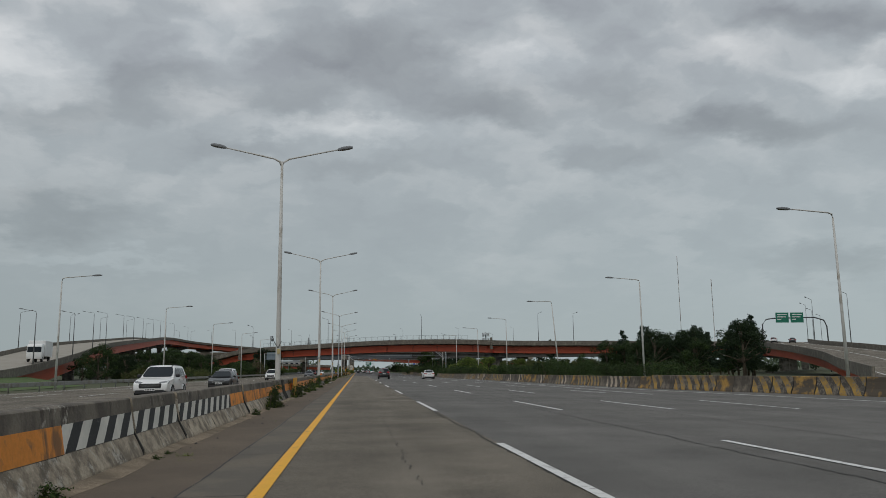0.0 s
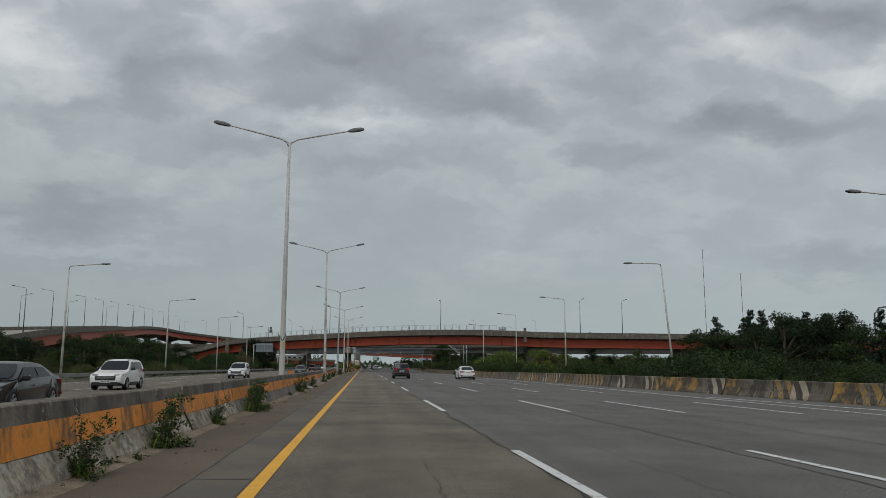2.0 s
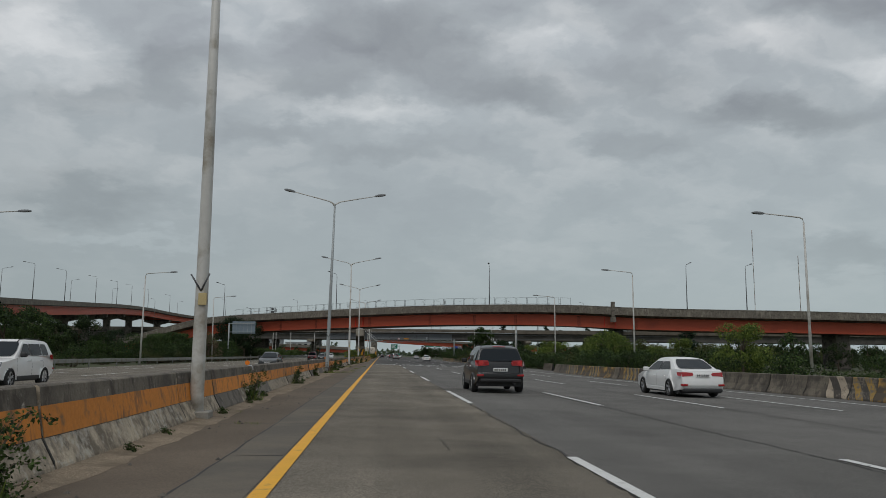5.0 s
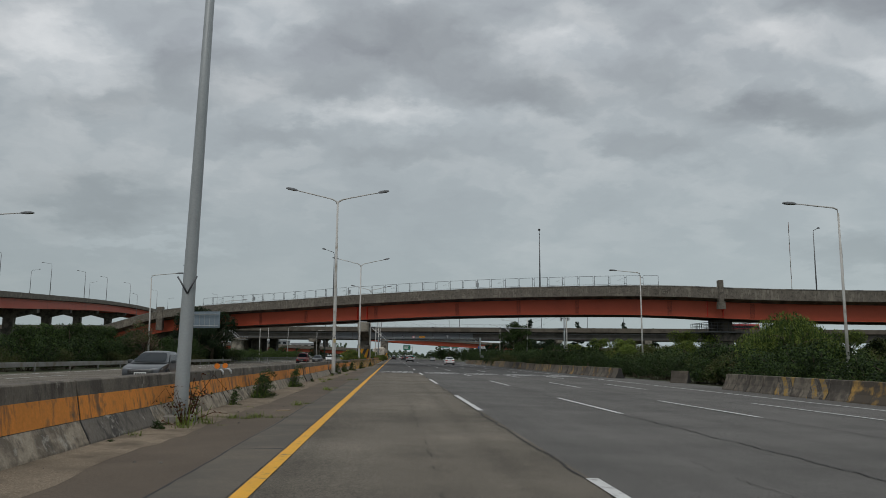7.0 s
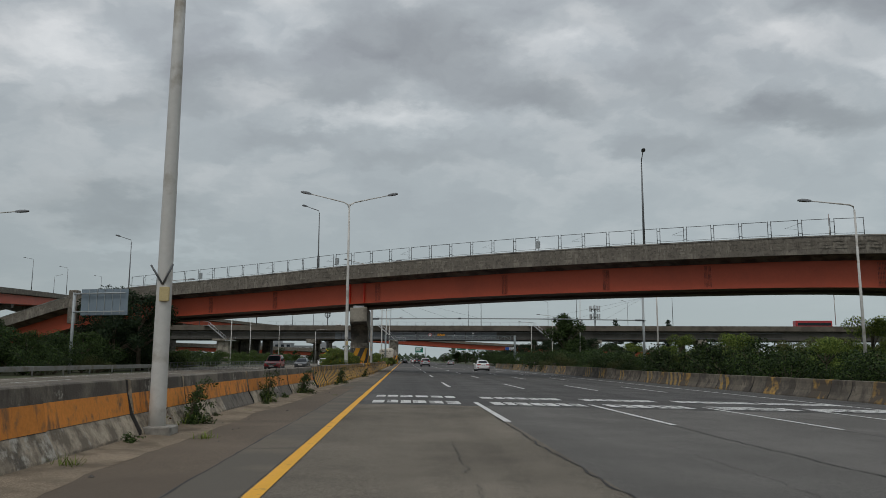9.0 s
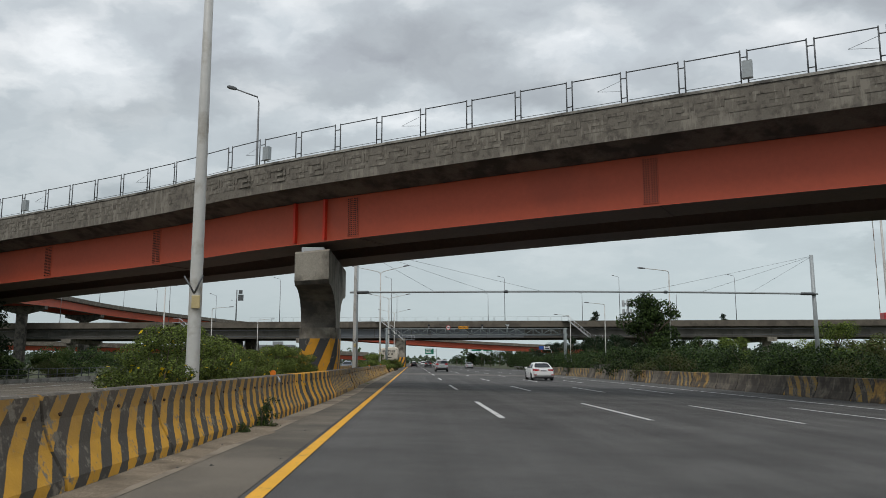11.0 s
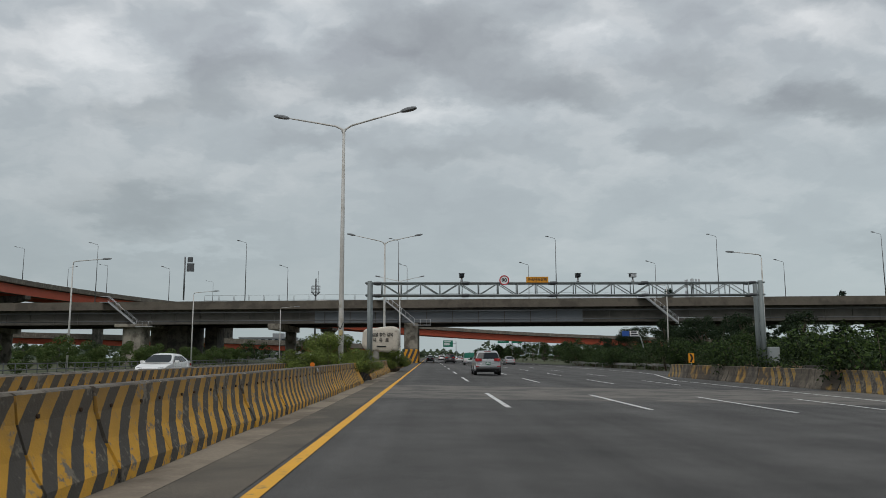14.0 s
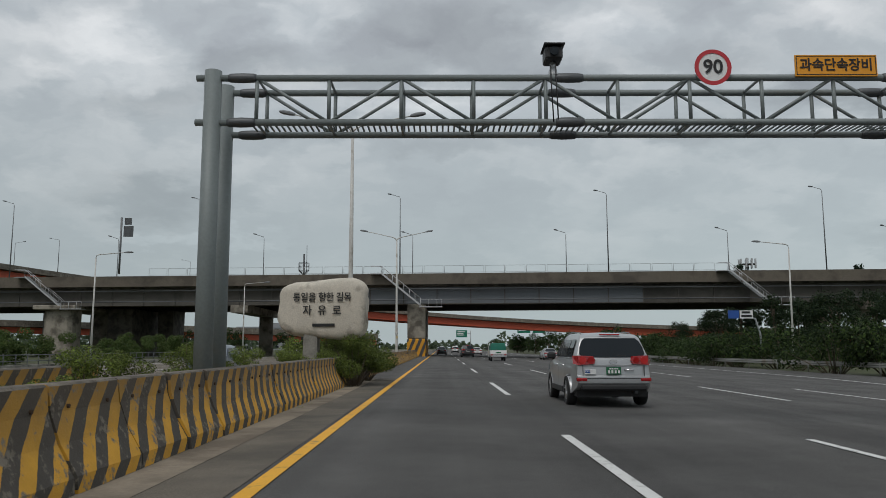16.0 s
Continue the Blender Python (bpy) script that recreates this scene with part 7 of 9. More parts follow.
scatter([t_far], 20, -120, -36, 300, 415, 0.5, 0.8, 9)
t_bloom = broadleaf(7, 5.4, 2.5, "round green tree with fading pinkish-brown blossom behind the guard rail", (BLOSSOM, LEAF), 5000, 0.13, 0.06)
plant(t_bloom, [(-28.4, 228.0, 1.0)])
plant(t_mid, [(-30.5, 203, 0.85), (-31.0, 209, 0.92), (-31.5, 215, 0.98), (-32.0, 221, 1.0), (-33.0, 229, 1.05), (-32.5, 237, 0.95), (-30.5, 242, 0.8), (-29.6, 251, 0.85)])
# right side, behind the roadside wall
scatter([t_tall, t_dark], 20, 0, 0, 116, 152, 1.0, 1.3, 15, lambda y, r: max(49, 0.62 * (y - 77.5) + 5) + 16 * r)
scatter([b_dark, b_low], 26, 0, 0, 84, 150, 0.75, 1.05, 16, lambda y, r: 32 + 10 * r)
scatter([b_dark, b_low], 40, 0, 0, 60, 170, 0.75, 1.15, 17, lambda y, r: right_wall(y) + 3.5 + 8 * r)
w_tree = willow(71, 5.0, 2.9, "weeping willow hanging over the roadside wall")
plant(w_tree, [(26.7, 187.0, 1.0), (27.9, 188.6, 0.95)])
plant(t_light, [(25.8, 151, 0.95), (27.5, 226, 0.8), (27, 172, 0.7)])
scatter([b_dark, b_low, b_dark, b_olive], 72, 0, 0, 172, 330, 0.8, 1.4, 18, lambda y, r: lerp([(172, 21.5), (188, 22.2), (205, 24.0), (225, 22.0), (250, 20.8)], y) + 10 * r)
scatter([b_dark, b_low, b_dark], 22, 0, 0, 176, 226, 0.7, 1.05, 64, lambda y, r: lerp([(176, 21.2), (200, 22.6), (226, 21.6)], y) + 2.5 * r)
scatter([b_olive, t_light, b_dark], 26, 0, 0, 180, 330, 0.9, 1.4, 19, lambda y, r: 33 + 16 * r)
plant(t_big, [(27.5, 306.0, 1.0)])
scatter([t_mid, t_dark, t_mid], 22, 0, 0, 300, 425, 0.7, 1.0, 20, lambda y, r: 36.5 + 10 * r)
scatter([b_dark, b_low, b_dark], 30, 0, 0, 290, 425, 1.1, 1.7, 22, lambda y, r: 27.5 + 4 * r)
plant(pine, [(62, 452, 1.3), (68, 455, 1.1), (76, 450, 1.4), (84, 455, 1.2), (96, 452, 1.4), (58, 460, 1.5), (66, 260, 1.0), (108, 452, 1.2)])
# far woods beyond the grey bridge
scatter([t_far], 34, 0, 0, 455, 760, 0.9, 1.3, 23, lambda y, r: 27 + 22 * r)
scatter([t_far], 26, 0, 0, 455, 760, 0.8, 1.2, 24, lambda y, r: -34 - 30 * r)
scatter([pine, t_tall, pine], 26, 0, 0, 126, 185, 0.72, 0.92, 25, lambda y, r: max(52, 0.62 * (y - 77.5) + 7) + 20 * r)
# a rising thicket beyond the ramp bridge closes the view under its deck
thicket("olive green thicket on the rising ground beyond the ramp bridge", 60, 38, 98, 240, 335, 3.5, 5.0, 130000, 0.19, (LEAF_DUSTY, LEAF_DRY), 61)
scatter([t_far], 30, 88, 170, 262, 340, 0.75, 1.1, 62)
scatter([b_dark, t_far], 26, 60, 120, 190, 240, 0.8, 1.1, 63)
scatter([t_dark, t_mid, t_tall], 24, 0, 0, 120, 258, 0.5, 0.68, 26, lambda y, r: -33 - 9 * r)
thicket("dense dark thicket behind the opposite guard rail", 40, -37.5, -29.5, 190, 262, 2.4, 3.8, 95000, 0.12, (LEAF_DARK, LEAF), 27)
# in the median
b_med = bush(14, 2.3, 0.95, "tall green bush with yellow flowers between the median walls", (LEAF_LIGHT, LEAF_DUSTY), 15000, 0.034, 60)
b_med2 = bush(15, 1.9, 1.0, "bright green bush between the median walls", (LEAF_LIGHT, LEAF_DUSTY), 11000, 0.036)
plant(b_med, [(-4.5, 235.6, 1.1), (-4.8, 237.8, 1.05), (-4.6, 233.9, 0.9), (-4.5, 239.6, 0.8), (-4.8, 242.0, 0.72), (-5.0, 244.4, 0.8), (-4.8, 246.8, 0.92), (-5.3, 249.0, 0.95), (-4.7, 251.2, 0.9), (-5.6, 240.5, 0.75), (-5.9, 247.2, 0.95), (-5.6, 252.8, 0.95), (-4.9, 254.6, 0.8), (-6.2, 244.6, 0.85)])
plant(b_med2, [(-4.6, 311.0, 0.95), (-4.1, 312.5, 1.45), (-3.7, 315.0, 1.45), (-3.1, 316.3, 1.05), (-4.7, 316.2, 1.55), (-5.0, 314.4, 1.45), (-2.3, 338.4, 1.1), (-2.5, 339.6, 1.2), (-2.45, 342.9, 1.2), (-3.0, 344.6, 1.1), (-3.75, 342.6, 1.5), (-3.9, 344.2, 1.15), (-3.9, 335.6, 0.8), (-4.6, 333, 0.85), (-4.7, 329.6, 0.8), (-4.9, 324.5, 0.85), (-5.2, 321.5, 0.9), (-4.8, 319.2, 0.85), (-5.3, 326.8, 0.8), (-5.4, 331.2, 0.9), (-4.9, 262.5, 0.7), (-4.8, 270, 0.5), (-5.0, 246, 0.6), (-4.8, 250, 0.55)])


# ---- weeds along the foot of the median wall, grass tufts and litter ----
def blades(seed, n, height, spread, wide=0.012):
    """Arching grass blades."""
    r = np.random.default_rng(seed)
    a = r.uniform(0, 2 * np.pi, n)
    foot = np.stack([r.normal(0, spread * 0.35, n), r.normal(0, spread * 0.35, n), np.zeros(n)], 1)
    d = np.stack([np.cos(a), np.sin(a), np.zeros(n)], 1)
    s = np.stack([-np.sin(a), np.cos(a), np.zeros(n)], 1) * wide
    h = height * r.uniform(0.5, 1.1, n)[:, None]
    upv = np.array([0, 0, 1.0])
    mid_ = foot + d * spread * 0.3 * r.uniform(0.3, 1, n)[:, None] + upv * h * 0.65
    tip = foot + d * spread * 0.8 * r.uniform(0.4, 1, n)[:, None] + upv * h
    q = np.stack([foot - s, foot + s, mid_ + s * 0.8, mid_ - s * 0.8, mid_ - s * 0.8, mid_ + s * 0.8, tip + s * 0.2, tip - s * 0.2], 1).reshape(-1, 3)
    return q, np.arange(n * 8).reshape(-1, 4)


def weed(seed, height, spread, label, leaves=260, stalk=BARK, leaf=LEAF, leaf2=LEAF_DARK, size=0.036):
    r = random.Random(seed)
    t = thing("weed", label, "weed", "weeds along the median wall")
    centres, radii = [], []
    # stems arch out along the wall, some lie on the ground
    for k in range(11):
        a, q = r.uniform(0, 2 * math.pi), spread * r.uniform(0.3, 1.25)
        dx, dy = 0.5 * q * math.cos(a) + 0.25 * spread, 1.5 * q * (abs(math.sin(a)) if k % 4 else -0.4)
        h = height * r.uniform(0.45, 1.0) * (1.0 if k % 3 else 0.4)
        path_ = [Vector((0, 0, -0.02)), Vector((dx * 0.35, dy * 0.3, h * 0.62)), Vector((dx * 0.75, dy * 0.7, h)), Vector((dx * 1.15, dy * 1.15, h * r.uniform(0.65, 0.95)))]
        bm = bmesh.new()
        tube(bm, path_, [0.011, 0.009, 0.006, 0.003], 4)
        part("stem", bm, stalk, t)
        for i in range(3):
            for f in (0.35, 0.7, 1.0):
                if i or f > 0.6:
                    centres.append(path_[i].lerp(path_[i + 1], f) + Vector((r.uniform(-0.04, 0.04), r.uniform(-0.05, 0.05), 0)))
                    radii.append((0.055 * height + 0.03) * r.uniform(0.6, 1.5) * (1.25 if i < 2 else 0.8))
    centres = [tuple(c) for c in centres]
    a, fa = leaf_cloud(centres, radii, leaves, size, seed)
    b, fb = leaf_cloud(centres, radii, leaves // 2, size, seed + 3)
    c, fc = blades(seed + 5, 40, height * 0.45, spread)
    part("foliage", crown_mesh("foliage", [(a, fa, leaf), (b, fb, leaf2), (c, fc, LEAF_LIGHT)]), None, t)
    return t


def tuft(seed, height, label):
    t = thing("grass_tuft", label, "grass", "grass tufts on the shoulder")
    c, fc = blades(seed, 70, height, 0.18, 0.007)
    d, fd = blades(seed + 1, 40, height * 0.8, 0.24, 0.007)
    part("tuft", crown_mesh("tuft", [(c, fc, LEAF_LIGHT), (d, fd, LEAF_DRY)]), None, t)
    return t


w_bushy = weed(41, 0.85, 0.46, "leafy green weed straggling from the wall's foot", 1000)
w_low = weed(42, 0.42, 0.30, "low green weed at the wall's foot", 560)
w_tall = weed(43, 1.15, 0.40, "tall straggling weed against the median wall", 900)
w_dry = weed(44, 1.2, 0.42, "tall reddish dry weed at a lamp post's foot", 120, DRY_STALK, DRY_STALK, LEAF_DRY, 0.05)
g_tuft = tuft(45, 0.26, "small tuft of grass in a crack of the shoulder")
foot = lambda y: median(y) + 0.50
plant(w_bushy, [(foot(28.3), 28.3, 1.15), (foot(29.2), 29.2, 0.9), (foot(42.5), 42.5, 0.5), (foot(43.6), 43.6, 0.8), (foot(52), 52, 1.0), (foot(89.4), 89.4, 0.8), (foot(160.4), 160.4, 1.0), (foot(161.5), 161.5, 0.9), (foot(156.9), 156.9, 0.62), (foot(168.6), 168.6, 1.05), (foot(192.4), 192.4, 1.0), (foot(234), 234, 0.7), (foot(62), 62, 1.1), (foot(63.4), 63.4, 1.0), (foot(104), 104, 0.9), (foot(131), 131, 0.9), (foot(206), 206, 1.0), (foot(218), 218, 1.0), (-4.6, 24.0, 0.9), (-3.9, 40.2, 1.0), (-3.15, 40.0, 0.8), (-3.3, 38.9, 0.7), (-4.3, 38.6, 1.1), (-4.2, 41.5, 1.0)], 0)
plant(w_tall, [(foot(79.3), 79.3, 1.0), (foot(83.6), 83.6, 0.75), (foot(48.5), 48.5, 0.8), (foot(119), 119, 0.9), (foot(143), 143, 0.8), (foot(200), 200, 1.0), (foot(57), 57, 0.7), (-4.3, 33, 0.8), (-3.75, 39.4, 0.9)], 0)
plant(w_dry, [(-3.72, 152.4, 1.0), (-3.5, 151.3, 0.8), (-3.9, 190.9, 0.7)])
r = random.Random(77)
for k in range(46):
    y = r.uniform(6, 235)
    plant(w_low, [(foot(y) + r.uniform(-0.02, 0.12), y, r.uniform(0.5, 1.1))], 0)
for k in range(110):
    y = r.uniform(4, 340)
    x = foot(y) + 0.1 + (r.random() ** 2) * 1.1 if y < 236 else median(y) + 0.48 + r.random() * 0.25
    plant(g_tuft, [(x, y, r.uniform(0.4, 0.9))])
for x, y in ((-2.1, 166.3), (-2.25, 167.0), (-1.95, 168.2), (-2.0, 158), (-2.2, 157.4), (-3.3, 153.2), (-3.4, 150.8), (-3.2, 151.8), (-3.3, 230.0), (-3.0, 229.4)):
    plant(g_tuft, [(x, y, r.uniform(0.8, 1.3))])
TUFTS = [(-3.12, 175.7), (-3.25, 176.0), (-3.65, 178.7), (-3.5, 178.5), (-3.12, 179.0), (-3.14, 177.8), (-2.08, 178.9), (-1.97, 178.9), (-1.68, 179.0), (-3.6, 186.6), (-2.87, 189.9), (-3.5, 196.5), (-3.73, 149.3), (-3.6, 152.1), (-3.44, 152.5), (-3.5, 151.9), (-2.77, 153.0), (-2.65, 153.1), (-2.54, 153.3), (-2.25, 153.3), (-2.0, 153.3), (-3.0, 153.1)]
for x, y in TUFTS:
    plant(g_tuft, [(x, y, r.uniform(0.8, 1.25))])
for k in range(70):
    y = r.uniform(6, 212)
    plant(g_tuft, [(-1.94 + r.uniform(-0.03, 0.03), y, r.uniform(0.18, 0.42))])
for yc in (33, 58, 71, 96, 112, 125, 138, 153.2, 166.6, 178.9, 205):
    for k in range(5):
        plant(g_tuft, [(r.uniform(foot(yc) + 0.1, -1.9), yc + r.uniform(-0.1, 0.1), r.uniform(0.3, 0.8))])
for k in range(60):
    y = r.uniform(216, 300)
    plant(g_tuft, [(median(y) + 0.97 + r.uniform(-0.03, 0.05), y, r.uniform(0.25, 0.6))])
# crumbs of soil and broken asphalt on the shoulder
bm = bmesh.new()
for k in range(420):
    y = r.uniform(4, 234)
    x = foot(y) + 0.02 + (r.random() ** 1.6) * 1.5
    s = r.uniform(0.01, 0.045)
    v = [bm.verts.new((x + s * r.uniform(0.6, 1.2) * math.cos(a), y + s * r.uniform(0.6, 1.4) * math.sin(a), 0.008)) for a in (0, 1.3, 2.5, 3.8, 5.1)]
    top = bm.verts.new((x, y, 0.008 + s * 0.7))
    for i in range(5):
        bm.faces.new((v[i], v[(i + 1) % 5], top))
solid("road_crumbs", bm, CONCRETE_DARK, "crumbs of soil and asphalt strewn on the shoulder", "debris", kind="stuff")
# a drift of soil lies along the wall's foot
bm = bmesh.new()
last = None
y = 0.0
while y < 236:
    x0 = median(y) + 0.40
    w = lerp([(60, 0.26), (120, 0.5), (140, 0.78), (200, 0.78), (214, 0.5)], y) + 0.16 * noise.noise(Vector((y * 0.35, 0, 0))) + 0.10 * noise.noise(Vector((y * 1.7, 3, 0)))
    row = [bm.verts.new((x0, y, 0.05)), bm.verts.new((x0 + max(0.05, w) * 0.6, y, 0.022)), bm.verts.new((x0 + max(0.08, w), y, 0.0072))]
    if last:
        bm.faces.new((last[0], last[1], row[1], row[0]))
        bm.faces.new((last[1], last[2], row[2], row[1]))
    last = row
    y += 0.4
solid("soil_drift", bm, GUTTER_DUST, "drift of dry soil along the wall's foot", "soil", kind="stuff")
bm = bmesh.new()
prism(bm, [(-0.03, 0.008), (0.03, 0.008), (0.024, 0.034), (-0.026, 0.03)], (-2.42, 155.2, 0), (-2.12, 155.34, 0), (-0.42, 0.9, 0))
solid("wood_splinter", bm, mat("bleached_wood", (0.30, 0.23, 0.15), 0.85, var=0.3, fine=40, coarse=6), "bleached splinter of wood lying on the shoulder", "litter")
# a torn plastic sheet, rumpled into ridges
bm = bmesh.new()
gridv = []
for j in range(26):
    row = []
    for i in range(9):
        edge = 0.5 + 0.5 * noise.noise(Vector((j * 0.33, 7.7, 1)))
        x = -3.14 + (i - 4) * 0.042 * (0.5 + edge) + 0.13 * math.sin(j * 0.33)
        ridge = abs(noise.noise(Vector((i * 0.55, j * 0.32, 5)))) + 0.5 * abs(noise.noise(Vector((i * 1.3, j * 0.9, 2))))
        row.append(bm.verts.new((x, 84.4 + 0.085 * j + 0.03 * noise.noise(Vector((i, j * 0.7, 3))), 0.015 + 0.17 * ridge)))
    gridv.append(row)
for a, b in zip(gridv, gridv[1:]):
    for i in range(8):
        f = bm.faces.new((a[i], a[i + 1], b[i + 1], b[i]))
        f.smooth = True
solid("plastic_sheet", bm, mat("dirty_plastic", (0.36, 0.35, 0.32), 0.45, var=0.2), "torn grey plastic sheet on the shoulder", "litter")

# far woods along the horizon
r = np.random.default_rng(8)
quads = []
for x0, x1, y0, h, n in ((-700, -70, 620, 9, 6000), (-500, -40, 820, 12, 5000), (60, 700, 640, 10, 6000), (40, 600, 840, 13, 5000), (-60, 60, 1100, 10, 2500)):
    x = r.uniform(x0, x1, n)
    top = h * (0.65 + 0.35 * np.sin(x * 0.11 + y0) * np.sin(x * 0.037) + 0.15 * np.sin(x * 0.9))
    z = top * r.random(n) ** 0.7
    c = np.stack([x, y0 + r.normal(0, 12, n), z], 1)
    nrm = r.normal(size=(n, 3)) + np.array([0, -0.6, 0.5])
    nrm /= np.linalg.norm(nrm, axis=1)[:, None]
    u = np.cross(nrm, r.normal(size=(n, 3)))
    u /= np.linalg.norm(u, axis=1)[:, None]
    v = np.cross(nrm, u)
    s = r.uniform(0.6, 1.7, n)[:, None]
    quads.append(np.stack([c - u * s, c + v * s * 0.7, c + u * s, c - v * s * 0.7], 1).reshape(-1, 3))
q = np.concatenate(quads)
LEAF_FAR = leaf_mat("far_foliage", (0.075, 0.10, 0.06))
tagged(new("far_woods", crown_mesh("far_woods", [(q, np.arange(len(q)).reshape(-1, 4), LEAF_FAR)])), "hazy belt of far trees along the horizon", "trees", kind="stuff")


# ---- vehicles, all standing still; their own front is +y ----
def paint(name, color, metal=0.0, rough=0.3):
    return mat(name, color, rough, metal, var=0.05, fine=3, coarse=0.8, coat=0.5)


SILVER = paint("silver_car_paint", (0.40, 0.41, 0.42), 0.4, 0.34)
WHITE_CAR = paint("white_car_paint", (0.78, 0.78, 0.77))
BLACK_CAR = paint("black_car_paint", (0.012, 0.012, 0.013))
GREY_CAR = paint("dark_grey_car_paint", (0.055, 0.06, 0.065), 0.3)
BLUE_GREY = paint("blue_grey_car_paint", (0.16, 0.19, 0.23), 0.3)
RED_CAR = paint("red_car_paint", (0.38, 0.015, 0.02))
GREEN_TARP = mat("green_tarpaulin", (0.015, 0.16, 0.11), 0.6, var=0.2, fine=8, coarse=1.2)
wheel_meshes = {}


def wheel(parent, x, y, r, width=0.23):
    key = (r, width)
    if key not in wheel_meshes:
        bm = bmesh.new()
        prof = [(r * 0.66, -width / 2), (r * 0.9, -width / 2), (r * 0.98, -width * 0.38), (r, -width * 0.2), (r, width * 0.2), (r * 0.98, width * 0.38), (r * 0.9, width / 2), (r * 0.66, width / 2)]
        n = 28
        rings = [[bm.verts.new((px, q * math.cos(2 * math.pi * k / n), q * math.sin(2 * math.pi * k / n))) for q, px in prof] for k in range(n)]
        for k in range(n):
            a, b = rings[k], rings[(k + 1) % n]
            for i in range(len(prof)):
                f = bm.faces.new((a[i], a[(i + 1) % len(prof)], b[(i + 1) % len(prof)], b[i]))
                f.smooth = True
        ty = mesh_of("tyre", bm, TYRE)
        bm = bmesh.new()
        cyl(bm, (-width * 0.42, 0, 0), (width * 0.15, 0, 0), r * 0.67, n=24, mi=1)
        cyl(bm, (width * 0.15, 0, 0), (width * 0.40, 0, 0), r * 0.15, r * 0.12, n=12)
        for k in range(5):
            a = 2 * math.pi * k / 5 + 0.3
            c, s_ = math.cos(a), math.sin(a)
            for side in (-0.08, 0.08):
                pts = [(width * 0.30, 0.08 * r, side * 0.2 * r), (width * 0.36, 0.62 * r, side * r), (width * 0.30, 0.67 * r, side * 1.6 * r)]
                tube(bm, [(px, u * c - v * s_, u * s_ + v * c) for px, u, v in pts], [0.045 * r * 1.6] * 3, 6)
        n = 24
        a = [bm.verts.new((width * 0.36, r * 0.62 * math.cos(2 * math.pi * k / n), r * 0.62 * math.sin(2 * math.pi * k / n))) for k in range(n)]
        b = [bm.verts.new((width * 0.42, r * 0.69 * math.cos(2 * math.pi * k / n), r * 0.69 * math.sin(2 * math.pi * k / n))) for k in range(n)]
        for k in range(n):
            bm.faces.new((a[k], a[(k + 1) % n], b[(k + 1) % n], b[k]))
        ri = mesh_of("rim", bm, [RIM, BLACK_PLASTIC])
        wheel_meshes[key] = (ty, ri)
    ty, ri = wheel_meshes[key]
    w = part("wheel", ty, None, parent)
    w.matrix_basis = pose(x, y, r, 0, 0, 0 if x > 0 else 180)
    part("rim", ri, None, w, "alloy rim")
    return w


def arc(cy, r, z0, n=9):
    """Points of a wheel arch from its rear to its front."""
    a0 = math.asin(min(1, max(-1, (z0 - r * 0.86) / (r * 1.14))))
    return [(cy - r * 1.14 * math.cos(a0 + (math.pi - 2 * a0) * k / (n - 1)), r * 0.86 + r * 1.14 * math.sin(a0 + (math.pi - 2 * a0) * k / (n - 1))) for k in range(n)]


def shell(outline, half, half_len, round_=0.14, power=4, tuck=0.0, z_mid=0.7, z_top=1.1, top_in=0.06):
    """A body drawn from its side outline (y, z), narrowed to the ends, foot and shoulder."""
    bm = bmesh.new()
    layers = []
    for u in (-1.0, -0.93, 0.93, 1.0):
        row = []
        for y, z in outline:
            w = half * (1 - round_ * abs(y / half_len) ** power)
            if z > z_mid:
                w -= top_in * ((z - z_mid) / (z_top - z_mid)) ** 1.5
            else:
                w -= tuck * ((z_mid - z) / z_mid) ** 2
            k = abs(u)
            yy = y * (1 if k < 0.95 else 0.992)
            row.append(bm.verts.new((math.copysign(w * (k if k < 0.95 else 1.0), u), yy, z)))
        layers.append(row)
    n = len(outline)
    for a, b in zip(layers, layers[1:]):
        for i in range(n):
            f = bm.faces.new((a[i], a[(i + 1) % n], b[(i + 1) % n], b[i]))
            f.smooth = True
    for row in (layers[0], layers[-1]):
        bm.faces.new(row)
    bmesh.ops.triangulate(bm, faces=[f for f in bm.faces if len(f.verts) > 4])
    return bm


def soften(ob, width=0.035, seg=3):
    m = ob.modifiers.new("rounding", "BEVEL")
    m.width, m.segments, m.limit_method, m.angle_limit = width, seg, "ANGLE", radians(28)
    for p in ob.data.polygons:
        p.use_smooth = True
    return ob


def panel(bm, pts, thick=0.0):
    bm.faces.new([bm.verts.new(p) for p in pts])


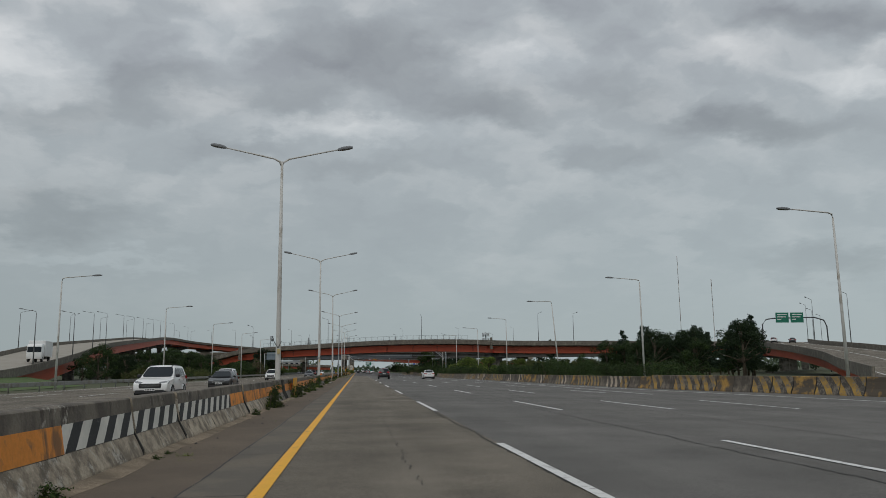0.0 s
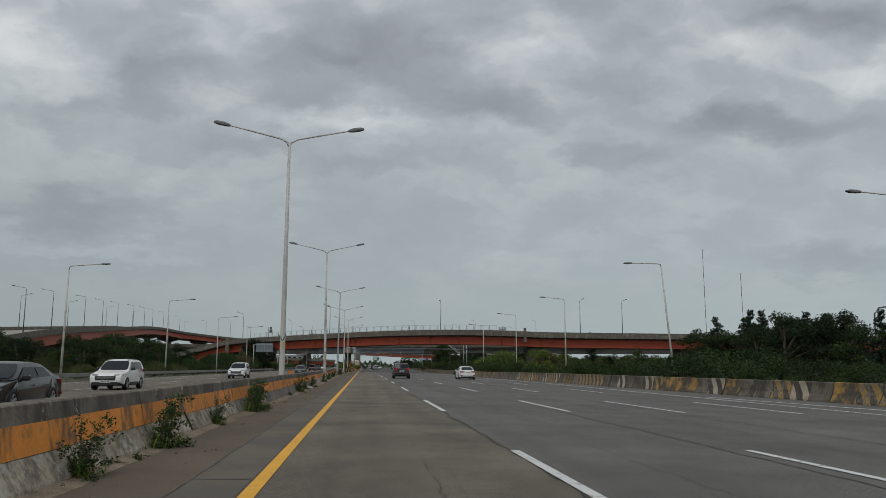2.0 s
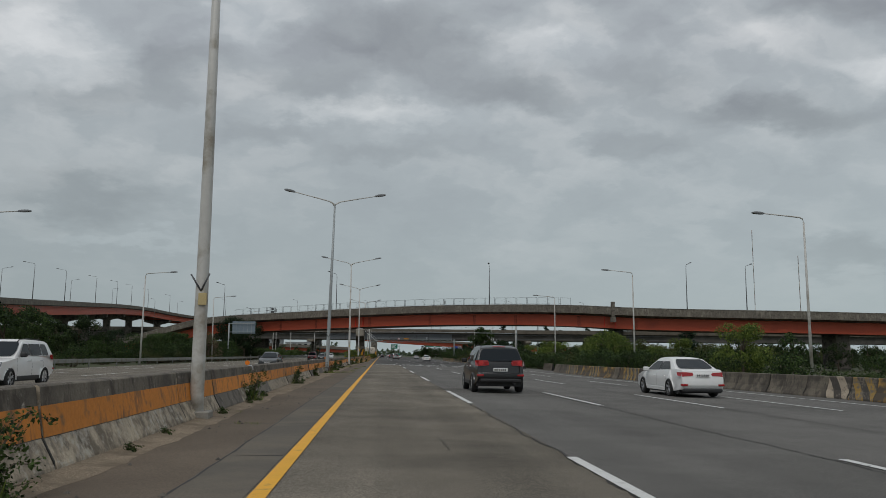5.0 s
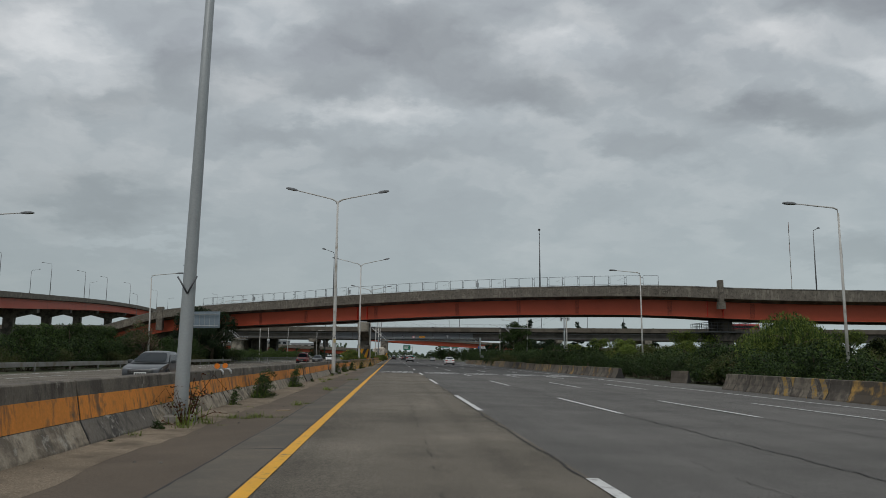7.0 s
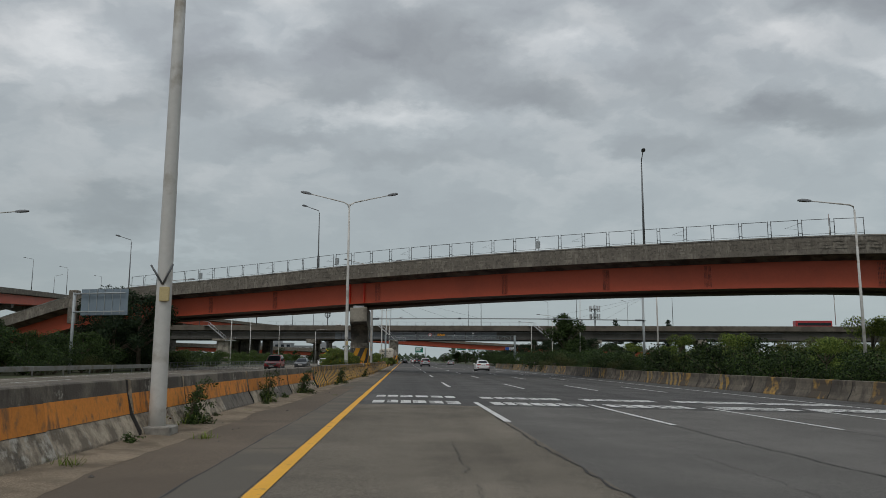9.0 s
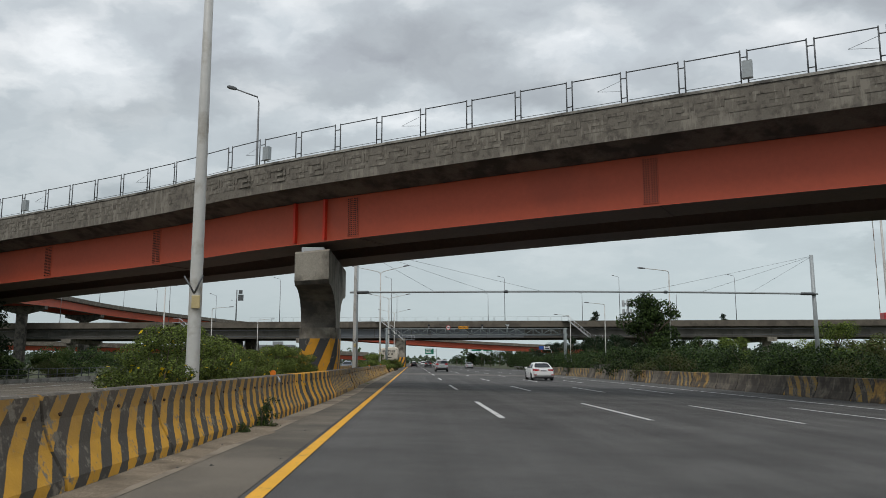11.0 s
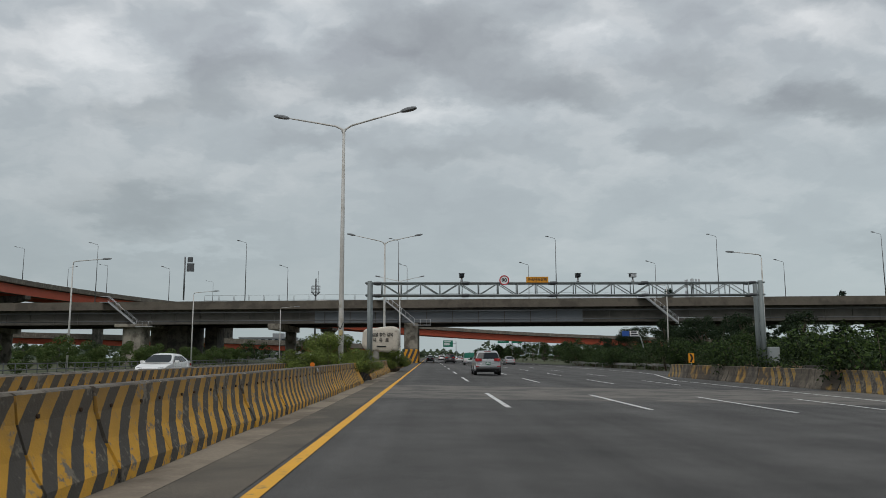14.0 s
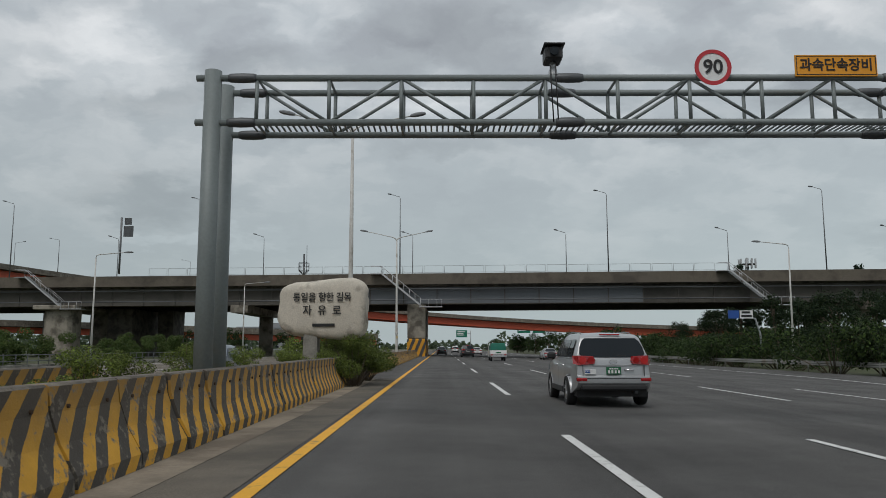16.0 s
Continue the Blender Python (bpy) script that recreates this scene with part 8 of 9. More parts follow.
def car(name, label, kind, color, at, turn, plate="white", group="cars on the road", lit=False):
    """kind: suv, sedan or van."""
    suv = kind != "sedan"
    L, W, H, r = {"suv": (4.68, 1.89, 1.70, 0.36), "sedan": (4.84, 1.83, 1.44, 0.335), "van": (4.6, 1.86, 1.75, 0.345)}[kind]
    hl, hw = L / 2, W / 2
    belt = {"suv": 1.10, "sedan": 0.92, "van": 1.05}[kind]
    sill = 0.30 if suv else 0.22
    fy, ry = {"suv": (1.38, -1.32), "sedan": (1.42, -1.38), "van": (1.38, -1.3)}[kind]
    c = thing(name, label, "car", group, at=at, turn=turn)
    if suv:
        nose = [(hl - 0.02, 0.42), (hl, 0.58), (hl - 0.03, 0.76), (hl - 0.24, 0.88), (1.30, 1.00), (0.85, 1.07)]
        tail = [(-hl + 0.10, belt + 0.03), (-hl + 0.06, 0.92), (-hl + 0.05, 0.74), (-hl, 0.70), (-hl, 0.56), (-hl + 0.10, 0.46)]
        roof = [(-hl + 0.14, belt), (-hl + 0.42, H - 0.10), (-hl + 0.62, H - 0.035), (-1.0, H), (-0.35, H), (0.12, H - 0.05), (1.02, belt - 0.05)]
    else:
        nose = [(hl - 0.02, 0.32), (hl, 0.50), (hl - 0.05, 0.66), (hl - 0.3, 0.76), (1.6, 0.86), (1.15, belt + 0.01)]
        tail = [(-1.45, belt + 0.09), (-hl + 0.25, belt + 0.10), (-hl + 0.06, belt + 0.06), (-hl + 0.04, 0.80), (-hl, 0.66), (-hl, 0.45), (-hl + 0.08, 0.30)]
        roof = [(-1.88, belt + 0.08), (-1.05, H - 0.06), (-0.6, H - 0.01), (0.0, H), (0.35, H - 0.05), (1.32, belt)]
    low = [*nose, *tail, *[(y, z) for y, z in arc(ry, r, sill)], *[(y, z) for y, z in arc(fy, r, sill)]]
    body = soften(part("body", shell(low, hw, hl, 0.13 if suv else 0.15, 4, 0.05, 0.75, belt + 0.05, 0.06), color, c), 0.045)
    # cabin with its pillars, and glass let on to it
    bm = bmesh.new()
    roof_w, belt_w = (0.66, hw - 0.075) if suv else (0.56, hw - 0.085)

    def side(y, z, out=0.0, s=1):
        f = min(1.0, max(0.0, (z - belt) / (H - belt)))
        w = belt_w + (roof_w - belt_w) * f ** 1.25 - 0.05 * (abs(y + 0.3) / hl) ** 3
        return Vector((s * (w + out), y, z))

    rows = [[bm.verts.new(side(y, z, 0, s)) for y, z in roof] for s in (1, 0.5, 0, -0.5, -1)]
    for row, s in zip(rows, (1, 0.5, 0, -0.5, -1)):
        for v, (y, z) in zip(row, roof):
            v.co = side(y, z, 0, 1)
            v.co.x *= s
            if 0 < abs(s) < 1 or s == 0:
                v.co.z += (1 - s * s) * (0.035 if z > H - 0.15 else 0.0)
                v.co.y += (1 - s * s) * (0.05 if y > 0.3 else (-0.03 if y < -1.4 else 0))
    k = len(roof)
    for a, b in zip(rows, rows[1:]):
        for i in range(k - 1):
            bm.faces.new((a[i], a[i + 1], b[i + 1], b[i]))
        bm.faces.new((a[k - 1], a[0], b[0], b[k - 1]))
    bm.faces.new(rows[0])
    bm.faces.new(rows[-1])
    bmesh.ops.triangulate(bm, faces=[f for f in bm.faces if len(f.verts) > 4])
    soften(part("cabin", bm, color, c), 0.03, 2)

    def across(p, q, inset, name_, m):
        """Glass between two edges of the roof line, p low and q high."""
        bm = bmesh.new()
        (y0, z0), (y1, z1) = p, q
        d = Vector((0, y1 - y0, z1 - z0)).normalized()
        nrm = Vector((0, d.z, -d.y)) if y0 > 0 else Vector((0, -d.z, d.y))
        grid_ = []
        for t, wf in ((0.07, 0.87), (0.2, 0.97), (0.5, 1.0), (0.78, 0.985), (0.93, 0.90)):
            y, z = y0 + (y1 - y0) * t, z0 + (z1 - z0) * t
            row = []
            for s in (-1, -0.6, -0.2, 0.2, 0.6, 1):
                q_ = side(y, z, -inset, 1)
                bow = (1 - s * s) * 0.05
                row.append(bm.verts.new(Vector((q_.x * s * wf, y, z)) + nrm * 0.034 + Vector((0, bow if y0 > 0 else -bow * 0.6, 0))))
            grid_.append(row)
        for a, b in zip(grid_, grid_[1:]):
            for i in range(5):
                f = bm.faces.new((a[i], a[i + 1], b[i + 1], b[i]))
                f.smooth = True
        part(name_, bm, m, c)

    across(roof[-1], roof[-2], 0.07, "windscreen", CAR_GLASS)
    across(roof[0], roof[1], 0.045 if suv else 0.10, "rear_window", CAR_GLASS)
    zt = H - 0.14
    cuts = [(-hl + 0.62, -hl + 0.72, -1.18, -1.18), (-1.10, -1.10, -0.22, -0.22), (-0.14, -0.14, 0.66, 0.18)] if suv else [(-1.45, -1.0, -0.42, -0.42), (-0.34, -0.34, 0.98, 0.34)]
    for s in (-1, 1):
        for y0, y0t, y1, y1t in cuts:
            bm = bmesh.new()
            pts = [side(y0, belt + 0.05, 0.012, s), side(y1, belt + 0.05, 0.012, s), side(y1t, zt, 0.012, s), side(y0t, zt, 0.012, s)]
            mid_ = [(pts[1] + pts[2]) / 2 + Vector((s * 0.012, 0, 0)), (pts[0] + pts[3]) / 2 + Vector((s * 0.012, 0, 0))]
            va = [bm.verts.new(p) for p in (pts[0], pts[1], mid_[0], pts[2], pts[3], mid_[1])]
            bm.faces.new((va[0], va[1], va[2], va[5]))
            bm.faces.new((va[5], va[2], va[3], va[4]))
            part("side_window", bm, CAR_GLASS_SIDE, c)
        bm = bmesh.new()
        box(bm, min(s * (hw - 0.06), s * (hw + 0.16)), max(s * (hw - 0.06), s * (hw + 0.16)), (0.55 if suv else 0.72), (0.73 if suv else 0.90), belt - 0.02, belt + 0.15, bevel=0.04)
        part("mirror", bm, color if not suv else BLACK_PLASTIC, c)
        for y in (-0.95, 0.05):
            bm = bmesh.new()
            tube(bm, [(s * (hw - 0.02), y - 0.11, belt - 0.16), (s * (hw + 0.018), y - 0.08, belt - 0.155), (s * (hw + 0.018), y + 0.08, belt - 0.155), (s * (hw - 0.02), y + 0.11, belt - 0.16)], 0.016, 6)
            part("door_handle", bm, CHROME if suv else color, c)
        if suv:
            bm = bmesh.new()
            x = s * (roof_w - 0.07)
            tube(bm, [(x, -1.62, H - 0.05), (x, -1.4, H + 0.02), (x, -0.4, H + 0.045), (x, 0.15, H + 0.01), (x, 0.3, H - 0.06)], [0.022, 0.016, 0.016, 0.016, 0.022], 6)
            part("roof_rail", bm, BLACK_PLASTIC if color is not SILVER else LAMP_GREY, c)
        bm = bmesh.new()
        x = s * (hw - 0.012)
        box(bm, min(x, x + s * 0.022), max(x, x + s * 0.022), ry + 0.48, fy - 0.48, sill + 0.0, sill + 0.13, bevel=0.008)
        part("sill_trim", bm, BLACK_PLASTIC if suv else color, c)
        # lamps wrap round the corners
        bm = bmesh.new()
        wr = hw * (1 - (0.13 if suv else 0.15))
        zl0, zl1 = (0.965, 1.185) if suv else (0.76, 0.92)
        yb = -hl + 0.055
        poly = [(s * (wr - 0.38 if suv else wr - 0.40), yb - 0.04, zl0 + 0.03), (s * (wr - 0.02), yb - 0.03, zl0), (s * (wr + 0.075), yb + 0.18, zl0 + 0.03), (s * (wr + 0.065), yb + 0.28, zl1 - 0.01), (s * (wr - 0.03), yb - 0.0, zl1), (s * (wr - 0.36 if suv else wr - 0.40), yb - 0.02, zl1 - 0.015), (s * (wr - 0.41 if suv else wr - 0.44), yb - 0.03, (zl0 + zl1) / 2)]
        inner = [(p[0] * 0.93, p[1] + 0.10, p[2]) for p in poly]
        a = [bm.verts.new(p) for p in poly]
        b = [bm.verts.new(p) for p in inner]
        bm.faces.new((a[0], a[1], a[4], a[5], a[6]))
        bm.faces.new((a[1], a[2], a[3], a[4]))
        for i in range(7):
            bm.faces.new((a[i], a[(i + 1) % 7], b[(i + 1) % 7], b[i]))
        tail = part("tail_light", bm, RED_LENS, c)
        if suv:
            for off, rad, m in ((0.30, 0.075, RED_LENS), (0.12, 0.085, RED_GLOW)):
                bm = bmesh.new()
                cyl(bm, (s * (wr - off), yb - 0.045, 1.075), (s * (wr - off), yb, 1.075), rad, n=16)
                part("lamp_bowl", bm, m, tail)
        bm = bmesh.new()
        zl0, zl1 = (0.72, 0.90) if suv else (0.60, 0.73)
        yf = hl - 0.06
        poly = [(s * (wr - 0.36), yf + 0.03, zl0 + 0.03), (s * (wr - 0.02), yf - 0.02, zl0), (s * (wr + 0.07), yf - 0.26, zl0 + 0.06), (s * (wr + 0.05), yf - 0.36, zl1 + 0.02), (s * (wr - 0.05), yf - 0.12, zl1), (s * (wr - 0.36), yf - 0.02, zl1 - 0.04)]
        inner = [(p[0] * 0.9, p[1] - 0.1, p[2]) for p in poly]
        a = [bm.verts.new(p) for p in poly]
        b = [bm.verts.new(p) for p in inner]
        bm.faces.new((a[0], a[1], a[4], a[5]))
        bm.faces.new((a[1], a[2], a[3], a[4]))
        for i in range(6):
            bm.faces.new((a[i], a[(i + 1) % 6], b[(i + 1) % 6], b[i]))
        part("headlight", bm, CLEAR_LENS, c)
        bm = bmesh.new()
        zr = 0.60 if suv else 0.42
        box(bm, min(s * (wr - 0.22), s * (wr + 0.03)), max(s * (wr - 0.22), s * (wr + 0.03)), -hl - 0.012, -hl + 0.1, zr, zr + 0.085, bevel=0.02)
        part("rear_reflector", bm, RED_LENS, c)
    # shut lines of the doors
    for s in (-1, 1):
        for y in (-1.16, -0.20, 0.92):
            bm = bmesh.new()
            rows_ = []
            for z in (sill + 0.14, 0.55, 0.75, belt - 0.05):
                w = hw * (1 - 0.13 * abs(y / hl) ** 4) - (0.06 * ((z - 0.75) / (belt - 0.7)) ** 1.5 if z > 0.75 else 0.05 * ((0.75 - z) / 0.75) ** 2) + 0.002
                rows_.append([bm.verts.new((s * w, y - 0.005, z)), bm.verts.new((s * w, y + 0.005, z))])
            for a, b in zip(rows_, rows_[1:]):
                bm.faces.new((a[0], a[1], b[1], b[0]))
            part("shut_line", bm, INK, c)
    # grille, bumper trims, plates
    bm = bmesh.new()
    box(bm, -0.56, 0.56, hl - 0.05, hl + 0.014, 0.53 if suv else 0.46, 0.78 if suv else 0.64, bevel=0.03)
    part("grille", bm, BLACK_PLASTIC, c)
    bm = bmesh.new()
    for z in (0.65, 0.70) if suv else (0.54, 0.59):
        box(bm, -0.46, 0.46, hl + 0.008, hl + 0.02, z, z + 0.015)
    part("grille_bar", bm, CHROME, c)
    bm = bmesh.new()
    box(bm, -hw * 0.80, hw * 0.80, -hl - 0.015, -hl + 0.3, 0.39 if suv else 0.2, 0.53 if suv else 0.34, bevel=0.04)
    part("rear_bumper_trim", bm, BLACK_PLASTIC, c)
    bm = bmesh.new()
    box(bm, -hw * 0.78, hw * 0.78, hl - 0.3, hl + 0.008, 0.25 if suv else 0.18, 0.47 if suv else 0.33, bevel=0.04)
    part("front_bumper_trim", bm, BLACK_PLASTIC, c)
    bm = bmesh.new()
    box(bm, -hw * 0.86, hw * 0.86, -hl + 0.3, hl - 0.3, sill - 0.06, sill + 0.32)
    part("underbody", bm, BLACK_PLASTIC, c)
    zp = 0.84 if suv else 0.80
    for y, s in ((-hl + (0.03 if suv else 0.0), -1), (hl + 0.015, 1)):
        z = zp if s < 0 else 0.47
        green = plate == "green"
        pw, ph = (0.17, 0.085) if green else (0.26, 0.06)
        bm = bmesh.new()
        box(bm, -pw, pw, min(y, y + s * 0.02), max(y, y + s * 0.02), z - ph, z + ph, bevel=0.005)
        pl = part("number_plate", bm, PLATE_GREEN if green else SIGN_WHITE, c)
        bm = bmesh.new()
        yy = y + s * 0.022
        for z0, z1, xs_ in (((0.03, 0.06, (-0.08, -0.03, 0.03, 0.08)), (-0.06, 0.01, (-0.11, -0.035, 0.04, 0.115))) if green else ((-0.035, 0.035, (-0.2, -0.13, -0.04, 0.04, 0.11, 0.18)),)):
            for x in xs_:
                box(bm, x - 0.022, x + 0.022, min(yy, yy + s * 0.003), max(yy, yy + s * 0.003), z + z0, z + z1)
        part("lettering", bm, SIGN_WHITE if green else INK, pl)
    if suv:
        bm = bmesh.new()
        box(bm, -0.24, 0.24, -hl + 0.37, -hl + 0.43, H - 0.05, H - 0.02, bevel=0.01)
        part("high_brake_light", bm, RED_LENS, c)
        bm = bmesh.new()
        box(bm, -0.66, 0.66, -hl - 0.004, -hl + 0.02, 0.655, 0.672)
        part("bumper_gap", bm, INK, c)
        for s in (-1, 1):
            bm = bmesh.new()
            box(bm, s * 0.70 - 0.005, s * 0.70 + 0.005, -hl + 0.02, -hl + 0.05, 0.68, 0.96)
            part("shut_line", bm, INK, c)
        bm = bmesh.new()
        cyl(bm, (0.52, -hl + 0.06, 0.36), (0.52, -hl + 0.3, 0.36), 0.04, n=10)
        part("exhaust_pipe", bm, STEEL_DARK, c)
        bm = bmesh.new()
        tube(bm, [(-0.05, -hl + 0.14, belt + 0.06), (0.15, -hl + 0.125, belt + 0.09), (0.42, -hl + 0.14, belt + 0.075)], 0.012, 5)
        part("rear_wiper", bm, BLACK_PLASTIC, c)
    for x in (-hw + 0.11, hw - 0.11):
        for y in (fy, ry):
            wheel(c, x, y, r)
    return c


OPP = 180.0
suv_near = car("silver_suv", "silver sport utility car with a green number plate and roof rails", "suv", SILVER, (4.55, 332.6, gz(4.5, 332)), 0, "green")
# details of the nearest car: sticker, badge, tailgate recess
bm = bmesh.new()
box(bm, -0.66, -0.40, -2.325, -2.305, 0.76, 0.87, bevel=0.004)
part("sticker", bm, SIGN_WHITE, suv_near, "small white and blue sticker")
bm = bmesh.new()
box(bm, -0.655, -0.54, -2.330, -2.326, 0.79, 0.865)
part("sticker_field", bm, SIGN_BLUE, suv_near)
lettering("DPF", 0.06, (-0.598, -2.333, 0.828), SIGN_WHITE, suv_near, width=0.10)
bm = bmesh.new()
n = 20
for k in range(n):
    a, b = 2 * math.pi * k / n, 2 * math.pi * (k + 1) / n
    cyl(bm, (0.085 * math.cos(a), -2.30, 1.04 + 0.045 * math.sin(a)), (0.085 * math.cos(b), -2.30, 1.04 + 0.045 * math.sin(b)), 0.008, n=5)
part("badge", bm, CHROME, suv_near, "plain oval chrome badge")
bm = bmesh.new()
box(bm, -0.46, 0.46, -2.298, -2.28, 0.945, 0.97, bevel=0.006)
part("tailgate_trim", bm, SILVER, suv_near)
bm = bmesh.new()
tube(bm, [(0.26, -2.29, 0.86), (0.28, -2.33, 0.862), (0.44, -2.33, 0.862), (0.46, -2.29, 0.86)], 0.018, 6)
part("tailgate_handle", bm, CHROME, suv_near)
bm = bmesh.new()
cyl(bm, (0.15, -1.55, 1.70), (0.22, -1.95, 1.92), 0.008, n=5)
part("aerial", bm, INK, suv_near)

car("white_sedan", "white saloon car driving away in a middle lane", "sedan", WHITE_CAR, (11.6, 127.0, gz(11.6, 127)), 0)
car("black_suv", "black sport utility car driving away", "suv", BLACK_CAR, (4.3, 127.4, gz(4, 127)), 0)
car("white_sedan", "white saloon car driving away in an outer lane", "sedan", WHITE_CAR, (10.9, 283.0, gz(11, 283)), 0)
car("white_suv", "white sport utility car coming the other way", "suv", WHITE_CAR, (-10.6, 43.0, 0), OPP)
car("white_suv", "white sport utility car coming the other way", "suv", WHITE_CAR, (-14.2, 86.0, 0), OPP)
car("black_sedan", "shiny black saloon car coming the other way", "sedan", BLACK_CAR, (-10.7, 63.5, 0), OPP)
car("white_suv", "white sport utility car coming the other way", "suv", WHITE_CAR, (-13.6, 126.5, 0), OPP)
car("white_sedan", "white saloon car coming the other way", "sedan", WHITE_CAR, (-14.5, 321, 0), OPP)
car("grey_sedan", "dark charcoal-grey saloon car coming the other way", "sedan", GREY_CAR, (-10.6, 173.5, 0), OPP)
car("grey_sedan", "blue-grey saloon car coming the other way", "sedan", BLUE_GREY, (-10.8, 352, 0), OPP)
car("dark_sedan", "dark saloon car coming the other way", "sedan", GREY_CAR, (-14.6, 292.0, 0), OPP)
car("red_jeep", "red off-road car with a dark roof coming the other way", "van", RED_CAR, (-15.0, 270.0, 0), OPP)
car("grey_sedan", "silver saloon car in the outer lane", "sedan", SILVER, (14.4, 412.0, gz(14, 412)), 0)
for x, y, m, k in ((4.4, 425, BLACK_CAR, "suv"), (7.9, 470, WHITE_CAR, "sedan"), (0.7, 455, GREY_CAR, "sedan"), (4.3, 520, WHITE_CAR, "van"), (11.3, 560, WHITE_CAR, "sedan"), (0.8, 600, WHITE_CAR, "suv")):
    car("far_car", "car far ahead on the carriageway", k, m, (x, y, gz(x, y)), 0, group="cars far ahead")
# cars on the bridges
for x, m, k in ((-22, WHITE_CAR, "van"), (37.5, GREY_CAR, "sedan"), (92, WHITE_CAR, "sedan")):
    car("bridge_car", "car crossing on the grey bridge", k, m, (x, 437.5 - 0.085 * x - 6, 10.91), 85, group="cars on the grey bridge")


def small_truck(at, turn):
    c = thing("small_truck", "small white pickup truck with a green tarpaulin over its bed", "truck", at=at, turn=turn)
    bm = shell([(2.3, 0.35), (2.42, 0.6), (2.4, 1.0), (2.1, 1.75), (1.75, 1.9), (0.85, 1.9), (0.8, 0.5), *arc(1.7, 0.32, 0.36)], 0.84, 2.6, 0.05, 4, 0.03, 0.9, 1.9, 0.12)
    soften(part("cab", bm, WHITE_CAR, c), 0.05)
    bm = bmesh.new()
    box(bm, -0.6, 0.6, 0.76, 0.79, 1.2, 1.75, bevel=0.01)
    part("rear_window", bm, CAR_GLASS, c)
    bm = bmesh.new()
    box(bm, -0.72, 0.72, 2.18, 2.24, 1.12, 1.65)
    part("windscreen", bm, CAR_GLASS, c)
    bm = bmesh.new()
    box(bm, -0.86, 0.86, -2.45, 0.72, 0.68, 0.78, bevel=0.01)
    for x in (-0.86, 0.82):
        box(bm, x, x + 0.04, -2.45, 0.72, 0.78, 1.12)
    part("bed", bm, WHITE_CAR, c)
    bm = bmesh.new()
    box(bm, -0.86, 0.86, -2.47, -2.43, 0.70, 1.12, bevel=0.01)
    part("tailgate", bm, WHITE_CAR, c)
    bm = bmesh.new()
    prism(bm, [(-0.80, 1.0), (0.80, 1.0), (0.80, 1.5), (0.66, 1.88), (-0.66, 1.88), (-0.80, 1.5)], (0, -2.38, 0), (0, 0.66, 0), (1, 0, 0))
    soften(part("tarpaulin", bm, GREEN_TARP, c), 0.05)
    bm = bmesh.new()
    for y in (-1.8, -1.0, -0.2):
        prism(bm, [(-0.82, 1.0), (0.82, 1.0), (0.82, 1.51), (0.67, 1.90), (-0.67, 1.90), (-0.82, 1.51)], (0, y, 0), (0, y + 0.05, 0), (1, 0, 0))
    part("strap", bm, BLACK_PLASTIC, c)
    bm = bmesh.new()
    box(bm, -0.4, 0.4, -2.2, 2.0, 0.42, 0.66)
    part("chassis", bm, BLACK_PLASTIC, c)
    bm = bmesh.new()
    box(bm, -0.84, 0.84, -2.52, -2.42, 0.46, 0.60, bevel=0.01)
    part("rear_bumper", bm, STEEL_PALE, c)
    bm = bmesh.new()
    box(bm, -0.26, 0.26, -2.49, -2.475, 0.84, 0.95)
    part("number_plate", bm, PLATE_GREEN, c)
    for s in (-1, 1):
        bm = bmesh.new()
        box(bm, min(s * 0.56, s * 0.82), max(s * 0.56, s * 0.82), -2.54, -2.5, 0.60, 0.70, bevel=0.008)
        part("tail_light", bm, RED_LENS, c)
        bm = bmesh.new()
        box(bm, min(s * 0.84, s * 1.02), max(s * 0.84, s * 1.02), 2.0, 2.06, 1.15, 1.42, bevel=0.02)
        part("mirror", bm, BLACK_PLASTIC, c)
        bm = bmesh.new()
        box(bm, min(s * 0.5, s * 0.8), max(s * 0.5, s * 0.8), 2.38, 2.43, 0.68, 0.86, bevel=0.01)
        part("headlight", bm, CLEAR_LENS, c)
        for y, rr in ((1.7, 0.32), (-1.4, 0.30)):
            wheel(c, s * 0.70, y, rr, 0.2)
    return c


small_truck((6.6, 396.0, gz(6.6, 396)), 0)


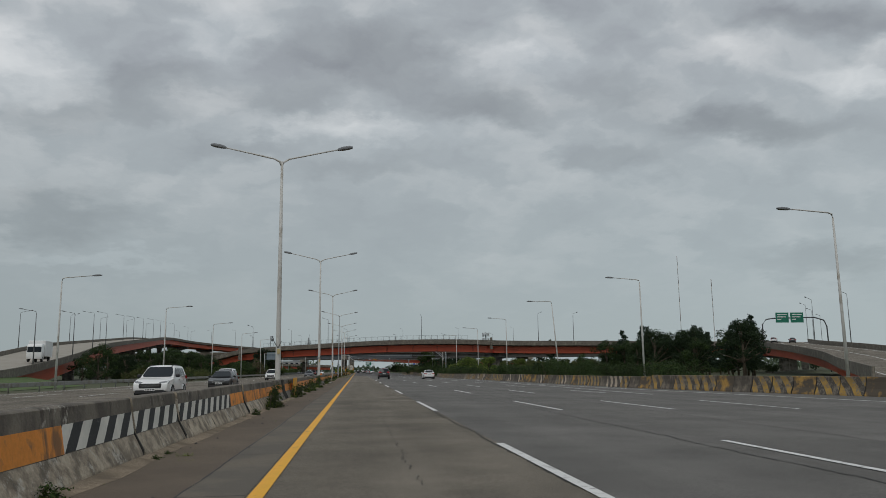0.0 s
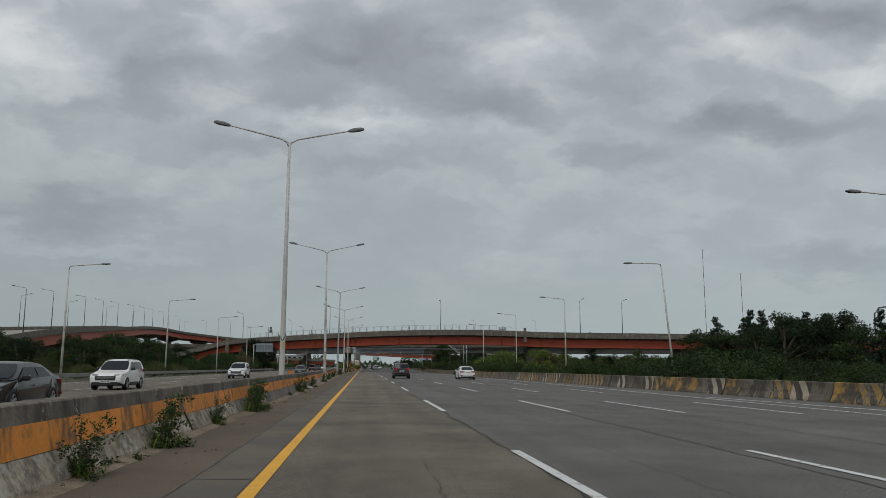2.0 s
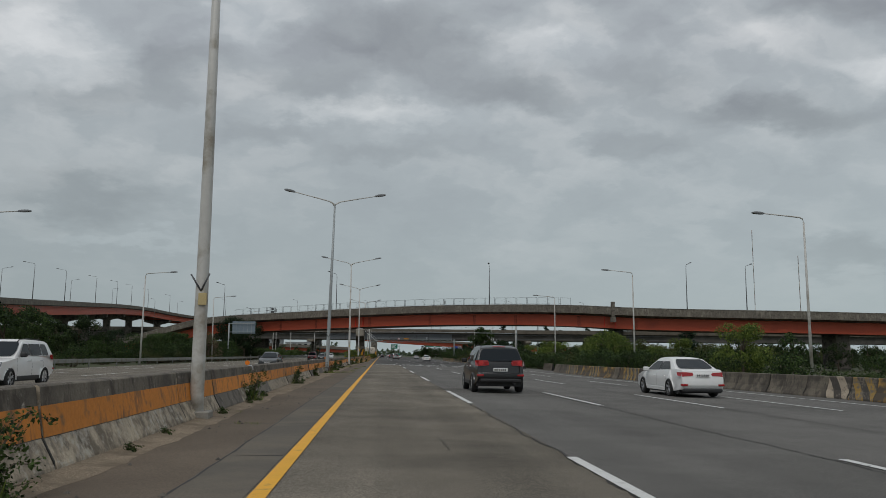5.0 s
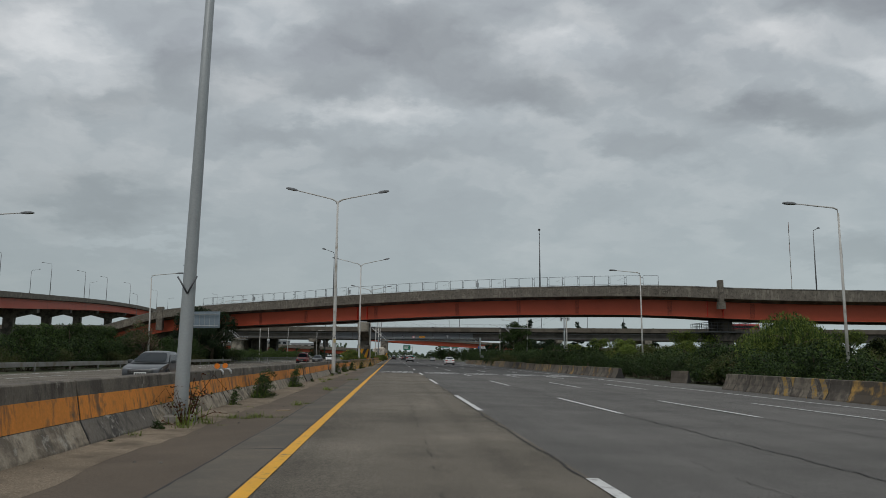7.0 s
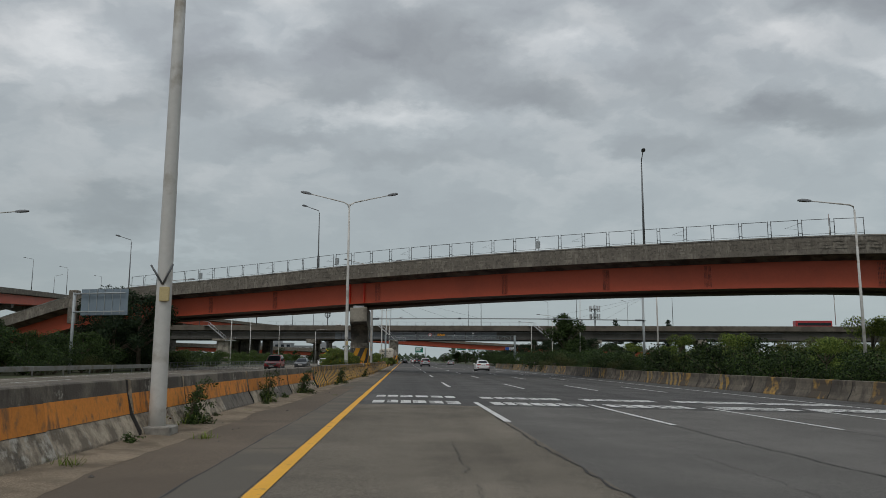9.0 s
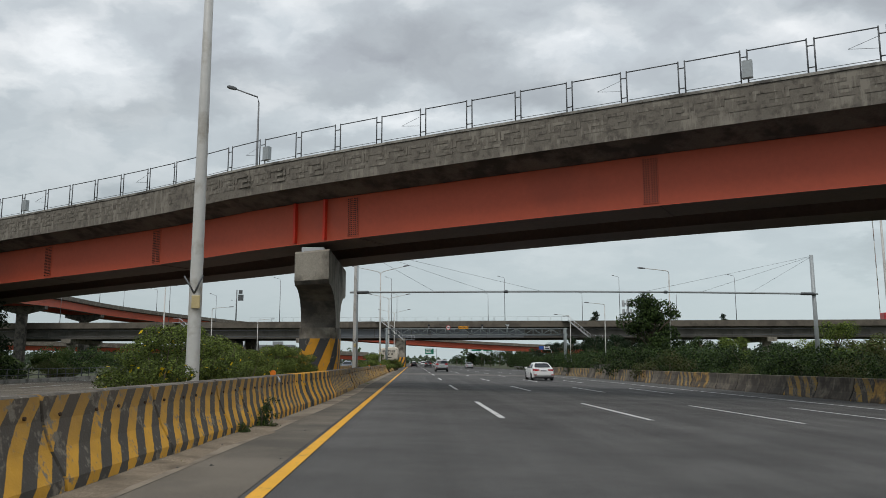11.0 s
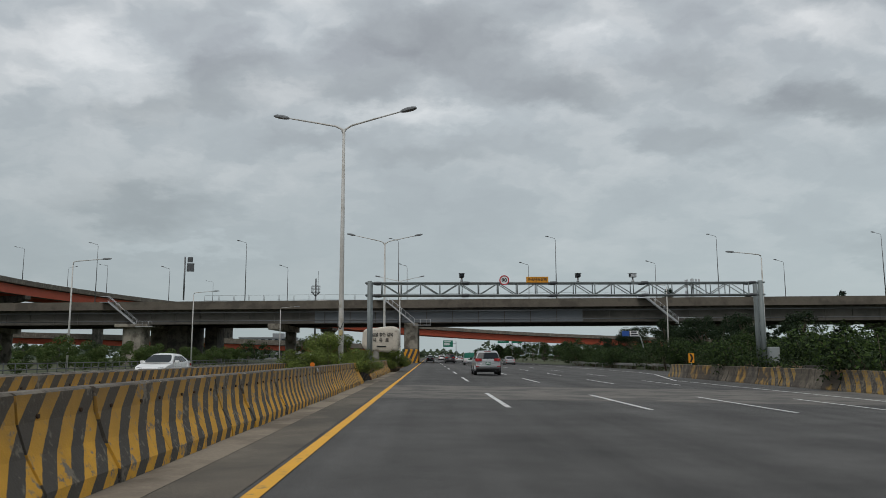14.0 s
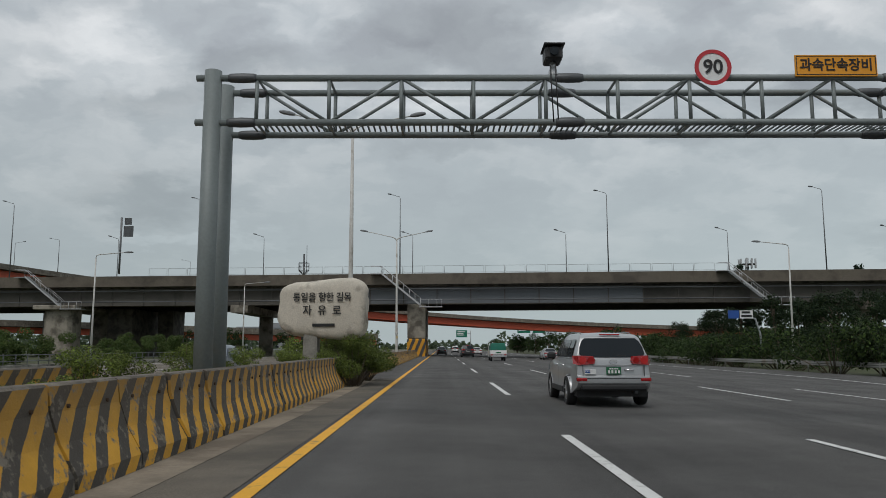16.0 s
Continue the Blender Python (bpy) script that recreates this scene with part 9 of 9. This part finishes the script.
def lorry(at, turn):
    c = thing("box_lorry", "white box lorry coming down the long ramp", "truck", at=at, turn=turn)
    soften(part("cab", shell([(4.2, 0.5), (4.35, 1.2), (4.2, 2.7), (3.9, 3.0), (2.4, 3.0), (2.4, 0.6), *arc(3.3, 0.5, 0.6)], 1.2, 4.6, 0.03, 4, 0.02, 1.4, 3.0, 0.06), WHITE_CAR, c), 0.06)
    bm = bmesh.new()
    box(bm, -1.05, 1.05, 4.2, 4.32, 1.6, 2.5, bevel=0.03)
    part("windscreen", bm, CAR_GLASS, c)
    bm = bmesh.new()
    box(bm, -1.25, 1.25, -4.3, 2.2, 0.95, 3.6, bevel=0.04)
    part("box", bm, SIGN_WHITE, c)
    bm = bmesh.new()
    box(bm, -0.5, 0.5, -4.0, 3.8, 0.55, 0.93)
    part("chassis", bm, BLACK_PLASTIC, c)
    for s in (-1, 1):
        for y in (3.3, -2.4):
            wheel(c, s * 1.0, y, 0.5, 0.32)
    return c


k = min(range(40), key=lambda i: abs(A_PATH[i].y - 140))
p, q = A_PATH[k], A_PATH[k + 1]
d = q - p
lorry((p.x + 4.0, p.y, p.z + 0.02), math.degrees(math.atan2(-d.x, d.y)) + 180)
# a red and white coach on the grey bridge
cb = thing("coach", "red and white coach crossing on the grey bridge", "bus", at=(132, 437.5 - 0.085 * 132 - 6.5, 10.91), turn=85)
bm = bmesh.new()
box(bm, -1.25, 1.25, -5.8, 5.8, 0.45, 3.3, bevel=0.15)
part("body", bm, RED_CAR, cb)
bm = bmesh.new()
for x in (-1.27, 1.25):
    box(bm, x, x + 0.02, -5.4, 5.2, 1.7, 2.6)
part("window_band", bm, CAR_GLASS, cb)
for x in (-1.1, 1.1):
    for y in (-3.6, 3.8):
        wheel(cb, x, y, 0.48, 0.3)

# two cars that climb the curved ramp
for y, u, k, m, c in ((206, 2.9, "sedan", GREY_CAR, "dark grey saloon car climbing the curved ramp"), (228, -2.6, "suv", WHITE_CAR, "white sport utility car climbing the curved ramp")):
    i = min(range(1, len(E_PATH) - 1), key=lambda j: abs(E_PATH[j].y - y))
    d = E_PATH[i - 1] - E_PATH[i + 1]
    w = Vector((d.y, -d.x, 0)).normalized() * u
    car("ramp_car", c, k, m, (E_PATH[i].x + w.x, E_PATH[i].y + w.y, E_PATH[i].z + 0.03), -math.degrees(math.atan2(d.x, d.y)), group="cars on the curved ramp")
